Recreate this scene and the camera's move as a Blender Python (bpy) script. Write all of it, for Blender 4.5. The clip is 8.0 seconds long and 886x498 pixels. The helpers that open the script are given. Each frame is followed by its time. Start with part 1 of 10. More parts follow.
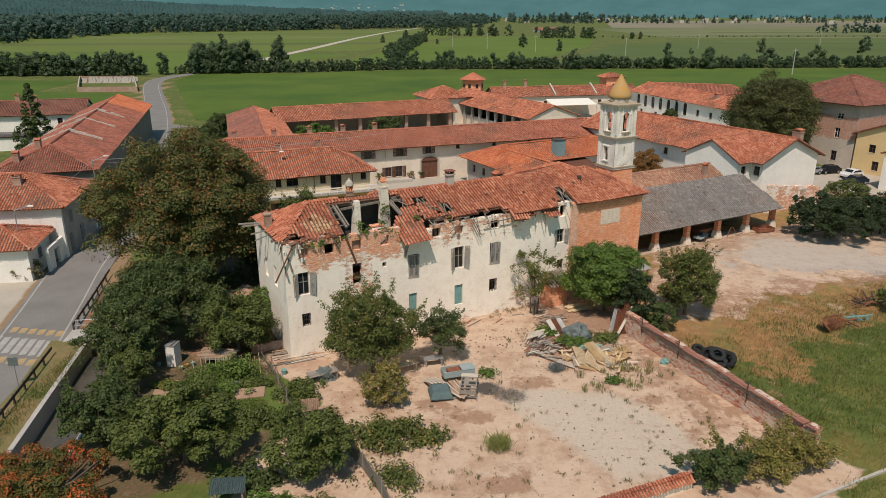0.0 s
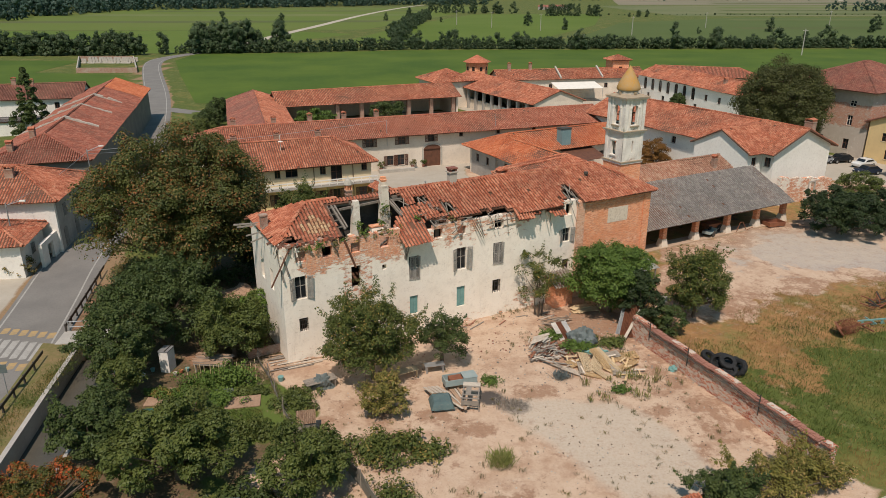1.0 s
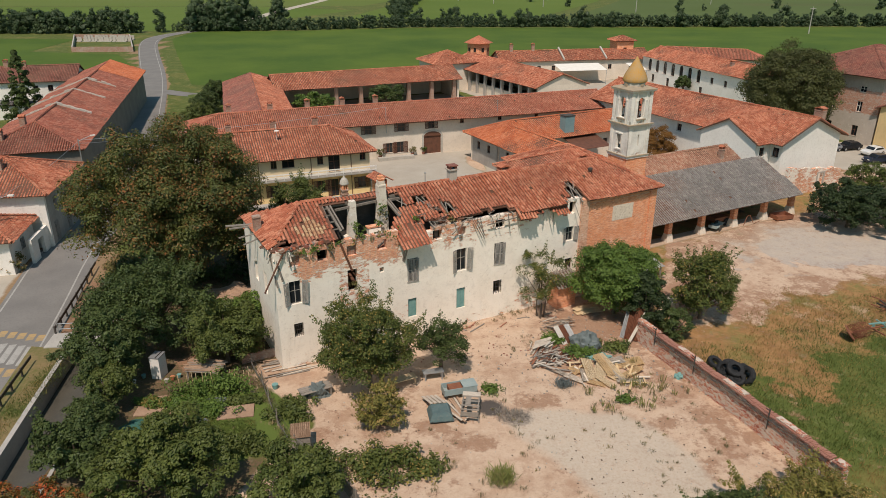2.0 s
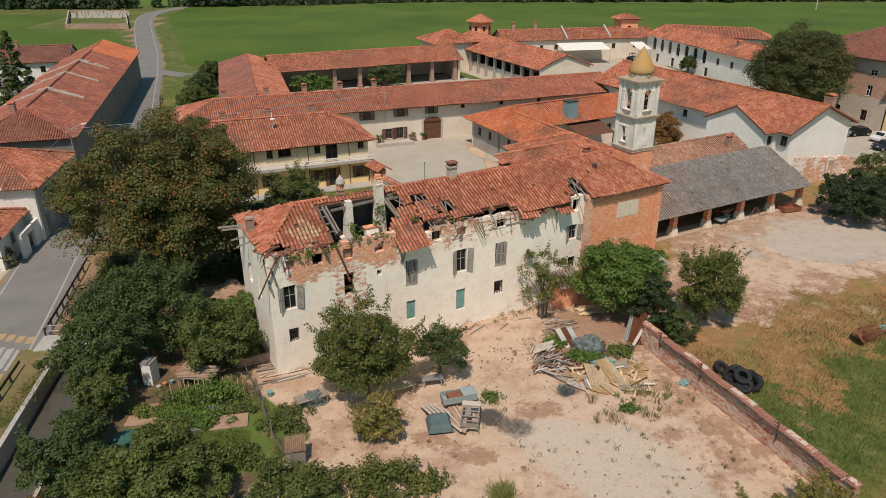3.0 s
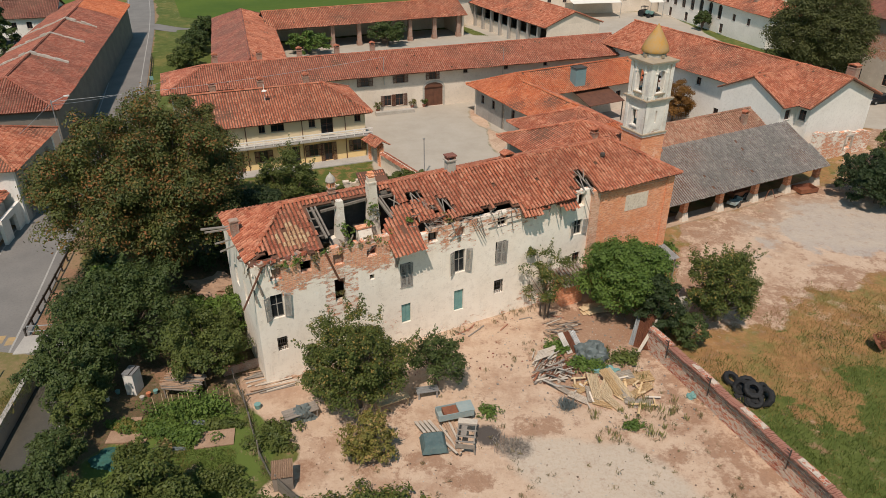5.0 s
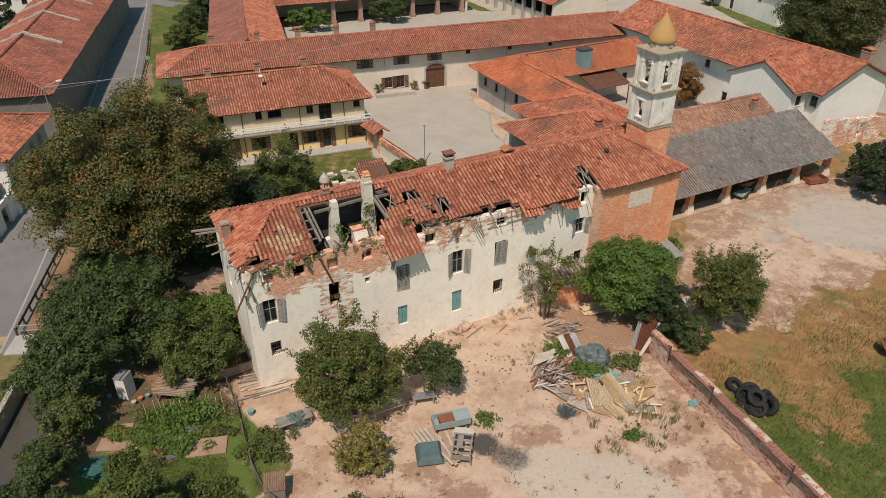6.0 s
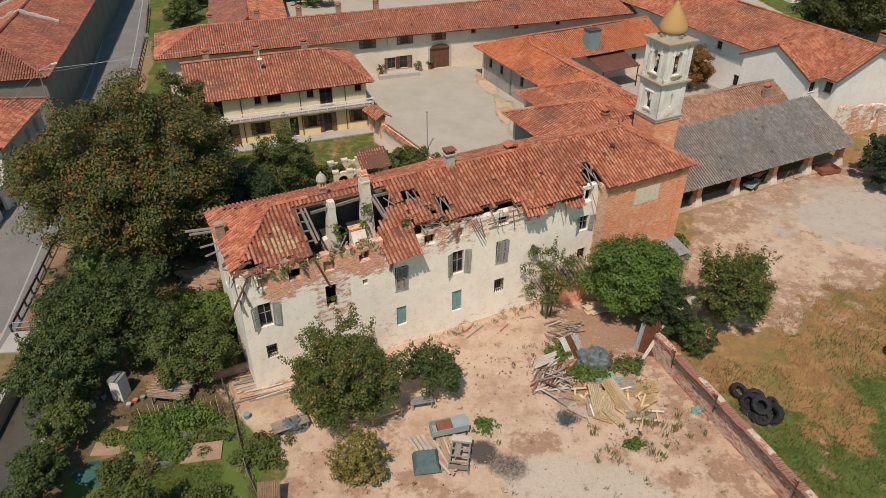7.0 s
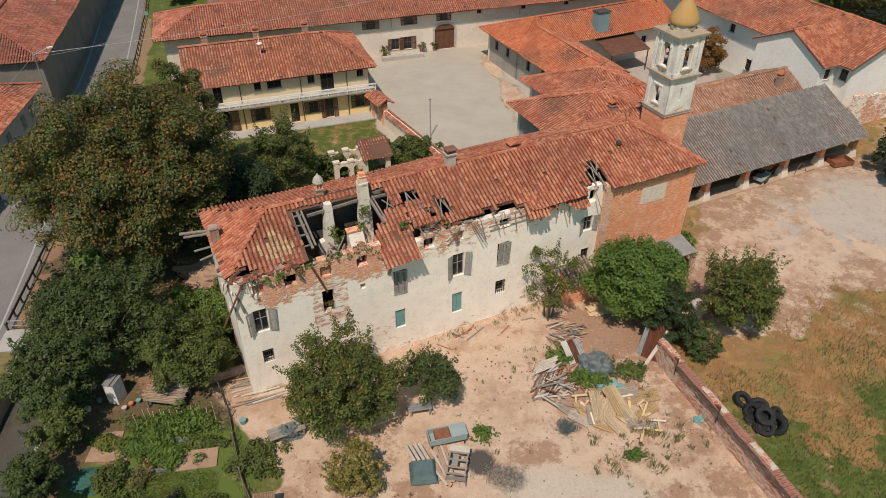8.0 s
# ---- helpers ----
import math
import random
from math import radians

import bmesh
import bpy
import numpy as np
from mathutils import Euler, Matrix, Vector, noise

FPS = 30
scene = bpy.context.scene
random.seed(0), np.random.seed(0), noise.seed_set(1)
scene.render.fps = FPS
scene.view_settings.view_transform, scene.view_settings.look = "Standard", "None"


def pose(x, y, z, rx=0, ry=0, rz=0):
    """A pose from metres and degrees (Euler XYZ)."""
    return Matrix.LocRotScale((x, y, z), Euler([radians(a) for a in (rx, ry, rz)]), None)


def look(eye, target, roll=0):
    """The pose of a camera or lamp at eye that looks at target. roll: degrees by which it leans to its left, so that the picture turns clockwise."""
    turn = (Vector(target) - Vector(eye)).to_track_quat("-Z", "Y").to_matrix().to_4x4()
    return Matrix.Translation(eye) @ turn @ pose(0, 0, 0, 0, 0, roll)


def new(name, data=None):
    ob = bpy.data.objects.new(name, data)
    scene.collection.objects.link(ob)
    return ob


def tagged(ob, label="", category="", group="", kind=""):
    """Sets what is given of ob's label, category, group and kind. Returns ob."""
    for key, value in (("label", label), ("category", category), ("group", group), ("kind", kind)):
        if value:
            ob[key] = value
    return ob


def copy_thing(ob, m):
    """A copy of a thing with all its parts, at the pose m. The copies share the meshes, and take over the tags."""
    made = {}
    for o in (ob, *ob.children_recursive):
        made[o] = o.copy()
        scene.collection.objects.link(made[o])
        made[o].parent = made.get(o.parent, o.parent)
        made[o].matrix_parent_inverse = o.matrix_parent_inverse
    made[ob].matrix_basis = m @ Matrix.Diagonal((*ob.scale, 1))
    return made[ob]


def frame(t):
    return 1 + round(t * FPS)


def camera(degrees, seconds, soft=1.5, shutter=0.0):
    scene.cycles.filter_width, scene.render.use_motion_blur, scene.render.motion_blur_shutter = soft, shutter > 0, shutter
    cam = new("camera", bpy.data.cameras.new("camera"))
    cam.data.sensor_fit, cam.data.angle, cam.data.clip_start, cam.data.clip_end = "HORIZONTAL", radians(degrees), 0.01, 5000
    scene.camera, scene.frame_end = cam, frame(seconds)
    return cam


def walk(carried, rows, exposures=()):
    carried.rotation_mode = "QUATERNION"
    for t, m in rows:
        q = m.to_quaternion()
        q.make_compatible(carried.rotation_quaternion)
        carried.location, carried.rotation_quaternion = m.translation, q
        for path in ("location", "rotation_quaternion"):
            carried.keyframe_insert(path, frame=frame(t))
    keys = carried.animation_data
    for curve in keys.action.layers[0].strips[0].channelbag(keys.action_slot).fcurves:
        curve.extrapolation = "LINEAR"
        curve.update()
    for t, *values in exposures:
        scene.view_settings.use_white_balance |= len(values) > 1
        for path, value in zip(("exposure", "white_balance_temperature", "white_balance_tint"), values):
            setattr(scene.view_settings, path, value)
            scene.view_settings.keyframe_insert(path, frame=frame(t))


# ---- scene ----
# ---- camera and its flight ----
cam = camera(64.6, 8.0, soft=0.75)
METRES, EYE, TILT, LEAN, TURN = 22.0, 27.2, -18.7, 0.0, 0.0
ROWS = [
    (0.0, 0.0, 0.0, 0.0, 0.0, 0.0, -0.0),
    (0.5, 0.003, 0.0445, 0.044, 0.16, -0.87, -0.09),
    (1.0, 0.0057, 0.089, 0.0879, 0.28, -1.75, -0.16),
    (1.5, 0.0085, 0.1336, 0.1325, 0.33, -2.66, -0.22),
    (3.0, 0.0151, 0.2648, 0.2696, 0.44, -5.72, -0.3),
    (3.5, 0.0168, 0.3061, 0.3144, 0.48, -6.76, -0.34),
    (4.0, 0.0209, 0.3495, 0.3612, 0.58, -7.96, -0.39),
    (4.5, 0.0291, 0.391, 0.4057, 0.71, -9.12, -0.46),
    (6.0, 0.0624, 0.5164, 0.5443, 1.31, -12.75, -0.63),
    (6.5, 0.0728, 0.5566, 0.5889, 1.61, -14.05, -0.73),
    (7.0, 0.0823, 0.5964, 0.6338, 1.93, -15.3, -0.85),
    (7.5, 0.0924, 0.6376, 0.6808, 2.28, -16.57, -0.97),
    (8.0, 0.1008, 0.6775, 0.7257, 2.59, -17.84, -1.08),
]
walk(cam, [(t, pose(0, 0, EYE, TILT, LEAN, TURN) @ pose(METRES * x, METRES * y, METRES * z, 90 + pitch, roll, yaw)) for t, x, y, z, yaw, pitch, roll in ROWS],
     exposures=[(0.0, -0.09), (8.0, -0.07)])

# ---- sky and sun ----
SHADOW = Vector((0.12, 0.60, -1.0)).normalized()
world = bpy.data.worlds.new("world")
scene.world = world
world.use_nodes = True
wn = world.node_tree
sky = wn.nodes.new("ShaderNodeTexSky")
sky.sky_type, sky.sun_disc = "NISHITA", False
sky.sun_elevation = math.asin(-SHADOW.z)
sky.sun_rotation = math.atan2(-SHADOW.x, -SHADOW.y)
sky.air_density, sky.dust_density, sky.ozone_density = 1.7, 0.3, 3.0
tint = wn.nodes.new("ShaderNodeMix")
tint.data_type, tint.blend_type = "RGBA", "MULTIPLY"
tint.inputs[0].default_value = 1.0
tint.inputs[7].default_value = (0.80, 1.02, 0.98, 1.0)
wn.links.new(sky.outputs[0], tint.inputs[6])
wn.links.new(tint.outputs[2], wn.nodes["Background"].inputs[0])
wn.nodes["Background"].inputs[1].default_value = 0.083
sun = new("sun", bpy.data.lights.new("sun", "SUN"))
sun.data.energy, sun.data.angle, sun.data.color = 4.1, radians(0.6), (1.0, 0.862, 0.752)
sun.matrix_world = look((0, 0, 80), Vector((0, 0, 80)) + SHADOW)

# ---- materials ----
class Nodes:
    """Short hand for building a node material."""

    def __init__(self, name, rough=0.9, metal=0.0):
        self.mat = bpy.data.materials.new(name)
        self.mat.use_nodes = True
        self.t = self.mat.node_tree
        self.b = self.t.nodes["Principled BSDF"]
        self.b.inputs["Roughness"].default_value = rough
        self.b.inputs["Metallic"].default_value = metal
        self.b.inputs["Specular IOR Level"].default_value = 0.25
        self.co = self.t.nodes.new("ShaderNodeTexCoord").outputs["Object"]

    def link(self, value, socket):
        if isinstance(value, bpy.types.NodeSocket):
            self.t.links.new(value, socket)
        else:
            socket.default_value = value

    def noise(self, scale, detail=4.0, rough=0.6, co=None):
        n = self.t.nodes.new("ShaderNodeTexNoise")
        n.inputs["Scale"].default_value, n.inputs["Detail"].default_value, n.inputs["Roughness"].default_value = scale, detail, rough
        self.link(co or self.co, n.inputs["Vector"])
        return n.outputs["Fac"]

    def span(self, value, a, b, lo=0.0, hi=1.0):
        n = self.t.nodes.new("ShaderNodeMapRange")
        self.link(value, n.inputs["Value"])
        for key, v in (("From Min", a), ("From Max", b), ("To Min", lo), ("To Max", hi)):
            n.inputs[key].default_value = v
        return n.outputs["Result"]

    def mix(self, fac, a, b, how="MIX"):
        n = self.t.nodes.new("ShaderNodeMix")
        n.data_type, n.blend_type = "RGBA", how
        self.link(fac, n.inputs["Factor"])
        for value, socket in ((a, n.inputs[6]), (b, n.inputs[7])):
            self.link((*value, 1.0) if isinstance(value, tuple) and len(value) == 3 else value, socket)
        return n.outputs[2]

    def calc(self, how, a, b=0.0):
        n = self.t.nodes.new("ShaderNodeMath")
        n.operation = how
        self.link(a, n.inputs[0])
        self.link(b, n.inputs[1])
        return n.outputs[0]

    def island(self):
        return self.t.nodes.new("ShaderNodeNewGeometry").outputs["Random Per Island"]

    def attr(self, name):
        n = self.t.nodes.new("ShaderNodeAttribute")
        n.attribute_name = name
        return n.outputs["Fac"]

    def bump(self, height, strength=0.4, distance=0.05):
        n = self.t.nodes.new("ShaderNodeBump")
        n.inputs["Strength"].default_value, n.inputs["Distance"].default_value = strength, distance
        self.link(height, n.inputs["Height"])
        self.t.links.new(n.outputs[0], self.b.inputs["Normal"])

    def done(self, colour):
        self.link((*colour, 1.0) if isinstance(colour, tuple) and len(colour) == 3 else colour, self.b.inputs["Base Color"])
        return self.mat


def surface(name, a, b, c=None, big=0.4, fine=7.0, rough=0.9, metal=0.0, relief=0.3, amount=0.5):
    """Two tones in large patches, a third in fine grain."""
    k = Nodes(name, rough, metal)
    col = k.mix(k.span(k.noise(big), 0.35, 0.65), a, b)
    grain = k.noise(fine, 6.0, 0.7)
    if c:
        col = k.mix(k.span(grain, 0.5, 0.72, 0.0, amount), col, c)
    k.bump(grain, relief)
    return k.done(col)


def leafy(name, dark, light, odd=None, share=0.12, big=0.5):
    """Foliage: sprays differ in tone, each leaf a little more; light shines through in part."""
    k = Nodes(name, 0.5)
    r = k.island()
    spray = k.span(k.noise(big * 2.4, 3.0), 0.32, 0.68)
    col = k.mix(k.calc("ADD", k.calc("MULTIPLY", spray, 0.5), k.calc("MULTIPLY", r, 0.35)), dark, light)
    col = k.mix(k.span(k.noise(big * 0.55, 2.0), 0.4, 0.66, 0.0, 0.35), col, tuple(v * 0.85 for v in dark))
    if odd:
        far = k.span(k.noise(big * 0.8, 3.0), 0.42, 0.58)
        col = k.mix(k.calc("MULTIPLY", far, k.span(r, 1.0 - 2 * share, 1.0 - share)), col, odd)
    mat = k.done(col)
    thin = k.t.nodes.new("ShaderNodeBsdfTranslucent")
    k.link(k.mix(1.0, col, (1.0, 1.0, 0.45), "MULTIPLY"), thin.inputs["Color"])
    both = k.t.nodes.new("ShaderNodeMixShader")
    both.inputs[0].default_value = 0.22
    k.link(k.b.outputs[0], both.inputs[1])
    k.link(thin.outputs[0], both.inputs[2])
    k.t.links.new(both.outputs[0], k.t.nodes["Material Output"].inputs["Surface"])
    return mat


def roofing(name, tones, lichen=None, big=0.25, cover=0.35):
    """Fired clay or grey tiles: a tone per tile, lichen and soot in patches."""
    k = Nodes(name, 0.88)
    r = k.island()
    col = k.mix(k.span(r, 0.0, 0.5), tones[0], tones[1])
    col = k.mix(k.span(r, 0.5, 0.95), col, tones[2])
    patch = k.span(k.noise(big, 5.0, 0.65), 0.42, 0.62)
    col = k.mix(k.calc("MULTIPLY", patch, 0.62), col, tones[3])
    pale = k.span(k.noise(0.9, 7.0, 0.8), 0.52, 0.64, 0.0, 0.72)
    col = k.mix(pale, col, tones[2])
    if lichen:
        spot = k.span(k.noise(2.2, 6.0, 0.75), 0.56, 0.68)
        far = k.span(k.noise(0.13, 3.0), 1.0 - cover - 0.15, 1.0 - cover + 0.1)
        col = k.mix(k.calc("MULTIPLY", spot, k.calc("MULTIPLY", far, 0.75)), col, lichen)
    soot = k.span(k.noise(4.2, 6.0, 0.8), 0.54, 0.65, 0.0, 0.85)
    col = k.mix(soot, col, tuple(v * 0.7 for v in tones[3]))
    speck = k.span(k.noise(10.0, 4.0, 0.75), 0.55, 0.67, 0.0, 0.75)
    col = k.mix(speck, col, tuple(min(1.0, v * 1.2 + 0.05) for v in tones[2]))
    k.bump(k.noise(18.0, 3.0), 0.3, 0.02)
    return k.done(col)


def masonry(name, a, b, mortar, scale=1.0, rough=0.92):
    k = Nodes(name, rough)
    n = k.t.nodes.new("ShaderNodeTexBrick")
    n.inputs["Scale"].default_value = scale
    for key, v in (("Brick Width", 0.27), ("Row Height", 0.08), ("Mortar Size", 0.012), ("Mortar Smooth", 0.3)):
        n.inputs[key].default_value = v
    n.inputs["Color1"].default_value, n.inputs["Color2"].default_value, n.inputs["Mortar"].default_value = (*a, 1), (*b, 1), (*mortar, 1)
    sep = k.t.nodes.new("ShaderNodeSeparateXYZ")
    k.link(k.co, sep.inputs[0])
    comb = k.t.nodes.new("ShaderNodeCombineXYZ")
    k.link(k.calc("ADD", sep.outputs[0], sep.outputs[1]), comb.inputs[0])
    k.link(sep.outputs[2], comb.inputs[1])
    k.link(comb.outputs[0], n.inputs["Vector"])
    return k, n


def brickwork(name, a, b, mortar, stain):
    """Old brick: burnt and pale courses, lime runs and soot in patches."""
    k, n = masonry(name, a, b, mortar)
    flat = k.t.nodes.new("ShaderNodeMapping")
    flat.inputs["Scale"].default_value = (0.9, 0.9, 6.0)
    k.link(k.co, flat.inputs["Vector"])
    col = k.mix(k.span(k.noise(0.45, 8.0, 0.8), 0.44, 0.60, 0.0, 0.7), n.outputs["Color"], stain)
    col = k.mix(k.span(k.noise(1.5, 6.0, 0.8, flat.outputs[0]), 0.50, 0.62, 0.0, 0.6), col, tuple(v * 0.7 for v in a))
    col = k.mix(k.span(k.noise(2.6, 6.0, 0.8, flat.outputs[0]), 0.55, 0.62, 0.0, 0.8), col, mortar)
    col = k.mix(k.span(k.noise(0.55, 9.0, 0.82), 0.56, 0.63, 0.0, 0.75), col, tuple(min(1.0, v * 1.08) for v in mortar))
    col = k.mix(k.span(k.noise(0.9, 7.0, 0.8), 0.58, 0.68, 0.0, 0.4), col, tuple(v * 0.65 for v in a))
    col = k.mix(k.span(k.noise(7.0, 5.0, 0.8), 0.54, 0.68, 0.0, 0.55), col, tuple(v * 0.45 for v in a))
    k.bump(k.calc("ADD", k.noise(9.0, 5.0), k.calc("MULTIPLY", k.noise(1.5, 6.0, 0.8, flat.outputs[0]), 1.4)), 0.7, 0.06)
    return k.done(col)


def peeling(name, plaster, faded, brick_a, brick_b):
    """Old lime plaster that has fallen off brick where the wear is great."""
    k, n = masonry(name, brick_a, brick_b, (0.42, 0.33, 0.26))
    lime = k.mix(k.span(k.noise(0.35, 6.0, 0.65), 0.4, 0.68), plaster, faded)
    lime = k.mix(k.span(k.noise(1.6, 7.0, 0.75), 0.56, 0.72, 0.0, 0.55), lime, (0.50, 0.43, 0.34))
    stretch = k.t.nodes.new("ShaderNodeMapping")
    stretch.inputs["Scale"].default_value = (3.0, 3.0, 0.25)
    k.link(k.co, stretch.inputs["Vector"])
    lime = k.mix(k.span(k.noise(1.0, 5.0, 0.7, stretch.outputs[0]), 0.57, 0.75, 0.0, 0.25), lime, (0.46, 0.40, 0.32))
    courses = k.t.nodes.new("ShaderNodeMapping")
    courses.inputs["Scale"].default_value = (0.75, 0.75, 2.0)
    k.link(k.co, courses.inputs["Vector"])
    wear = k.calc("ADD", k.attr("wear"), k.calc("MULTIPLY", k.calc("SUBTRACT", k.noise(1.5, 9.0, 0.8, courses.outputs[0]), 0.5), 2.1))
    mask = k.span(wear, 0.46, 0.54)
    patch = k.span(k.noise(0.9, 9.0, 0.82), 0.50, 0.60, 0.0, 0.28)
    lime = k.mix(patch, lime, (0.60, 0.52, 0.42))
    grime = k.span(k.noise(4.5, 6.0, 0.8), 0.58, 0.72, 0.0, 0.25)
    lime = k.mix(grime, lime, (0.50, 0.41, 0.31))
    scrape = k.span(k.noise(2.4, 9.0, 0.85, courses.outputs[0]), 0.575, 0.615, 0.0, 0.6)
    lime = k.mix(scrape, lime, (0.47, 0.35, 0.26))
    fresh = k.span(k.noise(1.3, 8.0, 0.8), 0.58, 0.64, 0.0, 0.6)
    lime = k.mix(fresh, lime, (0.90, 0.86, 0.78))
    brick = k.mix(k.span(k.noise(2.2, 7.0, 0.8), 0.54, 0.66, 0.0, 0.3), n.outputs["Color"], (0.72, 0.50, 0.36))
    rows = k.t.nodes.new("ShaderNodeMapping")
    rows.inputs["Scale"].default_value = (0.9, 0.9, 5.5)
    k.link(k.co, rows.inputs["Vector"])
    brick = k.mix(k.span(k.noise(1.9, 4.0, 0.7, rows.outputs[0]), 0.54, 0.64, 0.0, 0.65), brick, (0.36, 0.10, 0.05))
    brick = k.mix(k.span(k.noise(3.3, 6.0, 0.8, rows.outputs[0]), 0.525, 0.60, 0.0, 0.85), brick, (0.86, 0.72, 0.58))
    col = k.mix(mask, lime, brick)
    k.bump(k.calc("SUBTRACT", k.calc("MULTIPLY", k.noise(6.0, 6.0), 0.5), mask), 0.6, 0.06)
    return k.done(col)


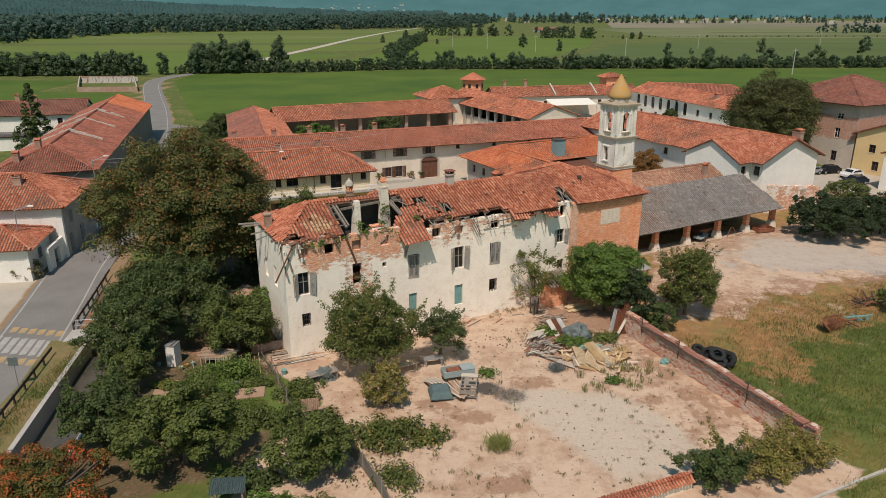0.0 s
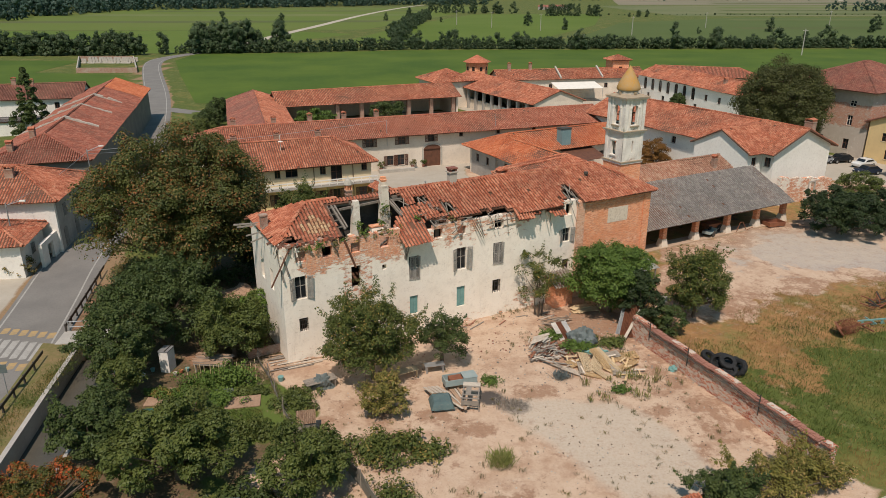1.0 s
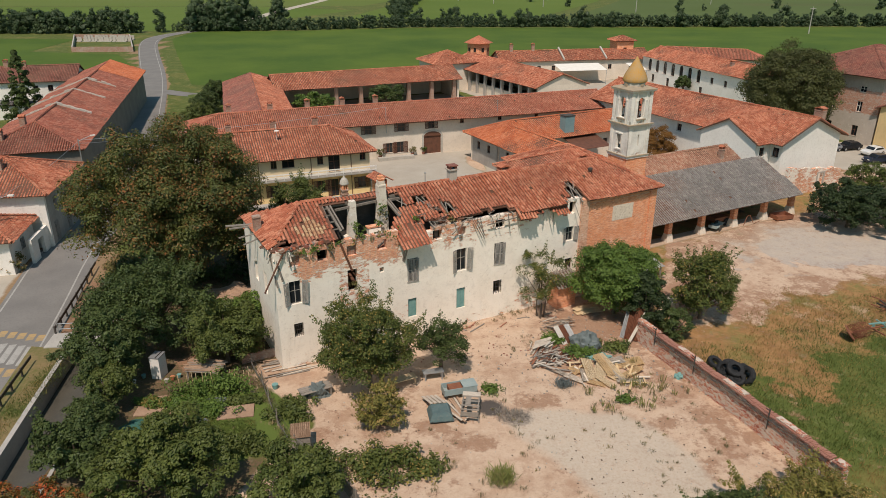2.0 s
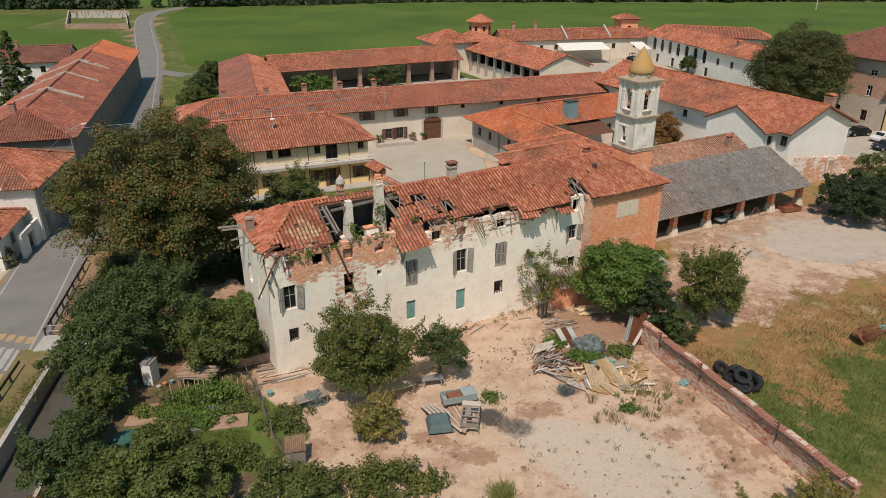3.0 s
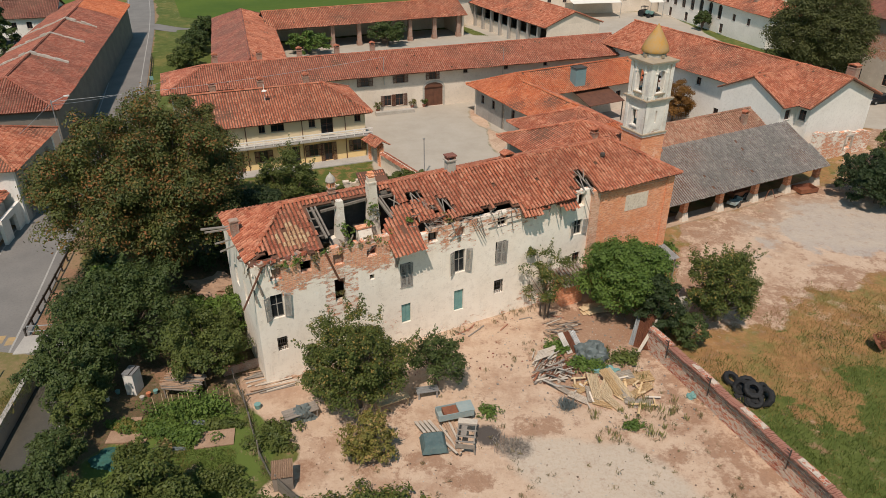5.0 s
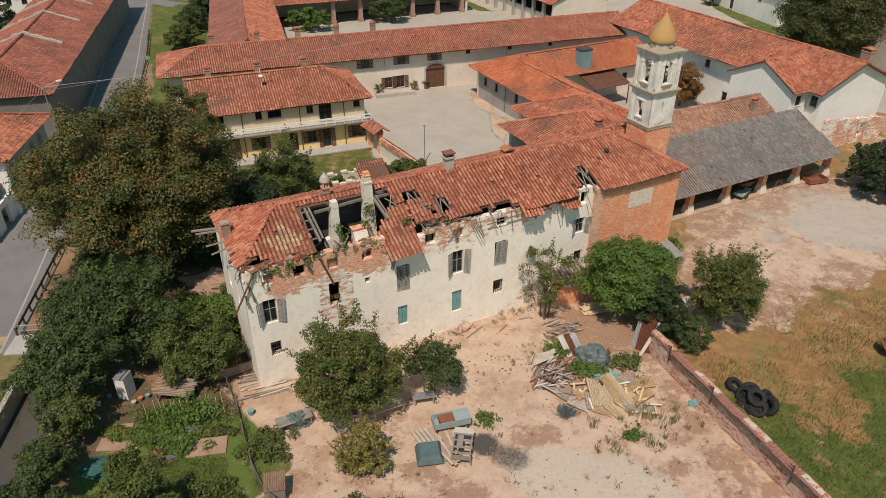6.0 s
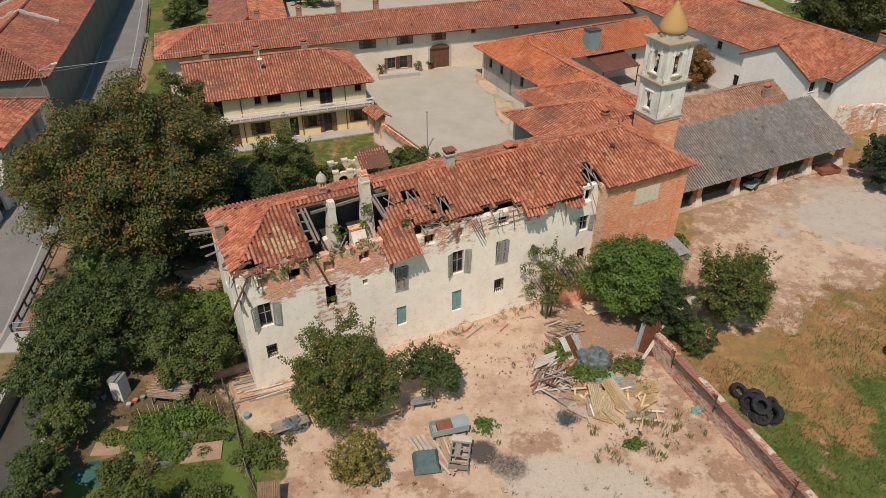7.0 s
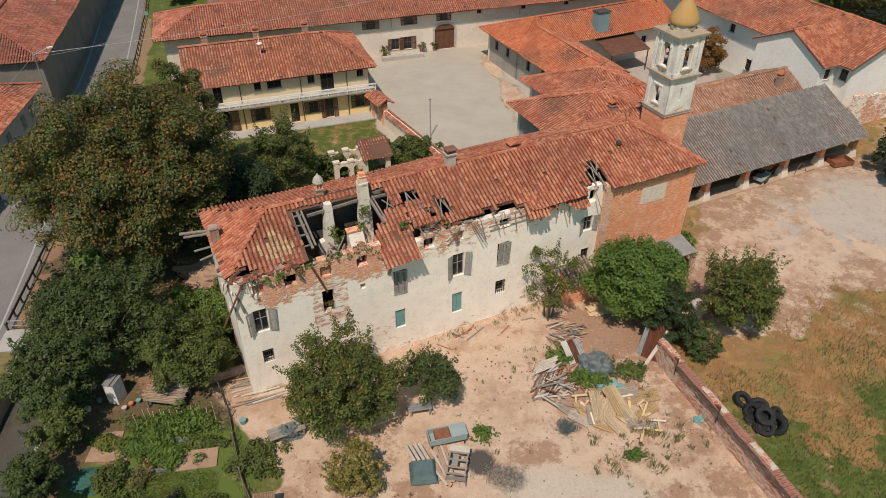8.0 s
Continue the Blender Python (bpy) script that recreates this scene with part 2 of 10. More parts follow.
M = {
    "clay": roofing("old_clay_tiles", [(0.32, 0.088, 0.047), (0.46, 0.142, 0.073), (0.58, 0.245, 0.145), (0.22, 0.070, 0.042)], (0.55, 0.40, 0.25), cover=0.55),
    "clay_pale": roofing("weathered_clay_tiles", [(0.34, 0.098, 0.058), (0.44, 0.140, 0.080), (0.53, 0.225, 0.14), (0.25, 0.085, 0.055)], (0.47, 0.36, 0.27), cover=0.42),
    "clay_new": roofing("new_clay_tiles", [(0.45, 0.112, 0.045), (0.53, 0.15, 0.060), (0.57, 0.22, 0.11), (0.36, 0.098, 0.048)], (0.50, 0.32, 0.20), cover=0.3),
    "clay_brown": roofing("brown_old_clay_tiles", [(0.25, 0.076, 0.050), (0.34, 0.102, 0.062), (0.40, 0.165, 0.11), (0.15, 0.062, 0.046)], (0.36, 0.28, 0.21), cover=0.5),
    "clay_dark": roofing("sooty_clay_tiles", [(0.22, 0.08, 0.06), (0.29, 0.10, 0.07), (0.33, 0.145, 0.10), (0.14, 0.075, 0.06)], (0.33, 0.26, 0.20), cover=0.35),
    "clay_moss": roofing("mossy_clay_tiles", [(0.33, 0.14, 0.085), (0.42, 0.20, 0.125), (0.50, 0.31, 0.21), (0.22, 0.115, 0.075)], (0.50, 0.40, 0.27), cover=0.8),
    "slate": roofing("grey_cement_tiles", [(0.17, 0.155, 0.14), (0.22, 0.20, 0.18), (0.29, 0.265, 0.235), (0.14, 0.13, 0.12)], (0.42, 0.38, 0.31), cover=0.5),
    "deck": surface("roof_boards", (0.13, 0.065, 0.042), (0.17, 0.085, 0.055), (0.07, 0.045, 0.035)),
    "plaster": surface("cream_plaster", (0.77, 0.67, 0.55), (0.67, 0.575, 0.465), (0.47, 0.40, 0.33), big=0.3, fine=3.0),
    "white": surface("white_plaster", (0.86, 0.82, 0.75), (0.78, 0.74, 0.67), (0.55, 0.50, 0.44), big=0.3, fine=3.0),
    "ochre": surface("ochre_plaster", (0.78, 0.58, 0.29), (0.70, 0.51, 0.26), (0.52, 0.40, 0.24), big=0.3, fine=3.0, amount=0.3),
    "grey_wall": surface("grey_render", (0.40, 0.37, 0.33), (0.30, 0.28, 0.255), (0.52, 0.47, 0.40), big=0.4, fine=2.5),
    "brick": brickwork("red_brick", (0.72, 0.20, 0.080), (0.98, 0.42, 0.20), (0.88, 0.62, 0.45), (0.88, 0.33, 0.145)),
    "brick_pale": brickwork("peach_brick", (0.62, 0.24, 0.13), (0.84, 0.43, 0.26), (0.82, 0.64, 0.49), (0.80, 0.50, 0.34)),
    "old_lime": surface("stained_old_lime", (0.70, 0.58, 0.45), (0.78, 0.67, 0.54), (0.42, 0.29, 0.20), big=1.1, fine=5.0, amount=0.8),
    # inner attic walls: the roof's shade is put into this near black tone
    "attic_shade": surface("shaded_attic_wall", (0.115, 0.10, 0.088), (0.075, 0.067, 0.060), (0.19, 0.165, 0.14), big=0.5, fine=3.0),
    # road wall's shade is put into this dark tone; the shed's back shares it
    "dark_render": surface("shaded_render", (0.235, 0.205, 0.17), (0.18, 0.16, 0.135), (0.30, 0.25, 0.20), big=0.4, fine=2.5),
    "brick_dull": brickwork("dull_brick", (0.33, 0.15, 0.095), (0.42, 0.20, 0.13), (0.42, 0.35, 0.28), (0.46, 0.38, 0.31)),
    "peel": peeling("peeling_plaster", (0.93, 0.845, 0.725), (0.87, 0.775, 0.65), (0.68, 0.225, 0.105), (0.88, 0.42, 0.225)),
    "wood": surface("grey_timber", (0.30, 0.26, 0.215), (0.21, 0.18, 0.15), (0.40, 0.35, 0.30), big=1.5, fine=14.0),
    "wood_brown": surface("brown_timber", (0.17, 0.075, 0.045), (0.12, 0.055, 0.035), (0.07, 0.04, 0.03), big=1.5, fine=14.0, rough=0.6),
    "wood_pale": surface("bare_boards", (0.70, 0.53, 0.32), (0.58, 0.43, 0.26), (0.42, 0.31, 0.20), big=1.5, fine=12.0),
    "shutter": surface("weathered_shutters", (0.36, 0.335, 0.30), (0.27, 0.25, 0.22), (0.48, 0.44, 0.38), big=2.0, fine=14.0),
    "teal": surface("faded_teal_paint", (0.14, 0.30, 0.28), (0.20, 0.36, 0.33), (0.32, 0.40, 0.36), big=2.0, fine=9.0, rough=0.6),
    "stone": surface("pale_stone", (0.50, 0.46, 0.40), (0.42, 0.38, 0.32), (0.27, 0.24, 0.20), big=1.0, fine=8.0),
    "concrete": surface("concrete", (0.46, 0.43, 0.38), (0.38, 0.355, 0.32), (0.27, 0.25, 0.225), big=0.5, fine=6.0),
    # near black tone that paints the shade inside openings
    "dark": surface("interior_shade", (0.030, 0.026, 0.022), (0.022, 0.020, 0.018), big=1.0),
    "tin": surface("pale_tin", (0.52, 0.53, 0.52), (0.44, 0.45, 0.45), (0.36, 0.33, 0.29), big=0.9, fine=5.0, rough=0.6),
    "metal": surface("galvanised_sheet", (0.42, 0.43, 0.43), (0.34, 0.35, 0.35), (0.30, 0.22, 0.16), big=0.9, fine=5.0, rough=0.45, metal=0.5),
    "rust": surface("rusty_iron", (0.27, 0.105, 0.055), (0.19, 0.075, 0.045), (0.36, 0.17, 0.09), big=1.2, fine=9.0, rough=0.8),
    "iron": surface("dark_iron", (0.055, 0.05, 0.045), (0.08, 0.07, 0.06), (0.15, 0.09, 0.06), big=2.0, fine=9.0, rough=0.6),
    "rubber": surface("old_rubber", (0.016, 0.017, 0.018), (0.026, 0.026, 0.026), (0.06, 0.055, 0.05), big=2.0, fine=9.0, rough=0.75),
    "asphalt": surface("worn_asphalt", (0.225, 0.21, 0.19), (0.185, 0.173, 0.158), (0.12, 0.115, 0.107), big=0.25, fine=5.0),
    "paint": surface("road_paint", (0.41, 0.39, 0.355), (0.34, 0.325, 0.295), (0.27, 0.255, 0.23), big=1.2, fine=5.0, amount=0.9),
    "paint_ochre": surface("yellow_road_paint", (0.46, 0.31, 0.14), (0.36, 0.26, 0.14), (0.24, 0.22, 0.19), big=1.2, fine=5.0, amount=0.9),
    "water": surface("muddy_ditch", (0.10, 0.09, 0.07), (0.075, 0.07, 0.058), (0.13, 0.12, 0.09), rough=0.25),
    "bark": surface("bark", (0.15, 0.11, 0.08), (0.10, 0.075, 0.055), (0.22, 0.18, 0.14), big=2.0, fine=14.0),
    "leaf": leafy("green_leaves", (0.050, 0.072, 0.018), (0.190, 0.215, 0.052)),
    "leaf_plum": leafy("plum_leaves", (0.046, 0.068, 0.016), (0.195, 0.215, 0.050), (0.34, 0.24, 0.07), 0.10, 0.9),
    "leaf_deep": leafy("deep_green_leaves", (0.036, 0.058, 0.018), (0.130, 0.165, 0.046)),
    "leaf_laurel": leafy("laurel_leaves", (0.018, 0.034, 0.013), (0.070, 0.095, 0.032)),
    "leaf_fig": leafy("fig_leaves", (0.052, 0.098, 0.018), (0.21, 0.295, 0.060)),
    "leaf_rust": leafy("reddening_leaves", (0.042, 0.058, 0.017), (0.190, 0.200, 0.050), (0.29, 0.125, 0.042), 0.20, 0.7),
    "leaf_red": leafy("orange_blossom_leaves", (0.060, 0.075, 0.018), (0.165, 0.150, 0.036), (0.56, 0.115, 0.032), 0.40, 0.7),
    "leaf_dry": leafy("drying_leaves", (0.10, 0.095, 0.035), (0.22, 0.200, 0.07), (0.36, 0.23, 0.10), 0.25, 0.9),
    "leaf_olive": leafy("dull_olive_leaves", (0.046, 0.054, 0.018), (0.165, 0.170, 0.055), big=0.4),
    "leaf_wild": leafy("yellowing_wild_leaves", (0.095, 0.100, 0.024), (0.36, 0.31, 0.075), (0.46, 0.30, 0.12), 0.22, 0.9),
    "leaf_autumn": leafy("autumn_leaves", (0.15, 0.075, 0.020), (0.34, 0.165, 0.042)),
    "leaf_far": leafy("hedgerow_leaves", (0.034, 0.062, 0.030), (0.115, 0.150, 0.066), big=0.05),
    # distance haze is put into these bluish leaf tones
    "leaf_woods": leafy("hazy_far_woods", (0.038, 0.075, 0.058), (0.088, 0.138, 0.096), big=0.02),
    "grass": leafy("grass_blades", (0.058, 0.086, 0.016), (0.132, 0.166, 0.036), (0.34, 0.245, 0.085), 0.24, 0.4),
    "reed": leafy("pale_green_reeds", (0.16, 0.175, 0.050), (0.32, 0.33, 0.105), (0.42, 0.34, 0.17), 0.25, 0.8),
    "straw": leafy("straw_grass", (0.25, 0.135, 0.050), (0.42, 0.245, 0.092), (0.14, 0.17, 0.045), 0.34, 0.5),
    "weed": leafy("weeds", (0.13, 0.125, 0.055), (0.24, 0.22, 0.10), (0.36, 0.27, 0.16), 0.35, 0.9),
    "cloth": surface("blue_grey_tarpaulin", (0.15, 0.175, 0.17), (0.10, 0.12, 0.115), (0.24, 0.25, 0.23), big=1.5, fine=6.0, rough=0.6),
    "awning": surface("cream_awning", (0.80, 0.76, 0.67), (0.74, 0.70, 0.61), big=1.0),
    "cornice": surface("weathered_cornice", (0.42, 0.33, 0.23), (0.32, 0.265, 0.20), (0.46, 0.30, 0.12), big=1.6, fine=7.0, amount=0.5),
    "lichen": surface("lichen_stone", (0.45, 0.29, 0.13), (0.50, 0.27, 0.070), (0.36, 0.29, 0.20), big=1.4, fine=6.0, amount=0.6),
}


def glazing():
    k = Nodes("window_glass", 0.06)
    k.b.inputs["Specular IOR Level"].default_value = 0.5
    return k.done((0.018, 0.021, 0.024))


M["glass"] = glazing()


def rubble_stone():
    """Stones and bricks of many tones in pale, uneven mortar."""
    k = Nodes("rubble_masonry", 0.93)
    flat = k.t.nodes.new("ShaderNodeMapping")
    flat.inputs["Scale"].default_value = (3.2, 3.2, 7.5)
    k.link(k.co, flat.inputs["Vector"])
    cells, rims = k.t.nodes.new("ShaderNodeTexVoronoi"), k.t.nodes.new("ShaderNodeTexVoronoi")
    rims.feature = "DISTANCE_TO_EDGE"
    for n in (cells, rims):
        n.inputs["Scale"].default_value = 1.0
        k.link(flat.outputs[0], n.inputs["Vector"])
    sep = k.t.nodes.new("ShaderNodeSeparateColor")
    k.link(cells.outputs["Color"], sep.inputs[0])
    col = k.mix(k.span(sep.outputs[0], 0.2, 0.5), (0.38, 0.115, 0.07), (0.56, 0.22, 0.13))
    col = k.mix(k.span(sep.outputs[1], 0.66, 0.76), col, (0.58, 0.47, 0.38))
    col = k.mix(k.span(k.noise(0.8, 6.0, 0.75), 0.52, 0.64, 0.0, 0.7), col, (0.62, 0.50, 0.40))
    col = k.mix(k.span(rims.outputs["Distance"], 0.03, 0.10, 0.85, 0.0), col, (0.60, 0.52, 0.43))
    col = k.mix(k.span(k.noise(3.0, 6.0, 0.8), 0.55, 0.68, 0.0, 0.7), col, (0.15, 0.10, 0.08))
    k.bump(k.span(rims.outputs["Distance"], 0.0, 0.2), 0.8, 0.05)
    return k.done(col)


M["rubble_wall"] = rubble_stone()
M["peel_grey"] = peeling("grimy_plaster", (0.52, 0.45, 0.38), (0.42, 0.36, 0.30), (0.40, 0.13, 0.07), (0.50, 0.21, 0.12))
M["tower"] = peeling("tower_plaster", (0.86, 0.82, 0.74), (0.58, 0.56, 0.51), (0.42, 0.19, 0.12), (0.50, 0.27, 0.18))


def two_tone():
    """Ochre below a painted string course, cream above it."""
    k = Nodes("two_tone_plaster")
    sep = k.t.nodes.new("ShaderNodeSeparateXYZ")
    k.link(k.co, sep.inputs[0])
    low = k.mix(k.span(k.noise(0.4, 5.0), 0.35, 0.65), (0.84, 0.63, 0.31), (0.77, 0.56, 0.27))
    high = k.mix(k.span(k.noise(0.4, 5.0), 0.35, 0.65), (0.80, 0.65, 0.42), (0.72, 0.58, 0.37))
    k.bump(k.noise(5.0, 5.0), 0.3)
    return k.done(k.mix(k.span(sep.outputs[2], 3.3, 3.32), low, high))


M["two_tone"] = two_tone()

# ---- building helpers ----
ANG = 28.5
AX = Vector((math.cos(radians(ANG)), math.sin(radians(ANG)), 0))
AY = Vector((-AX.y, AX.x, 0))
ORIGIN = Vector((-12.53, 52.02, 0))


def at(u, n, z=0.0):
    """A place given along and across the old farmhouse."""
    return ORIGIN + AX * u + AY * n + Vector((0, 0, z))


def empty(name, m, label, category, group="", kind=""):
    ob = new(name)
    ob.matrix_basis = m
    ob.empty_display_size = 0.3
    return tagged(ob, label, category, group, kind)


def part(name, bm, material, parent=None, label=""):
    me = bpy.data.meshes.new(name)
    bm.to_mesh(me)
    bm.free()
    me.materials.append(M[material])
    ob = new(name, me)
    ob.parent = parent
    return tagged(ob, label)


def sheet(name, verts, quads, material, parent=None, label="", smooth=False):
    """A mesh from arrays of corners and four-sided faces."""
    verts, quads = np.asarray(verts, np.float32), np.asarray(quads, np.int32)
    me = bpy.data.meshes.new(name)
    me.vertices.add(len(verts))
    me.vertices.foreach_set("co", verts.ravel())
    me.loops.add(quads.size)
    me.loops.foreach_set("vertex_index", quads.ravel())
    me.polygons.add(len(quads))
    me.polygons.foreach_set("loop_start", np.arange(0, quads.size, quads.shape[1], dtype=np.int32))
    me.polygons.foreach_set("loop_total", np.full(len(quads), quads.shape[1], np.int32))
    me.polygons.foreach_set("use_smooth", np.full(len(quads), smooth))
    me.update(calc_edges=True)
    me.materials.append(M[material])
    ob = new(name, me)
    ob.parent = parent
    return tagged(ob, label)


def box(bm, lo, hi, m=None):
    vs = [bm.verts.new(Vector((x, y, z)) if m is None else m @ Vector((x, y, z))) for z in (lo[2], hi[2]) for y in (lo[1], hi[1]) for x in (lo[0], hi[0])]
    for a, b, c, d in ((0, 2, 3, 1), (4, 5, 7, 6), (0, 1, 5, 4), (2, 6, 7, 3), (0, 4, 6, 2), (1, 3, 7, 5)):
        bm.faces.new((vs[a], vs[b], vs[c], vs[d]))
    return vs


def boxes(*spans, m=None):
    bm = bmesh.new()
    for lo, hi in spans:
        box(bm, lo, hi, m)
    return bm


def prism(bm, poly, offset):
    """A flat outline of 3D points, given depth along offset."""
    a = [bm.verts.new(p) for p in poly]
    b = [bm.verts.new(Vector(p) + Vector(offset)) for p in poly]
    bm.faces.new(a)
    bm.faces.new(b[::-1])
    for i in range(len(a)):
        j = (i + 1) % len(a)
        bm.faces.new((a[i], b[i], b[j], a[j]))
    bmesh.ops.recalc_face_normals(bm, faces=bm.faces)
    return bm


def tube(bm, a, b, ra, rb, sides=7):
    a, b = Vector(a), Vector(b)
    q = (b - a).to_track_quat("Z", "Y").to_matrix()
    rings = []
    for p, r in ((a, ra), (b, rb)):
        rings.append([bm.verts.new(p + q @ Vector((r * math.cos(2 * math.pi * i / sides), r * math.sin(2 * math.pi * i / sides), 0))) for i in range(sides)])
    for i in range(sides):
        j = (i + 1) % sides
        bm.faces.new((rings[0][i], rings[0][j], rings[1][j], rings[1][i]))
    bm.faces.new(rings[0][::-1])
    bm.faces.new(rings[1])


def wall(name, m, length, height, thick, holes, material, parent, step=0.0, wear=None, top=None, z0=-0.4, keep=None):
    """A wall with real openings. Its outer face is y = 0, its inner face y = thick. top(x): a broken upper edge."""
    xs, zs = {0.0, length}, {z0, height}
    for x, z, w, h in holes:
        xs |= {x, x + w}
        zs |= {z, z + h}
    if step:
        xs |= {step * i for i in range(1, int(length / step))}
        zs |= {step * i for i in range(1, int(height / step))}
    xs, zs = [sorted(v) for v in (xs, zs)]
    xs = [x for i, x in enumerate(xs) if i == 0 or x - xs[i - 1] > 0.03]
    zs = [z for i, z in enumerate(zs) if i == 0 or z - zs[i - 1] > 0.03]
    solid = {}
    for i in range(len(xs) - 1):
        for j in range(len(zs) - 1):
            cx, cz = (xs[i] + xs[i + 1]) / 2, (zs[j] + zs[j + 1]) / 2
            solid[i, j] = not any(x < cx < x + w and z < cz < z + h for x, z, w, h in holes) and (top is None or cz < top(cx)) and (keep is None or bool(keep(cx, cz)))
    verts, index, quads = [], {}, []

    def v(i, j, k):
        if (i, j, k) not in index:
            index[i, j, k] = len(verts)
            verts.append((xs[i], k * thick, zs[j]))
        return index[i, j, k]

    for (i, j), full in solid.items():
        if not full:
            continue
        quads += [(v(i, j, 0), v(i + 1, j, 0), v(i + 1, j + 1, 0), v(i, j + 1, 0)), (v(i, j, 1), v(i, j + 1, 1), v(i + 1, j + 1, 1), v(i + 1, j, 1))]
        for di, dj, a, b in ((-1, 0, (i, j), (i, j + 1)), (1, 0, (i + 1, j + 1), (i + 1, j)), (0, -1, (i + 1, j), (i, j)), (0, 1, (i, j + 1), (i + 1, j + 1))):
            if not solid.get((i + di, j + dj), False):
                quads.append((v(*a, 0), v(*b, 0), v(*b, 1), v(*a, 1)))
    ob = sheet(name, verts, quads, material, parent)
    if wear:
        lay = ob.data.attributes.new("wear", "FLOAT", "POINT")
        lay.data.foreach_set("value", np.array([wear(x, z) for x, y, z in verts], np.float32))
    ob.matrix_basis = m
    return ob


def tiles(poly, material, parent, w=0.28, l=0.42, keep=None, seed=1, sag=0.05, name="tiles", lift=0.03):
    """Rows of half-round tiles on a sloping outline: eave left, eave right, then the upper corners. keep(a, b): which stay, by metres along and up."""
    rng = np.random.default_rng(seed)
    p = [Vector(q) for q in poly]
    e = (p[1] - p[0]).normalized()
    nrm = e.cross(p[-1] - p[0]).normalized()
    s = nrm.cross(e)
    flat = np.array([((q - p[0]).dot(e), (q - p[0]).dot(s)) for q in p])
    a0, a1, b1 = flat[:, 0].min(), flat[:, 0].max(), flat[:, 1].max()
    ga, gb = np.meshgrid(np.arange(a0 + w / 2, a1, w), np.arange(l * 0.3, b1, l), indexing="ij")
    ga, gb = ga.ravel(), gb.ravel()
    ok = np.ones(len(ga), bool)
    for i in range(len(flat)):
        q, r = flat[i], flat[(i + 1) % len(flat)]
        d = (r - q) / max(1e-6, np.linalg.norm(r - q))
        ok &= (d[0] * (gb - q[1]) - d[1] * (ga - q[0])) > -0.05
    if keep is not None:
        ok &= keep(ga, gb)
    ok &= rng.random(len(ga)) > 0.004
    ga, gb = ga[ok], gb[ok]
    n = len(ga)
    arch = np.array([(-0.37, -0.12), (-0.27, 0.17), (0.0, 0.30), (0.27, 0.17), (0.37, -0.12)])
    loc = np.zeros((n, 10, 3), np.float32)
    low, up = -l * 0.56, l * 0.56
    loc[:, :5, 0], loc[:, 5:, 0] = arch[:, 0] * w * 1.05, arch[:, 0] * w * 0.88
    loc[:, :5, 2], loc[:, 5:, 2] = arch[:, 1] * w + 0.028, arch[:, 1] * w * 0.9
    loc[:, :5, 1], loc[:, 5:, 1] = low, up
    loc[..., 1] += rng.normal(0, 0.02, n)[:, None]
    loc[..., 0] += rng.normal(0, 0.008, n)[:, None] + loc[..., 1] * rng.normal(0, 0.035, n)[:, None]
    loc[..., 2] += (rng.normal(0, 0.008, n) + sag * (np.sin(ga * 0.7 + seed) * np.cos(gb * 0.9 + seed * 2) + np.sin(ga * 0.23 + 2 * seed) - 0.5))[:, None] + lift
    loc[..., 0] += ga[:, None]
    loc[..., 1] += gb[:, None]
    basis = np.array([e, s, nrm], np.float32)
    verts = (loc.reshape(-1, 3) @ basis) + np.array(p[0], np.float32)
    face = np.array([(0, 1, 6, 5), (1, 2, 7, 6), (2, 3, 8, 7), (3, 4, 9, 8)])
    quads = (np.arange(n)[:, None, None] * 10 + face[None]).reshape(-1, 4)
    return tagged(sheet(name, verts, quads, material, parent), kind="stuff")


def slab(poly, parent, thick=0.14, material="deck", name="roof"):
    p = [Vector(q) for q in poly]
    nrm = (p[1] - p[0]).cross(p[-1] - p[0]).normalized()
    return part(name, prism(bmesh.new(), p, -nrm * thick), material, parent)


def caps(a, b, parent, material, seed=0, r=0.15):
    """A line of ridge tiles from a to b."""
    a, b = Vector(a), Vector(b)
    n = max(1, int((b - a).length / 0.42))
    d = (b - a) / n
    side = d.cross(Vector((0, 0, 1))).normalized()
    up = side.cross(d).normalized()
    rng = random.Random(seed)
    verts, quads = [], []
    for i in range(n):
        for k, t, rr in ((0, -0.06, r * 1.08), (1, 1.04, r * 0.92)):
            for c in range(5):
                an = math.pi * c / 4
                verts.append(a + d * (i + t) + side * (math.cos(an) * rr) + up * (math.sin(an) * rr - 0.02 + (0.03 if k == 0 else 0) + rng.uniform(-0.012, 0.012)))
        o = i * 10
        quads += [(o + c, o + c + 1, o + c + 6, o + c + 5) for c in range(4)]
    return tagged(sheet("ridge_tiles", [tuple(v) for v in verts], quads, material, parent), kind="stuff")


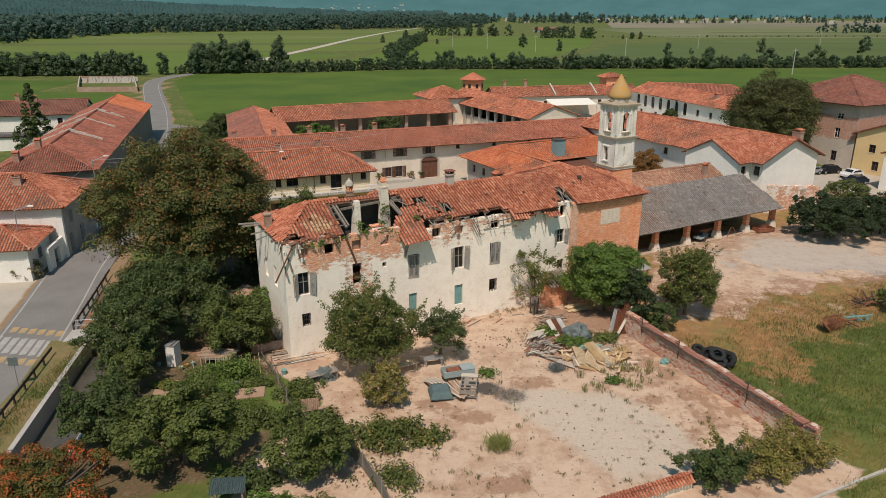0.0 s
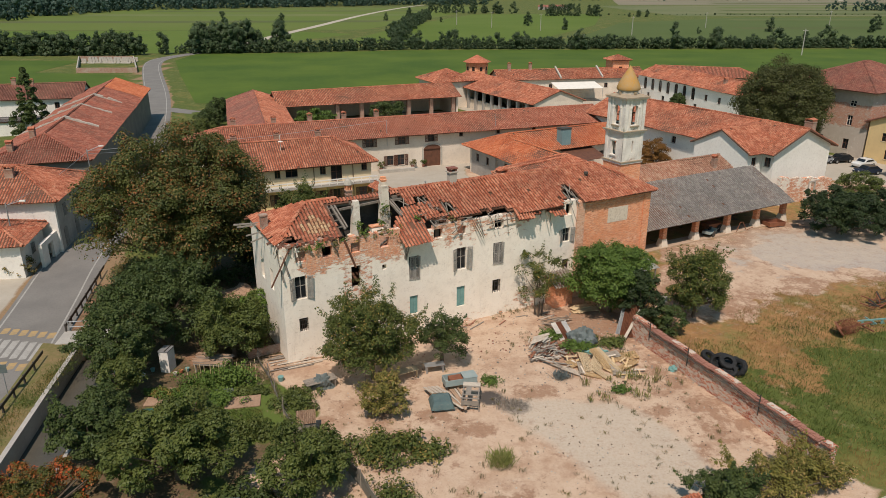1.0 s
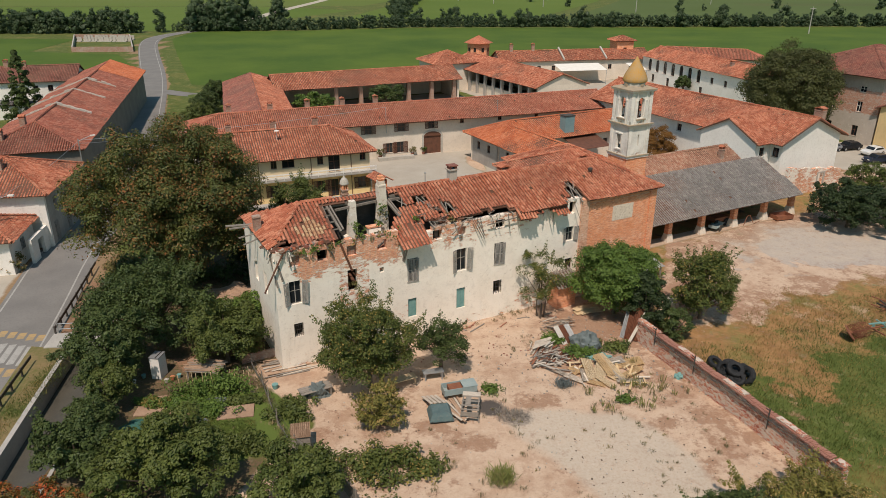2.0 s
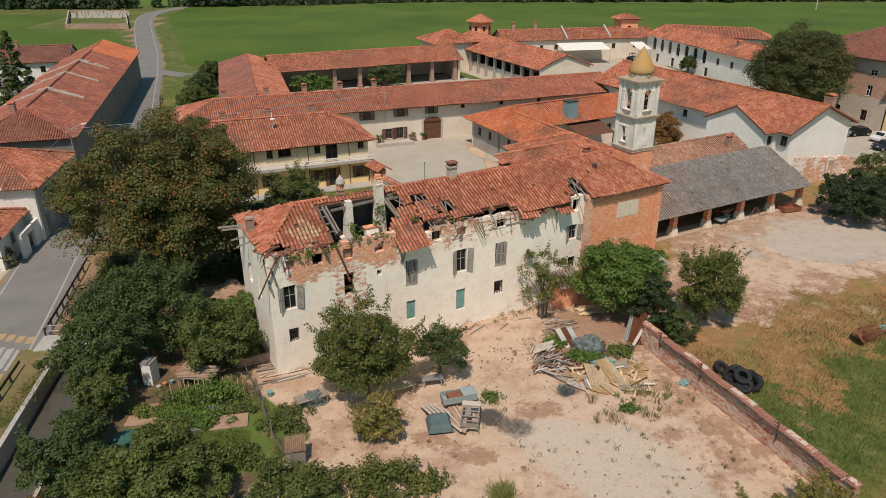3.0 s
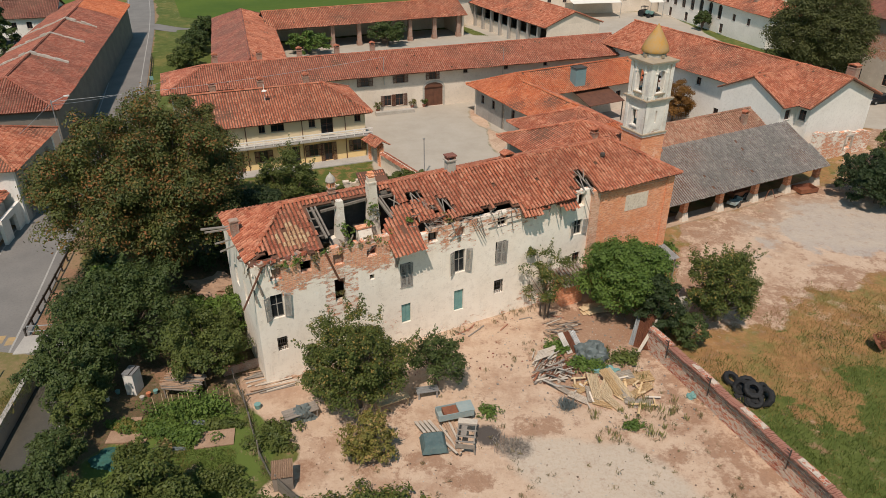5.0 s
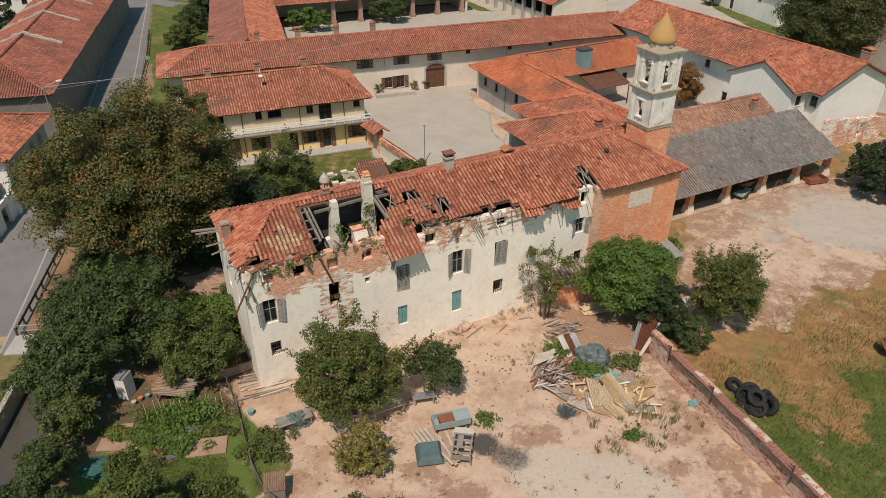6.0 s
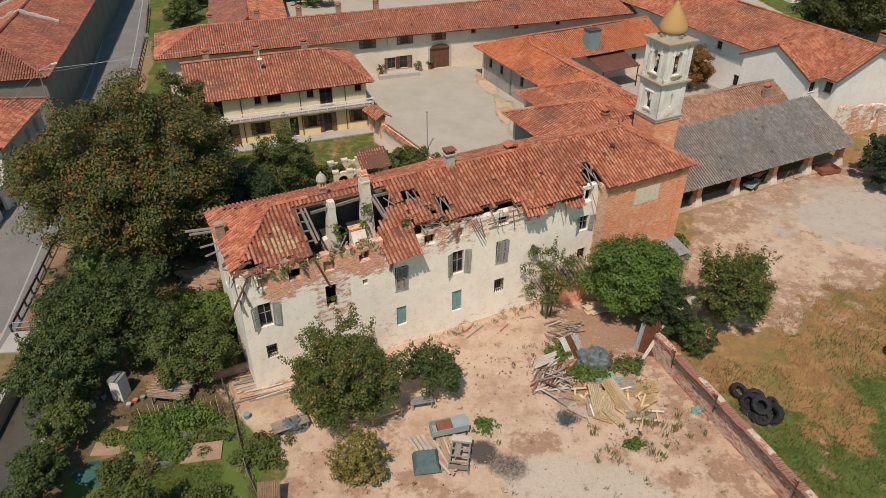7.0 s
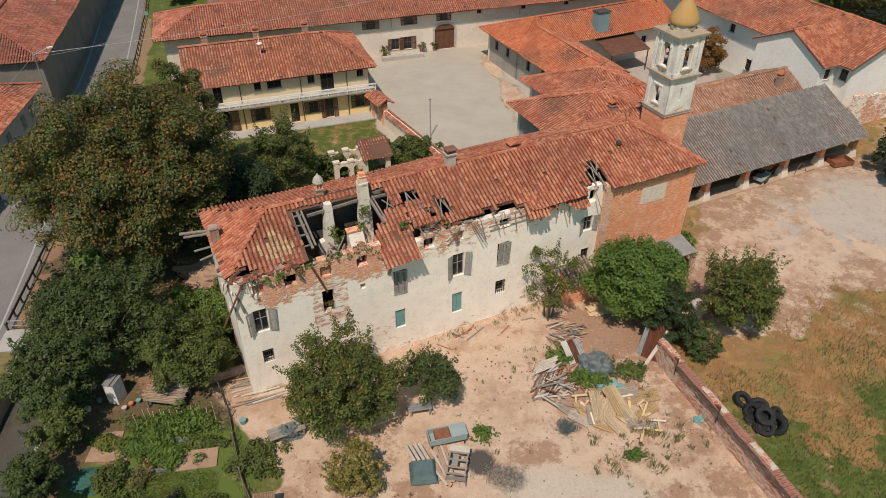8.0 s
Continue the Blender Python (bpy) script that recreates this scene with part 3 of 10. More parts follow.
def window(parent, m, w, h, style="dark", deep=0.18):
    """A window in an opening w by h; m puts its lower left outer corner, x along the wall and -y outwards."""
    f = 0.06
    spans = [((0, deep, 0), (w, deep + 0.06, f)), ((0, deep, h - f), (w, deep + 0.06, h)), ((0, deep, f), (f, deep + 0.06, h - f)), ((w - f, deep, f), (w, deep + 0.06, h - f))]
    look_of = {"green": "teal", "broken": "wood", "white": "white", "shutters": "shutter", "closed": "shutter"}.get(style, "wood_brown")
    if style in ("grille",):
        bm = bmesh.new()
        for i in range(5):
            x = w * (i + 0.5) / 5
            box(bm, (x - 0.015, 0.05, 0), (x + 0.015, 0.08, h))
        for i in range(3):
            z = h * (i + 0.5) / 3
            box(bm, (0, 0.045, z - 0.015), (w, 0.085, z + 0.015))
        ob = part("window", bm, "iron", parent, "window with an iron grille")
    else:
        if style != "hole":
            spans += [((w / 2 - 0.03, deep - 0.003, f), (w / 2 + 0.03, deep + 0.057, h - f))]
            spans += [((f, deep + 0.003, h * 0.55), (w / 2 - 0.03, deep + 0.05, h * 0.55 + 0.04)), ((w / 2 + 0.03, deep + 0.003, h * 0.55), (w - f, deep + 0.05, h * 0.55 + 0.04))]
        ob = part("window", boxes(*spans), look_of, parent)
    ob.matrix_basis = m
    if style not in ("hole", "grille", "broken"):
        part("pane", boxes(((f, deep + 0.03, f), (w - f, deep + 0.04, h - f))), "glass", ob)
    if style in ("shutters", "brown", "closed", "broken"):
        mat = "wood_brown" if style == "brown" else "shutter"
        for k, side in enumerate((-1, 1)):
            bm = bmesh.new()
            sw = w / 2
            box(bm, (0, -0.05, 0), (0.06, -0.01, h))
            box(bm, (sw - 0.06, -0.05, 0), (sw, -0.01, h))
            for i in range(3):
                z = (h - 0.08) * i / 2
                box(bm, (0.06, -0.048, z), (sw - 0.06, -0.012, z + 0.08))
            count = max(4, int(h / 0.09))
            for i in range(count):
                z = h * (i + 0.5) / count
                box(bm, (0.06, -0.042, z - 0.012), (sw - 0.06, -0.02, z + 0.028))
            sh = part("shutter", bm, mat, ob)
            if style == "closed":
                sh.matrix_basis = pose(0 if side < 0 else w / 2, -0.03 * k, -0.05 * k, 0, 2.5, 0)
            else:
                ajar = (24 if side < 0 else 15) if style == "shutters" else 4
                sh.matrix_basis = pose(0.0 if side < 0 else w, -0.06 if side < 0 else -0.01, 0.0, 0, (1.5 if side < 0 else 2.5) if style == "shutters" else 0, 180 + ajar if side < 0 else -ajar)
    if style in ("green",):
        sh = part("shutter", boxes(((f, deep - 0.06, f), (w * 0.5 - 0.01, deep - 0.02, h - f)), ((w * 0.5 + 0.01, deep - 0.05, f), (w - f, deep - 0.015, h - f))), "teal", ob)
    if style not in ("hole", "broken", "shutters", "grille", "green"):
        part("sill", boxes(((-0.06, -0.06, -0.06), (w + 0.06, deep, -0.002))), "stone", ob)
    return ob


def chimney(parent, place, w=0.6, d=0.5, h=1.2, material="brick_dull", cap=True):
    x, y, z = place
    ob = part("chimney", boxes(((-w / 2, -d / 2, -0.5), (w / 2, d / 2, h)), ((-w / 2 - 0.06, -d / 2 - 0.06, h - 0.12), (w / 2 + 0.06, d / 2 + 0.06, h - 0.04))), material, parent)
    ob.matrix_basis = pose(x, y, z)
    if cap:
        bm = boxes(((-w / 2, -d / 2, h), (-w / 2 + 0.1, d / 2, h + 0.28)), ((w / 2 - 0.1, -d / 2, h), (w / 2, d / 2, h + 0.28)))
        prism(bm, [(-w / 2 - 0.1, -d / 2 - 0.08, h + 0.28), (w / 2 + 0.1, -d / 2 - 0.08, h + 0.28), (0, -d / 2 - 0.08, h + 0.5)], (0, d + 0.16, 0))
        part("cap", bm, "clay", ob)
    return ob


def house(name, label, x, y, ang, L, D, h, slope=0.42, over=0.6, ridge=0.5, hips=(0, 0), front=(), back=(), left=(), right=(), walls="plaster", roof="clay",
          tile=(0.31, 0.44), z=0.0, thick=0.45, chimneys=(), seed=1, open_front=False, sag=0.05, category="house", skip=(), wear=None):
    """A house with its front left corner at x, y; its length runs along ang and it reaches back from there."""
    top = empty(name, pose(x, y, z, 0, 0, ang), label, category)
    sides = {
        "front": (pose(0, 0, 0), L, front), "back": (pose(L, D, 0, 0, 0, 180), L, back),
        "left": (pose(0, D - thick, 0, 0, 0, -90), D - 2 * thick, left), "right": (pose(L, thick, 0, 0, 0, 90), D - 2 * thick, right),
    }
    for key, (m, length, ops) in sides.items():
        if key in skip:
            continue
        wm = walls.get(key, walls["front"]) if isinstance(walls, dict) else walls
        wall("wall", m, length, h, thick, [(o[0], o[1], o[2], o[3]) for o in ops], wm, top, 0.6 if wear else 0.0, wear)
        for o in ops:
            if len(o) > 4 and o[4] != "none":
                if o[4] == "door":
                    ob = part("door", boxes(((0.0, 0.16, 0), (o[2] / 2 - 0.01, 0.22, o[3])), ((o[2] / 2 + 0.01, 0.16, 0), (o[2], 0.22, o[3]))), "wood_brown", top)
                    ob.matrix_basis = m @ pose(o[0], 0, o[1])
                else:
                    window(top, m @ pose(o[0], 0, o[1]), o[2], o[3], o[4])
    ry = D * ridge
    zr, ze = h + ry * slope, h - over * slope
    zb = zr - (D - ry + over) * slope if abs(ridge - 0.5) < 0.01 else h - over * slope
    hl, hr = hips
    rx0, rx1 = (hl if hl else -over * 0.6), (L - hr if hr else L + over * 0.6)
    x0, x1 = (-over if hl else -over * 0.6), (L + over if hr else L + over * 0.6)
    slopes = [[(x0, -over, ze), (x1, -over, ze), (rx1, ry, zr), (rx0, ry, zr)], [(x1, D + over, zb), (x0, D + over, zb), (rx0, ry, zr), (rx1, ry, zr)]]
    if hl:
        slopes.append([(x0, D + over, zb), (x0, -over, ze), (rx0, ry, zr)])
    if hr:
        slopes.append([(x1, -over, ze), (x1, D + over, zb), (rx1, ry, zr)])
    for i, s in enumerate(slopes):
        deck = slab(s, top)
        rm = roof if isinstance(roof, str) else roof[min(i, len(roof) - 1)]
        tiles(s, rm, deck, tile[0], tile[1], seed=seed * 7 + i, sag=sag)
    rm = roof if isinstance(roof, str) else roof[0]
    caps((rx0, ry, zr + 0.06), (rx1, ry, zr + 0.06), top, rm, seed)
    for flag, rx, xe in ((hl, rx0, x0), (hr, rx1, x1)):
        if flag:
            caps((xe, -over, ze + 0.06), (rx, ry, zr + 0.06), top, rm, seed + 1)
            caps((xe, D + over, zb + 0.06), (rx, ry, zr + 0.06), top, rm, seed + 2)
    for flag, xg, key in ((hl, 0.0, "left"), (hr, L - thick, "right")):
        if not flag:
            wm = walls.get(key, walls["front"]) if isinstance(walls, dict) else walls
            part("gable", prism(bmesh.new(), [(xg, 0.002, h + 0.001), (xg, D - 0.002, h + 0.001), (xg, ry, zr - 0.16)], (thick, 0, 0)), wm, top)
    for c in chimneys:
        chimney(top, *c)
    return top

# ---- ground ----
def lines(dense0, dense1, step, end0, end1):
    out = list(np.arange(dense0, dense1, step))
    for sign, start, end in ((1, dense1, end1), (-1, dense0 - step, end0)):
        x, d, run = start, step, []
        while sign * (end - x) > 0:
            run.append(x)
            d *= 1.25
            x += sign * d
        run.append(end)
        out = out + run if sign > 0 else run[::-1] + out
    return np.array(out)


def near_line(px, py, pts):
    """Distance of places to a broken line."""
    best = np.full(px.shape, 1e9)
    for (ax, ay), (bx, by) in zip(pts[:-1], pts[1:]):
        t = np.clip(((px - ax) * (bx - ax) + (py - ay) * (by - ay)) / ((bx - ax) ** 2 + (by - ay) ** 2), 0, 1)
        best = np.minimum(best, np.hypot(px - ax - t * (bx - ax), py - ay - t * (by - ay)))
    return best


def inside(px, py, poly):
    """Signed distance to an outline, positive within."""
    hit = np.zeros(px.shape, bool)
    for (ax, ay), (bx, by) in zip(poly, poly[1:] + poly[:1]):
        cross = (ay > py) != (by > py)
        hit ^= cross & (px < (bx - ax) * (py - ay) / (by - ay if by != ay else 1e-9) + ax)
    return np.where(hit, 1, -1) * near_line(px, py, poly + poly[:1])


def soft(d, width):
    return np.clip(d / width + 0.5, 0, 1)


ROAD = [(-31.0, 36.0), (-34.5, 50.0), (-37.5, 62.0), (-41.5, 76.0), (-43.5, 90.0), (-46.5, 104.0), (-53.5, 125.0), (-63.0, 152.0), (-71.0, 175.0), (-82.5, 205.0), (-97.5, 240.0), (-112.0, 275.0), (-118.5, 294.0), (-121.0, 308.0), (-119.0, 324.0), (-110.0, 352.0)]
YARD = [(-14.5, 30.0), (-3.0, 33.0), (22.6, 30.0), (23.6, 34.6), (27.6, 37.4), (25.4, 38.6), (16.6, 58.2), (22.0, 66.0), (23.0, 70.0), (12.0, 66.0), (-9.0, 54.5), (-16.0, 52.5), (-9.5, 45.0)]
FARMYARD = [(19.0, 62.5), (21.0, 57.0), (26.5, 57.5), (31.5, 63.5), (60.0, 74.0), (95.0, 92.0), (85.0, 118.0), (62.0, 112.0), (46.0, 91.0), (25.0, 80.0)]
COURT = [(-9.5, 97.0), (-8.8, 93.0), (-4.6, 86.0), (6.0, 82.0), (12.0, 100.0), (8.0, 126.0), (-14.0, 116.0)]
COURT_FAR = [(3.0, 180.0), (18.0, 150.0), (60.0, 150.0), (54.0, 200.0), (14.0, 196.0)]
SMALL_COURT = [(31.0, 122.0), (24.0, 100.0), (37.0, 92.0), (46.0, 100.0), (44.0, 130.0)]
xs = lines(-80.0, 90.0, 0.8, -5200.0, 5200.0)
xs = np.unique(np.concatenate([xs, np.arange(-24.0, 34.0, 0.4)]).round(3))
ys = lines(28.0, 214.0, 0.8, -800.0, 5200.0)
ys = np.unique(np.concatenate([ys, np.arange(34.0, 64.0, 0.4)]).round(3))
gx, gy = np.meshgrid(xs, ys, indexing="ij")
px, py = gx.ravel(), gy.ravel()
wob = np.array([noise.noise((x * 0.16, y * 0.16, 0)) + 0.5 * noise.noise((x * 0.45, y * 0.45, 3)) for x, y in zip(px, py)])
near = (np.abs(px) < 130) & (py < 260)
sand = np.maximum(soft(inside(px, py, YARD) + wob * 1.2, 1.6), soft(inside(px, py, FARMYARD) + wob * 2.5, 5.0))
slabs = np.maximum(soft(inside(px, py, COURT) + wob * 0.6, 1.5), soft(inside(px, py, COURT_FAR) + wob * 0.6, 2.0))
slabs = np.maximum(slabs, soft(inside(px, py, [(58.0, 112.0), (85.0, 100.0), (90.0, 118.0), (70.0, 128.0), (60.0, 124.0)]) + wob, 2.0))
slabs = np.maximum(slabs, soft(inside(px, py, [(-60.0, 40.0), (-37.0, 40.0), (-41.5, 62.0), (-44.5, 73.0), (-60.0, 72.0)]) + wob * 0.6, 1.5))
sand = np.maximum(sand, soft(inside(px, py, [(21.5, 66.0), (27.5, 63.0), (30.0, 74.0), (24.0, 79.0)]) + wob * 0.8, 1.5))
for cx, cy, cr in ((31.1, 59.1, 1.3), (21.3, 57.4, 1.9), (24.2, 58.4, 1.6), (20.6, 55.6, 1.2), (27.5, 60.5, 1.3)):
    sand = np.maximum(sand, soft(cr - np.hypot(px - cx, (py - cy) * 1.3) + wob * 1.5, 1.4))
# first patch: a burnt mark together with the trough's cast shadow, painted on
soot = np.maximum(soft(0.75 - np.hypot(px - 3.4, (py - 47.3) * 0.9) + wob * 0.5, 0.6), 0.75 * soft(0.55 - np.hypot(px - 9.1, py - 50.2) + wob * 0.4, 0.6))
soot = np.maximum(soot, 0.6 * soft(0.7 - np.hypot((px - 5.0) * 0.8, py - 46.0) + wob * 0.6, 0.7))
dust = soft(inside(px, py, [(4.6, 46.0), (7.8, 46.9), (12.6, 46.6), (16.8, 42.2), (16.4, 37.4), (10.9, 35.9), (8.4, 39.6), (6.0, 42.6)]) + wob * 0.7, 1.0)
dust = np.maximum(dust, soft(7.0 - np.hypot((px - 44) * 0.5, (py - 79) * 1.1) + wob * 5, 6.0) * 0.62)
dry = soft(3.0 - np.abs(inside(px, py, FARMYARD) + 3.2 + wob * 5.0), 4.0) * (px > 18)
dry = np.maximum(dry, soft(inside(px, py, FARMYARD) + 1.4 + wob * 8.0, 5.0) * (inside(px, py, FARMYARD) < 0.5) * (px > 18) * 0.8 * ((px - 16.4) * 19.4 + (py - 58.6) * 8.8 > 8))
garden = soft(4.4 - np.hypot((px + 15.6) * 0.72, py - 45.6) + wob * 1.2, 1.5)
mould_shade = soft(11.0 - np.hypot((px + 24.0) * 0.8, (py - 52.0) * 0.45) + wob * 2.0, 3.0) * (1 - garden)
# under the shed roof the mask paints the ground dark to stand for shade
barn_floor = [at(37.9, 5.9)[:2], at(67.6, 5.9)[:2], at(67.6, 11.4)[:2], at(37.9, 11.4)[:2]]
mould_shade = np.maximum(mould_shade, soft(inside(px, py, barn_floor), 0.8))
sand = sand * (1 - soft(inside(px, py, barn_floor), 0.8))
sand = np.maximum(sand, 0.8 * soft(0.3 - near_line(px, py, [(-14.6, 51.4), (-13.4, 48.2), (-12.4, 45.7), (-11.6, 44.0)]) + wob * 0.9, 0.8))
stain = soft(1.9 - near_line(px, py, [(15.6, 57.0), (18.3, 50.8), (20.9, 44.5), (23.2, 39.0)]) + wob * 2.6, 1.6) * 0.62
stain = np.maximum(stain, soft(3.4 - np.hypot(px - 12.6, py - 60.2) + wob * 1.5, 2.0))
stain = np.maximum(stain, soft(2.6 - np.hypot(px - 9.5, py - 54.6) + wob * 1.5, 2.0) * 0.8)
stain = np.maximum(stain, soft(2.4 - near_line(px, py, [at(40.0, 2.2)[:2], at(68.0, 3.6)[:2]]) + wob * 2.0, 2.5) * 0.75)
stain = np.maximum(stain, soft(2.5 - np.abs(inside(px, py, FARMYARD) - 2.0) + wob * 3.0, 3.0) * (px > 20) * 0.7)
stain = np.maximum(stain, 0.34 * soft(7.0 - np.hypot((px - 17.5) * 0.9, (py - 46.0) * 0.7) + wob * 2.0, 4.0))
stain = np.maximum(stain, 0.15 * soft(inside(px, py, YARD), 2.0))
stain = np.maximum(stain, 0.32 * soft(inside(px, py, FARMYARD), 3.0))
stain = np.maximum(stain, 0.36 * soft(6.0 - np.hypot((px + 4.5) * 0.8, py - 43.5) + wob * 2.0, 3.0))
for cx, cy, cr in ((16.6, 40.4, 1.4), (19.2, 42.0, 1.2), (17.6, 44.8, 1.2), (13.6, 40.2, 1.0), (17.0, 41.5, 1.3), (18.6, 43.2, 1.5), (13.0, 47.4, 1.2), (15.4, 45.6, 1.2), (12.4, 36.2, 1.0), (7.0, 48.2, 1.4), (2.0, 43.2, 1.8), (-1.0, 44.6, 1.2), (4.0, 36.0, 1.5)):
    stain = np.maximum(stain, 0.75 * soft(cr - np.hypot(px - cx, (py - cy) * 1.4) + wob * 1.3, 1.2))
for cx, cy, cr in ((-20.4, 53.0, 1.3), (-19.3, 61.8, 2.0), (-33.0, 59.0, 1.3), (-34.0, 63.0, 1.5), (-35.0, 67.0, 1.2), (-20.4, 46.3, 0.9)):
    stain = np.maximum(stain, soft(cr - np.hypot(px - cx, py - cy) + wob, 1.2))
gravel = soft(5.0 - np.hypot((px - 45.0) * 0.45, (py - 76.5) * 0.9) + wob * 5.0, 4.0)
dry = np.maximum(dry, 0.40 * soft(11.0 - np.hypot((px + 17.0) * 0.8, py - 86.0), 4.0))
sand = np.maximum(sand, soft(inside(px, py, [(18.0, 106.0), (33.0, 98.0), (36.0, 120.0), (24.0, 126.0)]), 1.5))
gravel = np.maximum(gravel, soft(inside(px, py, [(18.0, 106.0), (33.0, 98.0), (36.0, 120.0), (24.0, 126.0)]), 1.5) * 1.6)
gravel = np.maximum(gravel, soft(inside(px, py, SMALL_COURT) + wob * 0.6, 2.0) * 1.6)
slabs = np.maximum(slabs, 0.85 * soft(inside(px, py, [(-40.0, 116.5), (24.0, 140.5), (9.0, 169.0), (-2.0, 177.0), (-39.0, 160.0), (-36.0, 149.0)]) + wob * 1.6, 2.0))
track = soft(0.9 - near_line(px, py, [(7.6, 96.0), (7.0, 101.0), (6.0, 108.0), (4.4, 114.6), (3.6, 118.0)]) + wob * 1.6, 1.6) * 0.85
slabs, sand, stain = slabs * (1 - track), np.maximum(sand, track), np.maximum(stain, 0.2 * track)
earth = soft(np.where(py > 130, 3.6, 5.0) - near_line(px, py, ROAD) + wob, 1.5)
lift = np.where(near, wob * 0.06, 0.0)
lift -= np.where(near_line(px, py, ROAD) < 6.0, 0.05, 0.0) + 0.02
CANAL = [(-25.3, 30.0), (-26.6, 40.0), (-27.9, 48.0), (-29.0, 54.0)]
lift = np.where(near_line(px, py, CANAL) < 1.75, -1.9, lift)
lift = np.where(near_line(px, py, [(-26.6, 28.0), (-28.6, 38.5), (-29.7, 46.5), (-31.0, 54.6)]) < 1.3, -1.9, lift)
nx, ny = len(xs), len(ys)
idx = np.arange(nx * ny).reshape(nx, ny)
quads = np.stack([idx[:-1, :-1], idx[1:, :-1], idx[1:, 1:], idx[:-1, 1:]], -1).reshape(-1, 4)


def earth_mat():
    k = Nodes("ground_cover", 0.95)
    fine, mid, far = k.noise(5.0, 7.0, 0.75), k.noise(0.7, 6.0, 0.7), k.noise(0.02, 4.0)

    def edge(name, grit=0.7):
        return k.span(k.calc("ADD", k.attr(name), k.calc("MULTIPLY", k.calc("SUBTRACT", mid, 0.5), grit)), 0.4, 0.6)

    green = k.mix(k.span(mid, 0.35, 0.65), (0.066, 0.092, 0.018), (0.115, 0.138, 0.031))
    green = k.mix(k.span(fine, 0.52, 0.75, 0.0, 0.5), green, (0.23, 0.23, 0.07))
    green = k.mix(k.span(k.noise(0.12, 5.0, 0.7), 0.50, 0.66, 0.0, 0.6), green, (0.24, 0.19, 0.06))
    straw = k.mix(k.span(mid, 0.4, 0.62), (0.37, 0.205, 0.085), (0.25, 0.130, 0.052))
    straw = k.mix(k.span(fine, 0.52, 0.72, 0.0, 0.6), straw, (0.17, 0.17, 0.055))
    sandy = k.mix(k.span(mid, 0.4, 0.65), (0.575, 0.425, 0.305), (0.51, 0.355, 0.245))
    sandy = k.mix(k.span(fine, 0.55, 0.75, 0.0, 0.6), sandy, (0.29, 0.165, 0.095))
    sandy = k.mix(k.span(k.noise(0.22, 7.0, 0.72), 0.50, 0.62, 0.0, 0.7), sandy, (0.36, 0.215, 0.135))
    sandy = k.mix(k.span(k.noise(16.0, 3.0, 0.7), 0.60, 0.70, 0.0, 0.6), sandy, (0.24, 0.16, 0.10))
    pale = k.mix(k.span(fine, 0.45, 0.7), (0.52, 0.44, 0.345), (0.45, 0.35, 0.26))
    paved = k.mix(k.span(k.noise(0.25, 8.0, 0.7), 0.38, 0.66), (0.455, 0.405, 0.33), (0.395, 0.345, 0.275))
    paved = k.mix(k.span(fine, 0.5, 0.75, 0.0, 0.35), paved, (0.33, 0.29, 0.23))
    bare = k.mix(k.span(fine, 0.45, 0.7), (0.30, 0.19, 0.11), (0.20, 0.16, 0.07))
    col = k.mix(edge("earth"), green, bare)
    soil = k.mix(k.span(fine, 0.4, 0.65), (0.165, 0.100, 0.060), (0.075, 0.080, 0.030))
    plot = k.mix(k.span(mid, 0.56, 0.68), (0.105, 0.145, 0.03), (0.27, 0.185, 0.11))
    col = k.mix(edge("mould_shade"), col, soil)
    col = k.mix(edge("garden"), col, plot)
    col = k.mix(edge("sand"), col, sandy)
    loam = k.mix(k.span(fine, 0.42, 0.68), (0.33, 0.185, 0.112), (0.235, 0.135, 0.080))
    stained = k.span(k.calc("ADD", k.attr("stain"), k.calc("MULTIPLY", k.calc("SUBTRACT", k.noise(0.55, 9.0, 0.82), 0.5), 4.2)), 0.42, 0.72)
    col = k.mix(k.calc("MULTIPLY", stained, 0.8), col, loam)
    col = k.mix(k.calc("MULTIPLY", edge("gravel", 1.6), 0.7), col, k.mix(k.span(k.noise(9.0, 4.0, 0.8), 0.4, 0.6), (0.44, 0.40, 0.36), (0.30, 0.28, 0.26)))
    straw = k.mix(k.span(k.noise(0.3, 7.0, 0.75), 0.48, 0.62, 0.0, 0.7), straw, (0.15, 0.165, 0.045))
    straw = k.mix(k.span(k.noise(0.2, 7.0, 0.75), 0.58, 0.66, 0.0, 0.8), straw, (0.50, 0.34, 0.22))
    col = k.mix(edge("dry", 2.2), col, straw)
    drift = k.span(k.calc("ADD", k.attr("dust"), k.calc("MULTIPLY", k.calc("SUBTRACT", mid, 0.5), 1.8)), 0.15, 0.95)
    col = k.mix(k.calc("MULTIPLY", drift, 0.9), col, pale)
    col = k.mix(k.calc("MULTIPLY", edge("sand"), k.span(k.noise(1.1, 9.0, 0.85), 0.53, 0.64, 0.0, 0.55)), col, (0.34, 0.215, 0.150))
    col = k.mix(k.calc("MULTIPLY", edge("sand"), k.span(k.noise(2.1, 9.0, 0.85), 0.56, 0.66, 0.0, 0.5)), col, (0.66, 0.53, 0.41))
    col = k.mix(k.calc("MULTIPLY", k.span(k.calc("ADD", k.attr("soot"), k.calc("MULTIPLY", k.calc("SUBTRACT", fine, 0.5), 0.9)), 0.25, 0.75), 0.92), col, (0.055, 0.052, 0.050))
    col = k.mix(edge("slabs", 0.3), col, paved)
    k.bump(k.calc("ADD", fine, mid), 0.5, 0.08)
    return k.done(col)


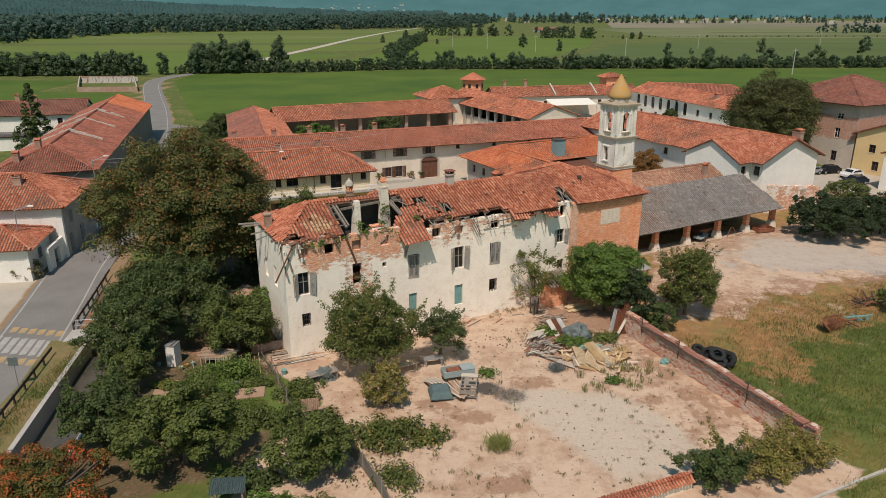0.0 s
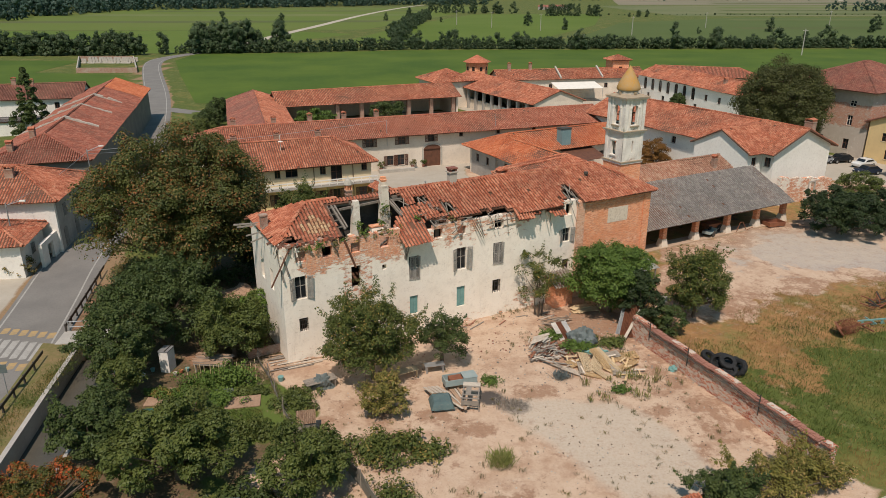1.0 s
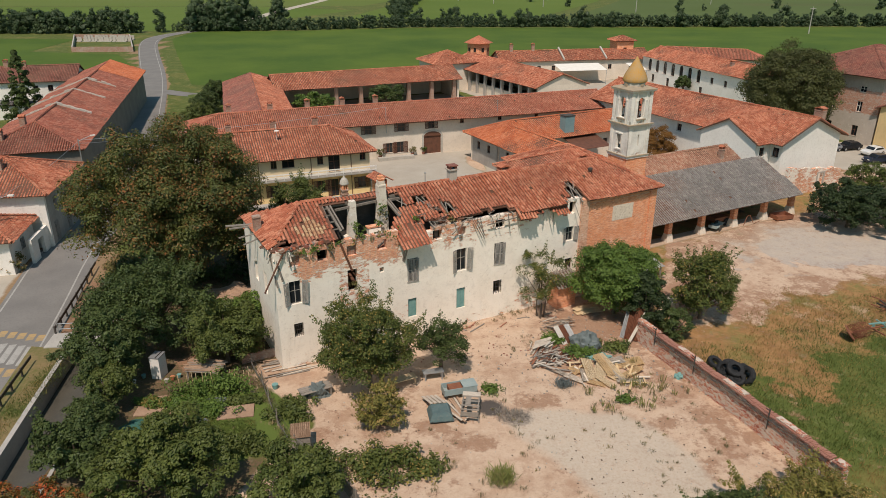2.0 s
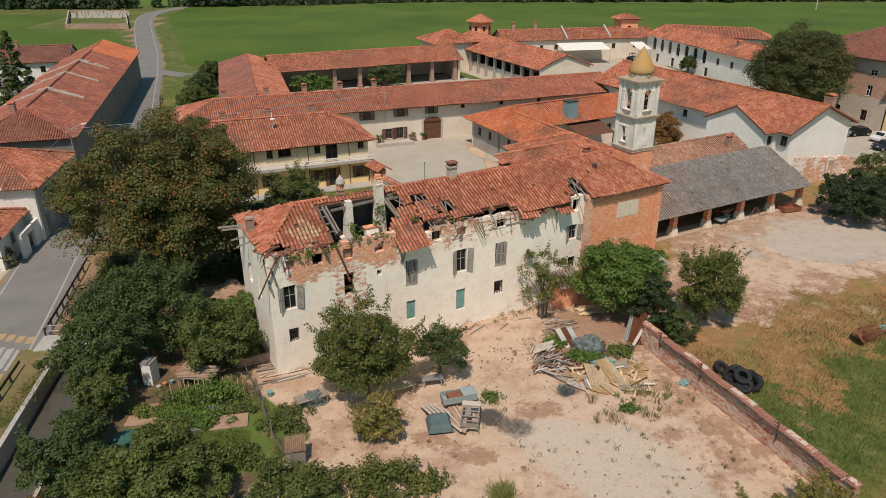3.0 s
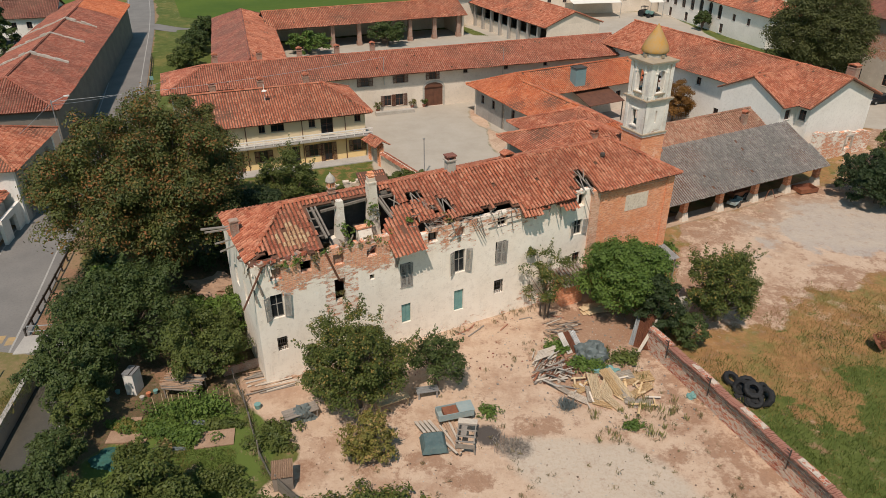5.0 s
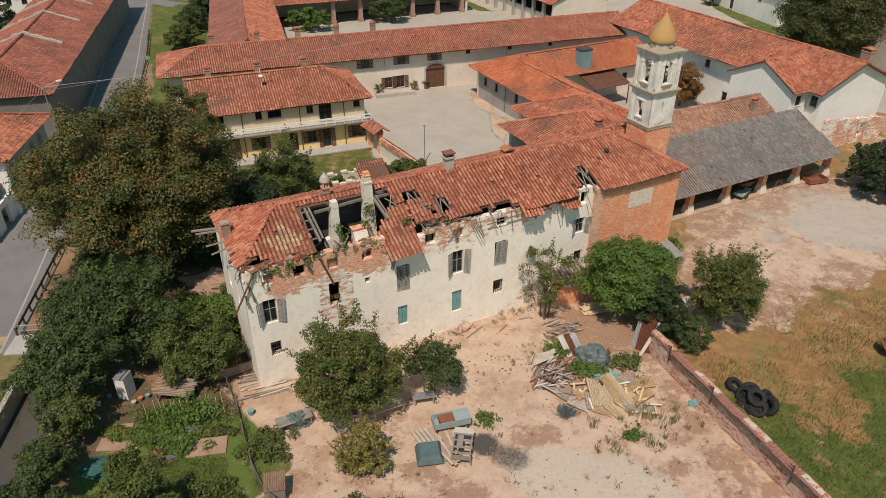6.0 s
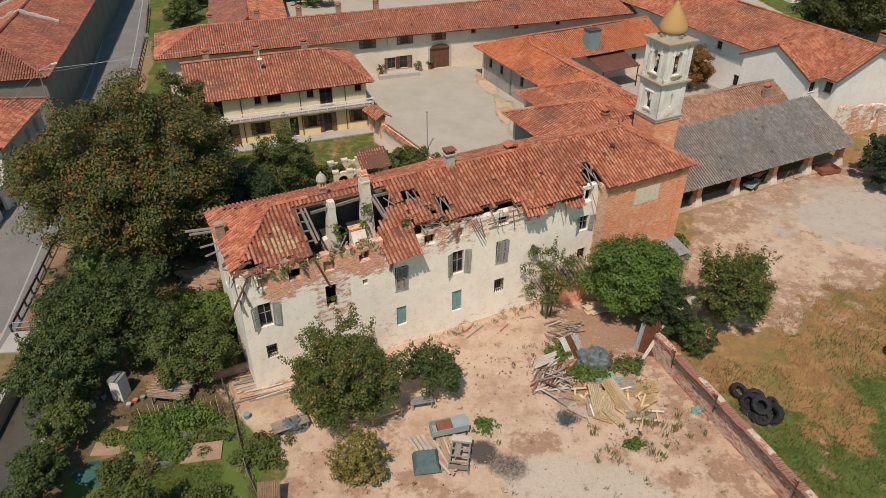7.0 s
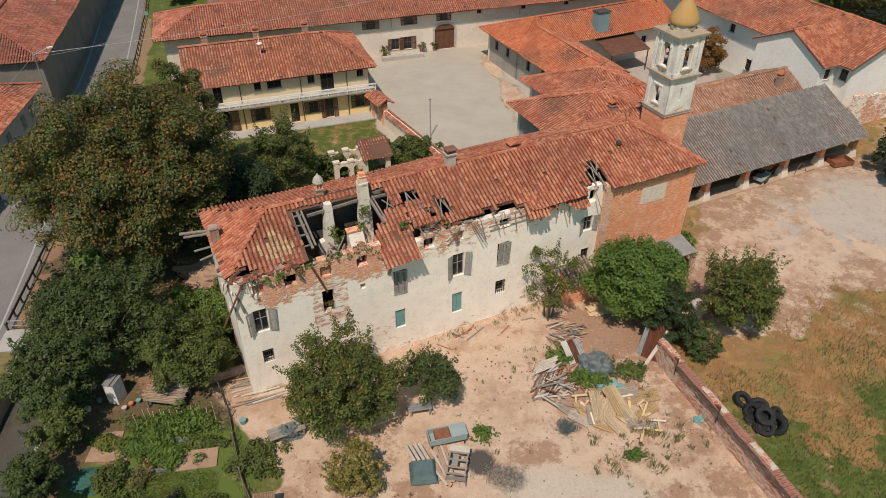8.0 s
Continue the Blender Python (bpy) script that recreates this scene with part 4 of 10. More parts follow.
M["ground"] = earth_mat()
ground = sheet("ground", np.stack([px, py, lift], -1), quads, "ground", None, smooth=True)
tagged(ground, "sandy yard, dry grass and green meadow ground", "ground", kind="structure")
for key, arr in (("sand", sand), ("slabs", slabs), ("dust", dust), ("dry", dry), ("earth", earth), ("garden", garden), ("mould_shade", mould_shade), ("stain", stain), ("gravel", gravel), ("soot", soot)):
    ground.data.attributes.new(key, "FLOAT", "POINT").data.foreach_set("value", arr.astype(np.float32))


def ribbon(name, pts, half, z, material, label, category="road", shift=0.0, dash=None, thick=0.0):
    """A strip along a line, smoothed; shift moves it sideways."""
    p = [Vector((x, y, 0)) for x, y in pts]
    for _ in range(3):
        q = [p[0]]
        for a, b in zip(p[:-1], p[1:]):
            q += [a * 0.75 + b * 0.25, a * 0.25 + b * 0.75]
        p = q + [p[-1]]
    sides = []
    for i, a in enumerate(p):
        d = (p[min(i + 1, len(p) - 1)] - p[max(i - 1, 0)]).normalized()
        sides.append(Vector((d.y, -d.x, 0)))
    verts, faces, run = [], [], 0.0
    for a, s in zip(p, sides):
        c = a + s * shift
        verts += [tuple(c - s * half + Vector((0, 0, z))), tuple(c + s * half + Vector((0, 0, z)))]
    for i in range(len(p) - 1):
        run += (p[i + 1] - p[i]).length
        if dash is None or (run % (dash * 2)) < dash:
            faces.append((2 * i, 2 * i + 1, 2 * i + 3, 2 * i + 2))
    return tagged(sheet(name, verts, faces, material), label, category, kind="structure")


M["tilled"] = surface("tilled_dry_soil", (0.42, 0.28, 0.19), (0.34, 0.22, 0.145), (0.24, 0.155, 0.10), big=1.0, fine=8.0, relief=0.7, amount=0.7)
M["track"] = surface("pale_gravel_track", (0.50, 0.44, 0.35), (0.42, 0.37, 0.29), (0.33, 0.29, 0.22), big=0.1, fine=1.0)
ribbon("road", ROAD, 3.35, 0.0, "asphalt", "worn grey asphalt village road")
ribbon("trim", ROAD, 0.08, 0.006, "paint", "white edge line on the road", "road marking", shift=2.3)
ribbon("trim", ROAD, 0.08, 0.006, "paint", "white edge line on the road", "road marking", shift=-2.95)
ribbon("road", [(-70.0, 178.0), (-60.0, 172.0), (-52.0, 174.0)], 2.2, 0.003, "asphalt", "asphalt side turning off the village road")
ribbon("road", [(-110.0, 352.0), (-107.0, 400.0), (-107.0, 468.0), (-101.0, 580.0), (-98.0, 690.0), (-92.0, 831.0), (-71.0, 1105.0), (-40.0, 1300.0)], 3.4, 0.14, "track", "pale country road through the fields")


def field(name, pts, a, b, c, z, label, scale=0.03):
    key = "field_" + str(len(M))
    M[key] = surface(key, a, b, c, big=scale, fine=0.5, relief=0.2, amount=0.35)
    bm = bmesh.new()
    bm.faces.new([bm.verts.new((x, y, z)) for x, y in pts])
    ob = part(name, bm, key, None)
    return tagged(ob, label, "field", kind="structure")


RICE, RICE2, RICE3 = (0.053, 0.097, 0.011), (0.092, 0.138, 0.016), (0.112, 0.155, 0.024)
field("field", [(-114, 332), (-112, 300), (-92, 250), (-66, 188), (-50, 182), (20, 215), (110, 225), (300, 250), (440, 300), (440, 372), (120, 362), (-20, 354), (-66, 338)], RICE, RICE2, (0.12, 0.16, 0.022), 0.03, "bright green rice field", 0.03)
field("field", [(-330, 296), (-150, 300), (-146, 256), (-112, 250), (-96, 222), (-84, 190), (-300, 180)], RICE, RICE2, RICE3, 0.03, "green rice field beside the village", 0.02)
field("field", [(-420, 335), (-120, 335), (-60, 480), (-130, 520), (-420, 500)], RICE2, RICE3, (0.16, 0.22, 0.06), 0.04, "light green rice field beyond the hedge", 0.015)
field("field", [(-480, 510), (-60, 530), (20, 900), (60, 1180), (-420, 1000)], RICE3, (0.125, 0.155, 0.032), (0.16, 0.175, 0.045), 0.05, "pale green far field", 0.01)
field("field", [(-60, 400), (40, 395), (120, 600), (180, 860), (30, 840), (-30, 600)], RICE2, RICE3, (0.15, 0.21, 0.05), 0.05, "green field between the tracks", 0.01)
field("field", [(60, 395), (900, 400), (1100, 780), (300, 760), (150, 640)], (0.080, 0.112, 0.026), (0.092, 0.122, 0.034), (0.125, 0.135, 0.045), 0.05, "green field beyond the hedge", 0.01)
field("field", [(250, 800), (1200, 820), (1700, 1500), (250, 1250)], (0.12, 0.145, 0.055), (0.18, 0.175, 0.085), (0.235, 0.205, 0.125), 0.06, "pale far field", 0.006)
field("field", [(300, 1300), (2000, 1500), (2600, 2400), (500, 2300)], (0.25, 0.205, 0.145), (0.17, 0.165, 0.095), (0.30, 0.25, 0.18), 0.08, "stubble far field", 0.004)
strips = random.Random(4)
for k in range(16):
    y0 = 540 + 75 * k
    d = strips.uniform(24, 60)
    x0, x1 = (-420 + 10 * k, -70 + 5 * k) if k % 2 else (220 + 25 * k, 900 + 60 * k)
    g = strips.uniform(0.7, 1.25)
    field("field", [(x0, y0), (x1, y0 + 30), (x1 + 20, y0 + 30 + d), (x0, y0 + d)], (0.105 * g, 0.135 * g, 0.036 * g), (0.14 * g, 0.155 * g, 0.05 * g), (0.185 * g, 0.17 * g, 0.08 * g), 0.10 + 0.004 * k, "long strip field in the far plain", 0.01)

# ---- the buildings round the old farmhouse ----
def place(u, n):
    p = at(u, n)
    return p.x, p.y


def row(xs, z, w, h, style):
    return [(x, z, w, h, style) for x in xs]


# dwelling with a balcony on the courtyard
dwelling = house("farmhouse", "long cream and ochre farmhouse with a first floor balcony", -28.9, 89.98, 22.0, 20.0, 10.4, 6.35, 0.44, 0.8, hips=(0, 4.0), walls={"front": "two_tone", "right": "plaster"},
                 front=[(2.30, 3.55, 0.9, 2.1, "dark"), (6.80, 4.65, 0.75, 1.35, "dark"), (8.25, 4.65, 1.6, 1.4, "dark"), (12.86, 4.65, 0.8, 1.35, "dark"), (14.34, 3.55, 1.55, 2.4, "dark"), (18.64, 4.75, 0.8, 1.3, "dark"),
                        (1.90, 0.10, 1.8, 2.5, "brown"), (6.50, 0.95, 1.1, 1.5, "brown"), (10.50, 0.10, 1.0, 2.4, "dark"), (12.70, 0.95, 1.1, 1.5, "brown"), (14.60, 0.10, 1.0, 2.4, "brown"), (18.30, 0.95, 1.1, 1.5, "brown")], seed=3, tile=(0.31, 0.46))
# long range with the cart gate
gate_x, gate_y, gate_a = -38.0, 105.8, 20.5
long_range = house("farm_range", "long cream plastered farm range with a brown cart gate", gate_x, gate_y, gate_a, 71.0, 9.0, 6.1, 0.40, 1.1, hips=(5.0, 0), walls="plaster", roof="clay_pale",
                   front=[(36.6, 0.0, 3.0, 2.95, "door")] + [(26.7, 4.0, 1.2, 1.3, "brown"), (32.2, 4.1, 1.2, 1.3, "brown"), (37.4, 4.2, 1.1, 1.25, "brown"), (30.2, 0.7, 1.1, 1.6, "brown"), (32.0, 0.6, 1.2, 1.8, "brown")] + row([43.0, 49.9, 56.8], 4.7, 0.7, 0.7, "dark"), seed=4)
# open gallery barn behind it, its side wing and the outer gallery
back_barn = house("gallery_barn", "long tiled barn with an open pillared front", -35.4, 152.0, 24.0, 42.0, 10.5, 4.9, 0.42, 0.7, hips=(0, 0), walls="plaster", roof="clay", skip=("front",), seed=5, tile=(0.34, 0.55))
for i in range(8):
    ob = part("pillar", boxes(((-0.4, 0, -0.3), (0.4, 0.8, 4.85)), ((-0.5, -0.1, -0.3), (0.5, 0.9, 0.7))), "brick_dull", back_barn)
    ob.matrix_basis = pose(1.5 + 5.6 * i, 0.1, 0)
side_wing = house("barn_wing", "tiled barn wing closing the far courtyard", -48.6, 161.0, -73.0, 46.0, 10.5, 5.0, 0.42, 0.6, hips=(4, 0), walls="plaster", roof=["clay_dark", "clay"], seed=6, tile=(0.34, 0.55))
gallery = house("gallery_barn", "tiled barn with a pillared loft along its side", -0.3, 191.4, -63.0, 42.0, 13.0, 5.2, 0.36, 0.6, walls="plaster", roof="clay", skip=("front",), seed=8, tile=(0.34, 0.55))
part("wall", boxes(((0, 0.6, -0.4), (42, 1.0, 2.4))), "plaster", gallery)
for i in range(11):
    ob = part("pillar", boxes(((-0.3, 0, -0.3), (0.3, 0.6, 5.0))), "grey_wall", gallery)
    ob.matrix_basis = pose(1.0 + 3.8 * i, 0.0, 0)
corner_barn = house("corner_barn", "square tiled corner barn", -2.6, 178.5, 24.0, 10.5, 11.0, 6.8, 0.40, 0.7, hips=(5.2, 5.1), walls="plaster", roof="clay", seed=9, tile=(0.34, 0.55))
far_range = house("farm_range", "far tiled farm range with firewalls on the roof", 14.0, 192.5, 12.0, 42.0, 9.0, 5.6, 0.42, 0.6, walls="plaster", roof="clay", seed=10, tile=(0.34, 0.55), front=row([10, 14, 30, 36], 2.8, 1.0, 1.2, "dark"), chimneys=[((4, 4.5, 7.4), 0.8, 0.7, 1.6), ((10, 4.5, 7.4), 0.8, 0.7, 1.6)])
for x in (17.0, 29.0):
    part("firewall", prism(bmesh.new(), [(x, -0.4, 5.5), (x, 4.5, 7.9), (x, 4.5, 8.3), (x, -0.4, 5.9)], (0.4, 0, 0)), "stone", far_range)


def arcade(L, z, w, h, count, first, step):
    return [(first + step * i, z, w, h, "dark") for i in range(count)]


arcade_house = house("arcade_house", "white farm range with a row of tall dark arches", 52.6, 199.0, -74.0, 42.0, 10.0, 6.6, 0.40, 0.6, walls={"front": "white"}, roof="clay", hips=(0, 4), seed=11, tile=(0.34, 0.55), front=arcade(42, 3.0, 1.5, 3.0, 7, 3.0, 3.6) + arcade(42, 0.2, 1.3, 2.0, 4, 5.0, 7.0) + row([30, 35], 3.5, 1.1, 1.4, "dark"), chimneys=[((33, 3.0, 7.6), 0.8, 0.7, 1.0)])
for i in range(7):
    for side in (0, 1):
        x0, w, top = 3.0 + 3.6 * i, 1.5, 6.0
        rim = [(x0 + w / 2 + (w / 2) * math.cos(math.pi - math.pi / 2 * k / 6), 0.003, top - w / 2 + (w / 2) * math.sin(math.pi - math.pi / 2 * k / 6)) for k in range(7)]
        corner = (x0, 0.003, top)
        if side:
            rim = [(2 * x0 + w - p[0], p[1], p[2]) for p in rim][::-1]
            corner = (x0 + w, 0.003, top)
        part("spandrel", prism(bmesh.new(), [corner] + rim, (0, 0.14, 0)), "white", arcade_house)
far_house = house("farmhouse", "far tiled house behind the arches", 58.5, 199.0, -20.0, 24.0, 9.0, 6.4, 0.40, 0.6, walls="plaster", roof="clay_pale", seed=12, tile=(0.34, 0.55), hips=(0, 4))
# dovecote tower
dovecote = empty("dovecote", pose(8.3, 198.5, 0), "octagonal brick dovecote turret with a tiled cap", "tower")


def ring_prism(bm, sides, r0, r1, z0, z1, turn=0.0, cx=0.0, cy=0.0):
    a = [bm.verts.new((cx + r0 * math.cos(turn + 2 * math.pi * i / sides), cy + r0 * math.sin(turn + 2 * math.pi * i / sides), z0)) for i in range(sides)]
    b = [bm.verts.new((cx + r1 * math.cos(turn + 2 * math.pi * i / sides), cy + r1 * math.sin(turn + 2 * math.pi * i / sides), z1)) for i in range(sides)]
    for i in range(sides):
        j = (i + 1) % sides
        bm.faces.new((a[i], a[j], b[j], b[i]))
    bm.faces.new(a[::-1])
    bm.faces.new(b)
    return bm


part("wall", ring_prism(ring_prism(bmesh.new(), 8, 2.9, 2.9, 0, 9.6), 8, 3.05, 3.05, 8.6, 8.85), "brick", dovecote)
part("roof", ring_prism(bmesh.new(), 8, 3.9, 0.15, 9.6, 11.4), "clay", dovecote)
# dark blocks on the wall stand for the shade in the dovecote's openings
for i in range(8):
    an = 2 * math.pi * (i + 0.5) / 8
    ob = part("opening", boxes(((-0.35, -0.1, 0), (0.35, 0.1, 1.0))), "dark", dovecote)
    ob.matrix_basis = pose(2.66 * math.cos(an), 2.66 * math.sin(an), 7.4, 0, 0, math.degrees(an) + 90)

# long white building with two gables
white_long = house("long_building", "long white plastered building with an old tiled roof", *place(72.6, 52.0), ANG - 90, 39.5, 12.0, 7.4, 0.43, 1.0, walls="white", roof=["clay", "clay"], seed=13,
                   front=row([12.0, 20.5, 26.0], 5.1, 0.9, 1.1, "dark") + row([24.5], 1.2, 0.9, 1.5, "dark") + row([38.0], 5.0, 1.0, 1.3, "dark"), category="building")
cross_wing = house("cross_wing", "white cross wing with a tiled gable", *place(69.6, 14.4), ANG, 8.0, 9.6, 7.2, 0.50, 0.6, walls="white", roof="clay", seed=14, front=row([0.9], 5.0, 1.0, 1.3, "dark"), category="building")
# brick footing below the white gable and the chimney on the ridge
footing = empty("brick_outhouse", pose(*place(72.5, 10.9), 0, 0, 0, ANG), "ruined brick outhouse against the white gable", "outhouse")
wall("wall", pose(0, 0, 0), 11.5, 4.4, 0.5, [(6.5, 0.9, 1.2, 1.6)], "peel", footing, 0.15, lambda x, z: 0.52 + 0.25 * noise.noise((x * 0.5, z * 0.5, 7)), lambda x: 4.0 - 0.12 * x + 0.1 * math.sin(x * 2.1))
ob = part("window_frame", boxes(((-0.25, -0.03, -0.2), (0, 0.1, 1.8)), ((1.2, -0.03, -0.2), (1.45, 0.1, 1.8)), ((0, -0.03, 1.6), (1.2, 0.1, 1.8))), "stone", footing)
ob.matrix_basis = pose(6.5, 0, 0.9)
chimney(white_long, (37.5, 9.5, 8.2), 1.3, 0.9, 2.2, "brick_dull")

# open shed with a grey roof
M["ledge"] = surface("sandy_trodden_ledge", (0.50, 0.37, 0.265), (0.42, 0.30, 0.21), (0.30, 0.20, 0.14), big=0.6, fine=4.0, amount=0.6)
shed = empty("open_shed", pose(*place(42.3, 5.0), 0, 0, 0, ANG), "long open shed with a grey tiled roof on brick piers", "shed")
s = [(0, 0, 2.9), (25.4, 0, 2.9), (25.0, 6.6, 6.1), (0, 6.6, 6.1)]
tiles(s, "slate", slab(s, shed), 0.31, 0.40, seed=21, sag=0.04)
for u in (46.5, 51.7, 57.1, 62.4, 67.4):
    ob = part("pier", boxes(((-0.3, -0.3, 0.9), (0.3, 0.3, 3.25))), "brick", shed)
    ob.matrix_basis = pose(u - 42.3, 1.25, 0)
    part("plinth", ring_prism(bmesh.new(), 4, 0.80, 0.48, -0.3, 1.0, math.pi / 4), "plaster", ob)
wall("wall", pose(0, 6.3, 0), 25.2, 5.9, 0.4, [], "dark_render", shed)
part("ledge", boxes(((-1.0, 0.55, -0.2), (25.4, 2.3, 0.10))), "ledge", shed)
part("beam", boxes(((0, 1.1, 3.05), (25.2, 1.35, 3.3))), "wood_brown", shed)
# roof behind the shed
mid_roof = house("low_barn", "low barn with a mossy tiled roof and a leaning chimney", *place(44.0, 11.9), ANG, 20.8, 7.0, 5.4, 0.5, 0.4, walls="white", roof="clay_moss", seed=22, chimneys=[((18.0, 1.6, 6.2), 0.6, 0.5, 1.2)])

# courtyard wing: low ranges with bright tiles
wing_a = house("courtyard_wing", "low plastered wing with bright orange roof tiles", *place(44.8, 39.5), ANG, 25.0, 8.4, 4.8, 0.42, 1.0, walls={"front": "plaster", "left": "grey_wall"}, roof=["clay_new", "clay_new"], hips=(4.4, 0), seed=23, tile=(0.31, 0.46), front=row([15.0, 20.0], 2.0, 0.9, 1.0, "dark"), left=row([1.5, 4.5], 2.2, 0.8, 1.2, "dark"))
wing_b = house("courtyard_wing", "low wing with orange tiles and small dark windows", *place(44.8, 40.2), ANG - 90, 12.5, 7.0, 4.8, 0.42, 1.0, walls="grey_wall", roof=["clay_new", "clay"], seed=24, front=row([2.5, 6.0, 9.0], 2.2, 0.8, 1.3, "dark"))
hip_a = house("hipped_house", "hipped house with old clay tiles", *place(39.6, 18.0), ANG, 10.4, 10.5, 5.6, 0.42, 0.9, hips=(5.2, 5.2), walls={"front": "plaster", "left": "grey_wall"}, roof="clay", seed=25)
hip_b = house("hipped_house", "taller hipped house joined to the farmhouse", *place(32.2, 9.0), ANG, 10.8, 10.0, 8.0, 0.40, 0.9, hips=(5.0, 5.0), walls={"front": "plaster", "left": "grey_wall"}, roof="clay", seed=26, chimneys=[((5.5, 2.5, 9.0), 0.6, 0.5, 0.7)], left=row([3.0, 6.0], 5.0, 0.9, 1.4, "green"))
annex = house("annex", "small annex with bright orange tiles", *place(41.0, 15.0), ANG, 4.4, 5.0, 6.6, 0.35, 0.4, walls="plaster", roof="clay_new", seed=27)
flue = empty("flue_cabin", pose(*place(57.6, 40.0), 5.0, 0, 0, ANG), "tall sheet metal flue box on the orange roof", "flue")
M["flue_paint"] = surface("blue_green_sheet", (0.17, 0.27, 0.28), (0.21, 0.31, 0.31), (0.30, 0.33, 0.31), big=0.8, fine=5.0, rough=0.6)
part("body", boxes(((-0.9, -0.7, -1.0), (0.9, 0.7, 2.3))), "flue_paint", flue)
part("cap", boxes(((-1.0, -0.8, 2.3), (1.0, 0.8, 2.42))), "iron", flue)
canopy = empty("canopy", pose(*place(56.4, 35.2), 0, 0, 0, ANG), "brown sheet canopy on posts in the small court", "canopy")
part("roof", prism(bmesh.new(), [(0, 0, 3.0), (6.4, 0, 3.0), (6.4, 4.3, 4.1), (0, 4.3, 4.1)], (0, 0, -0.08)), "wood_brown", canopy)
for x in (0.2, 6.2):
    part("post", boxes(((x - 0.06, 0.1, -0.2), (x + 0.06, 0.22, 2.95))), "iron", canopy)

# bell tower
TX, TY, TA = *place(39.9, 7.05), ANG
tower = empty("bell_tower", pose(TX, TY, 0, 0, 0, TA) @ Matrix.Diagonal((0.9, 0.9, 1.0, 1.0)), "white plastered bell tower with a lichen covered cap", "tower")


def block(name, material, r, z0, z1):
    return part(name, boxes(((-r, -r, z0), (r, r, z1))), material, tower)


block("base", "brick", 1.56, -0.3, 10.8)
block("ledge", "tower", 1.66, 10.8, 11.0)
block("ledge", "cornice", 1.74, 11.0, 11.1)
for k in range(4):
    holes = [(1.05, 0.55, 0.8, 1.45)] if k else [(1.4, 0.9, 0.22, 1.2)]
    wall("wall", pose(0, 0, 11.1, 0, 0, 90 * k) @ pose(-1.5, -1.5, 0), 3.0, 2.9, 0.35, holes, "tower", tower, 0.25, lambda x, z: 0.20 + 0.16 * (z < 0.4) + 0.12 * (x < 0.3), z0=0.0)
    for x in (-1.56, 1.1):
        ob = part("corner_strip", boxes(((x, -1.56, 0.0), (x + 0.46, -1.503, 2.9))), "tower", tower)
        ob.matrix_basis = pose(0, 0, 11.1, 0, 0, 90 * k)
    if k:
        ob = part("window_surround", boxes(((-0.58, -1.54, 0.4), (-0.453, -1.503, 2.1)), ((0.353, -1.54, 0.4), (0.48, -1.503, 2.1)), ((-0.62, -1.58, 2.1), (0.52, -1.503, 2.22)), ((-0.6, -1.6, 0.42), (0.5, -1.503, 0.54))), "tower", tower)
        ob.matrix_basis = pose(0, 0, 11.1, 0, 0, 90 * k)
block("floor", "dark", 1.13, 11.15, 11.3)
block("cornice", "tower", 1.62, 14.0, 14.14)
block("cornice", "tower", 1.78, 14.14, 14.26)
block("cornice", "cornice", 1.86, 14.26, 14.34)


def belfry_arch(x, z):
    """Whether masonry stands at this place of a belfry wall: one round-headed opening."""
    return not (abs(x - 1.45) < 0.46 and 0.5 < z < 2.15 or math.hypot(x - 1.45, z - 2.15) < 0.46)


for k in range(4):
    turned = pose(0, 0, 14.34, 0, 0, 90 * k)
    wall("wall", turned @ pose(-1.45, -1.45, 0), 2.9, 3.16, 0.4, [], "tower", tower, 0.09, lambda x, z: 0.22 + 0.10 * (z < 0.5), z0=0.0, keep=belfry_arch)
    for x in (-1.54, 1.14, -0.78, 0.56):
        wide = 0.4 if abs(x) > 1 else 0.2
        ob = part("pilaster", boxes(((x, -1.53, 0.0), (x + wide, -1.453, 3.16)), ((x - 0.03, -1.57, 0.0), (x + wide + 0.03, -1.453, 0.3)), ((x - 0.03, -1.57, 2.3 if wide < 0.3 else 2.9), (x + wide + 0.03, -1.453, 2.42 if wide < 0.3 else 3.02))), "tower", tower)
        ob.matrix_basis = turned
    ob = part("sill", boxes(((-0.7, -1.62, 0.38), (0.7, -1.05, 0.5))), "cornice", tower)
    ob.matrix_basis = turned
block("belfry_floor", "stone", 1.04, 14.34, 14.46)
block("cornice", "tower", 1.6, 17.5, 17.6)
block("cornice", "tower", 1.76, 17.6, 17.7)
part("roof", ring_prism(ring_prism(bmesh.new(), 4, 2.58, 2.58, 17.7, 17.82, math.pi / 4), 4, 2.52, 1.4, 17.82, 18.08, math.pi / 4), "cornice", tower)
part("drum", ring_prism(ring_prism(bmesh.new(), 8, 1.24, 1.22, 17.95, 18.4, math.pi / 8), 8, 1.3, 1.3, 18.38, 18.46, math.pi / 8), "stone", tower)
for x, y in ((-1.3, 0.0), (0.0, -1.3), (1.3, 0.0), (0.0, 1.3)):
    part("scroll", boxes(((x * 0.9 - 0.16, y * 0.9 - 0.16, 18.05), (x * 0.9 + 0.16, y * 0.9 + 0.16, 18.3))), "cornice", tower)
curve = ((1.32, 18.84), (1.38, 18.94), (1.34, 19.2), (1.23, 19.5), (1.08, 19.8), (0.90, 20.1), (0.72, 20.4), (0.54, 20.68), (0.36, 20.96), (0.19, 21.24), (0.03, 21.5))
sides = 16
spin = [(r * math.cos(2 * math.pi * i / sides), r * math.sin(2 * math.pi * i / sides), z) for r, z in ((q, 18.42 + (h - 18.84) * 0.93) for q, h in curve) for i in range(sides)]
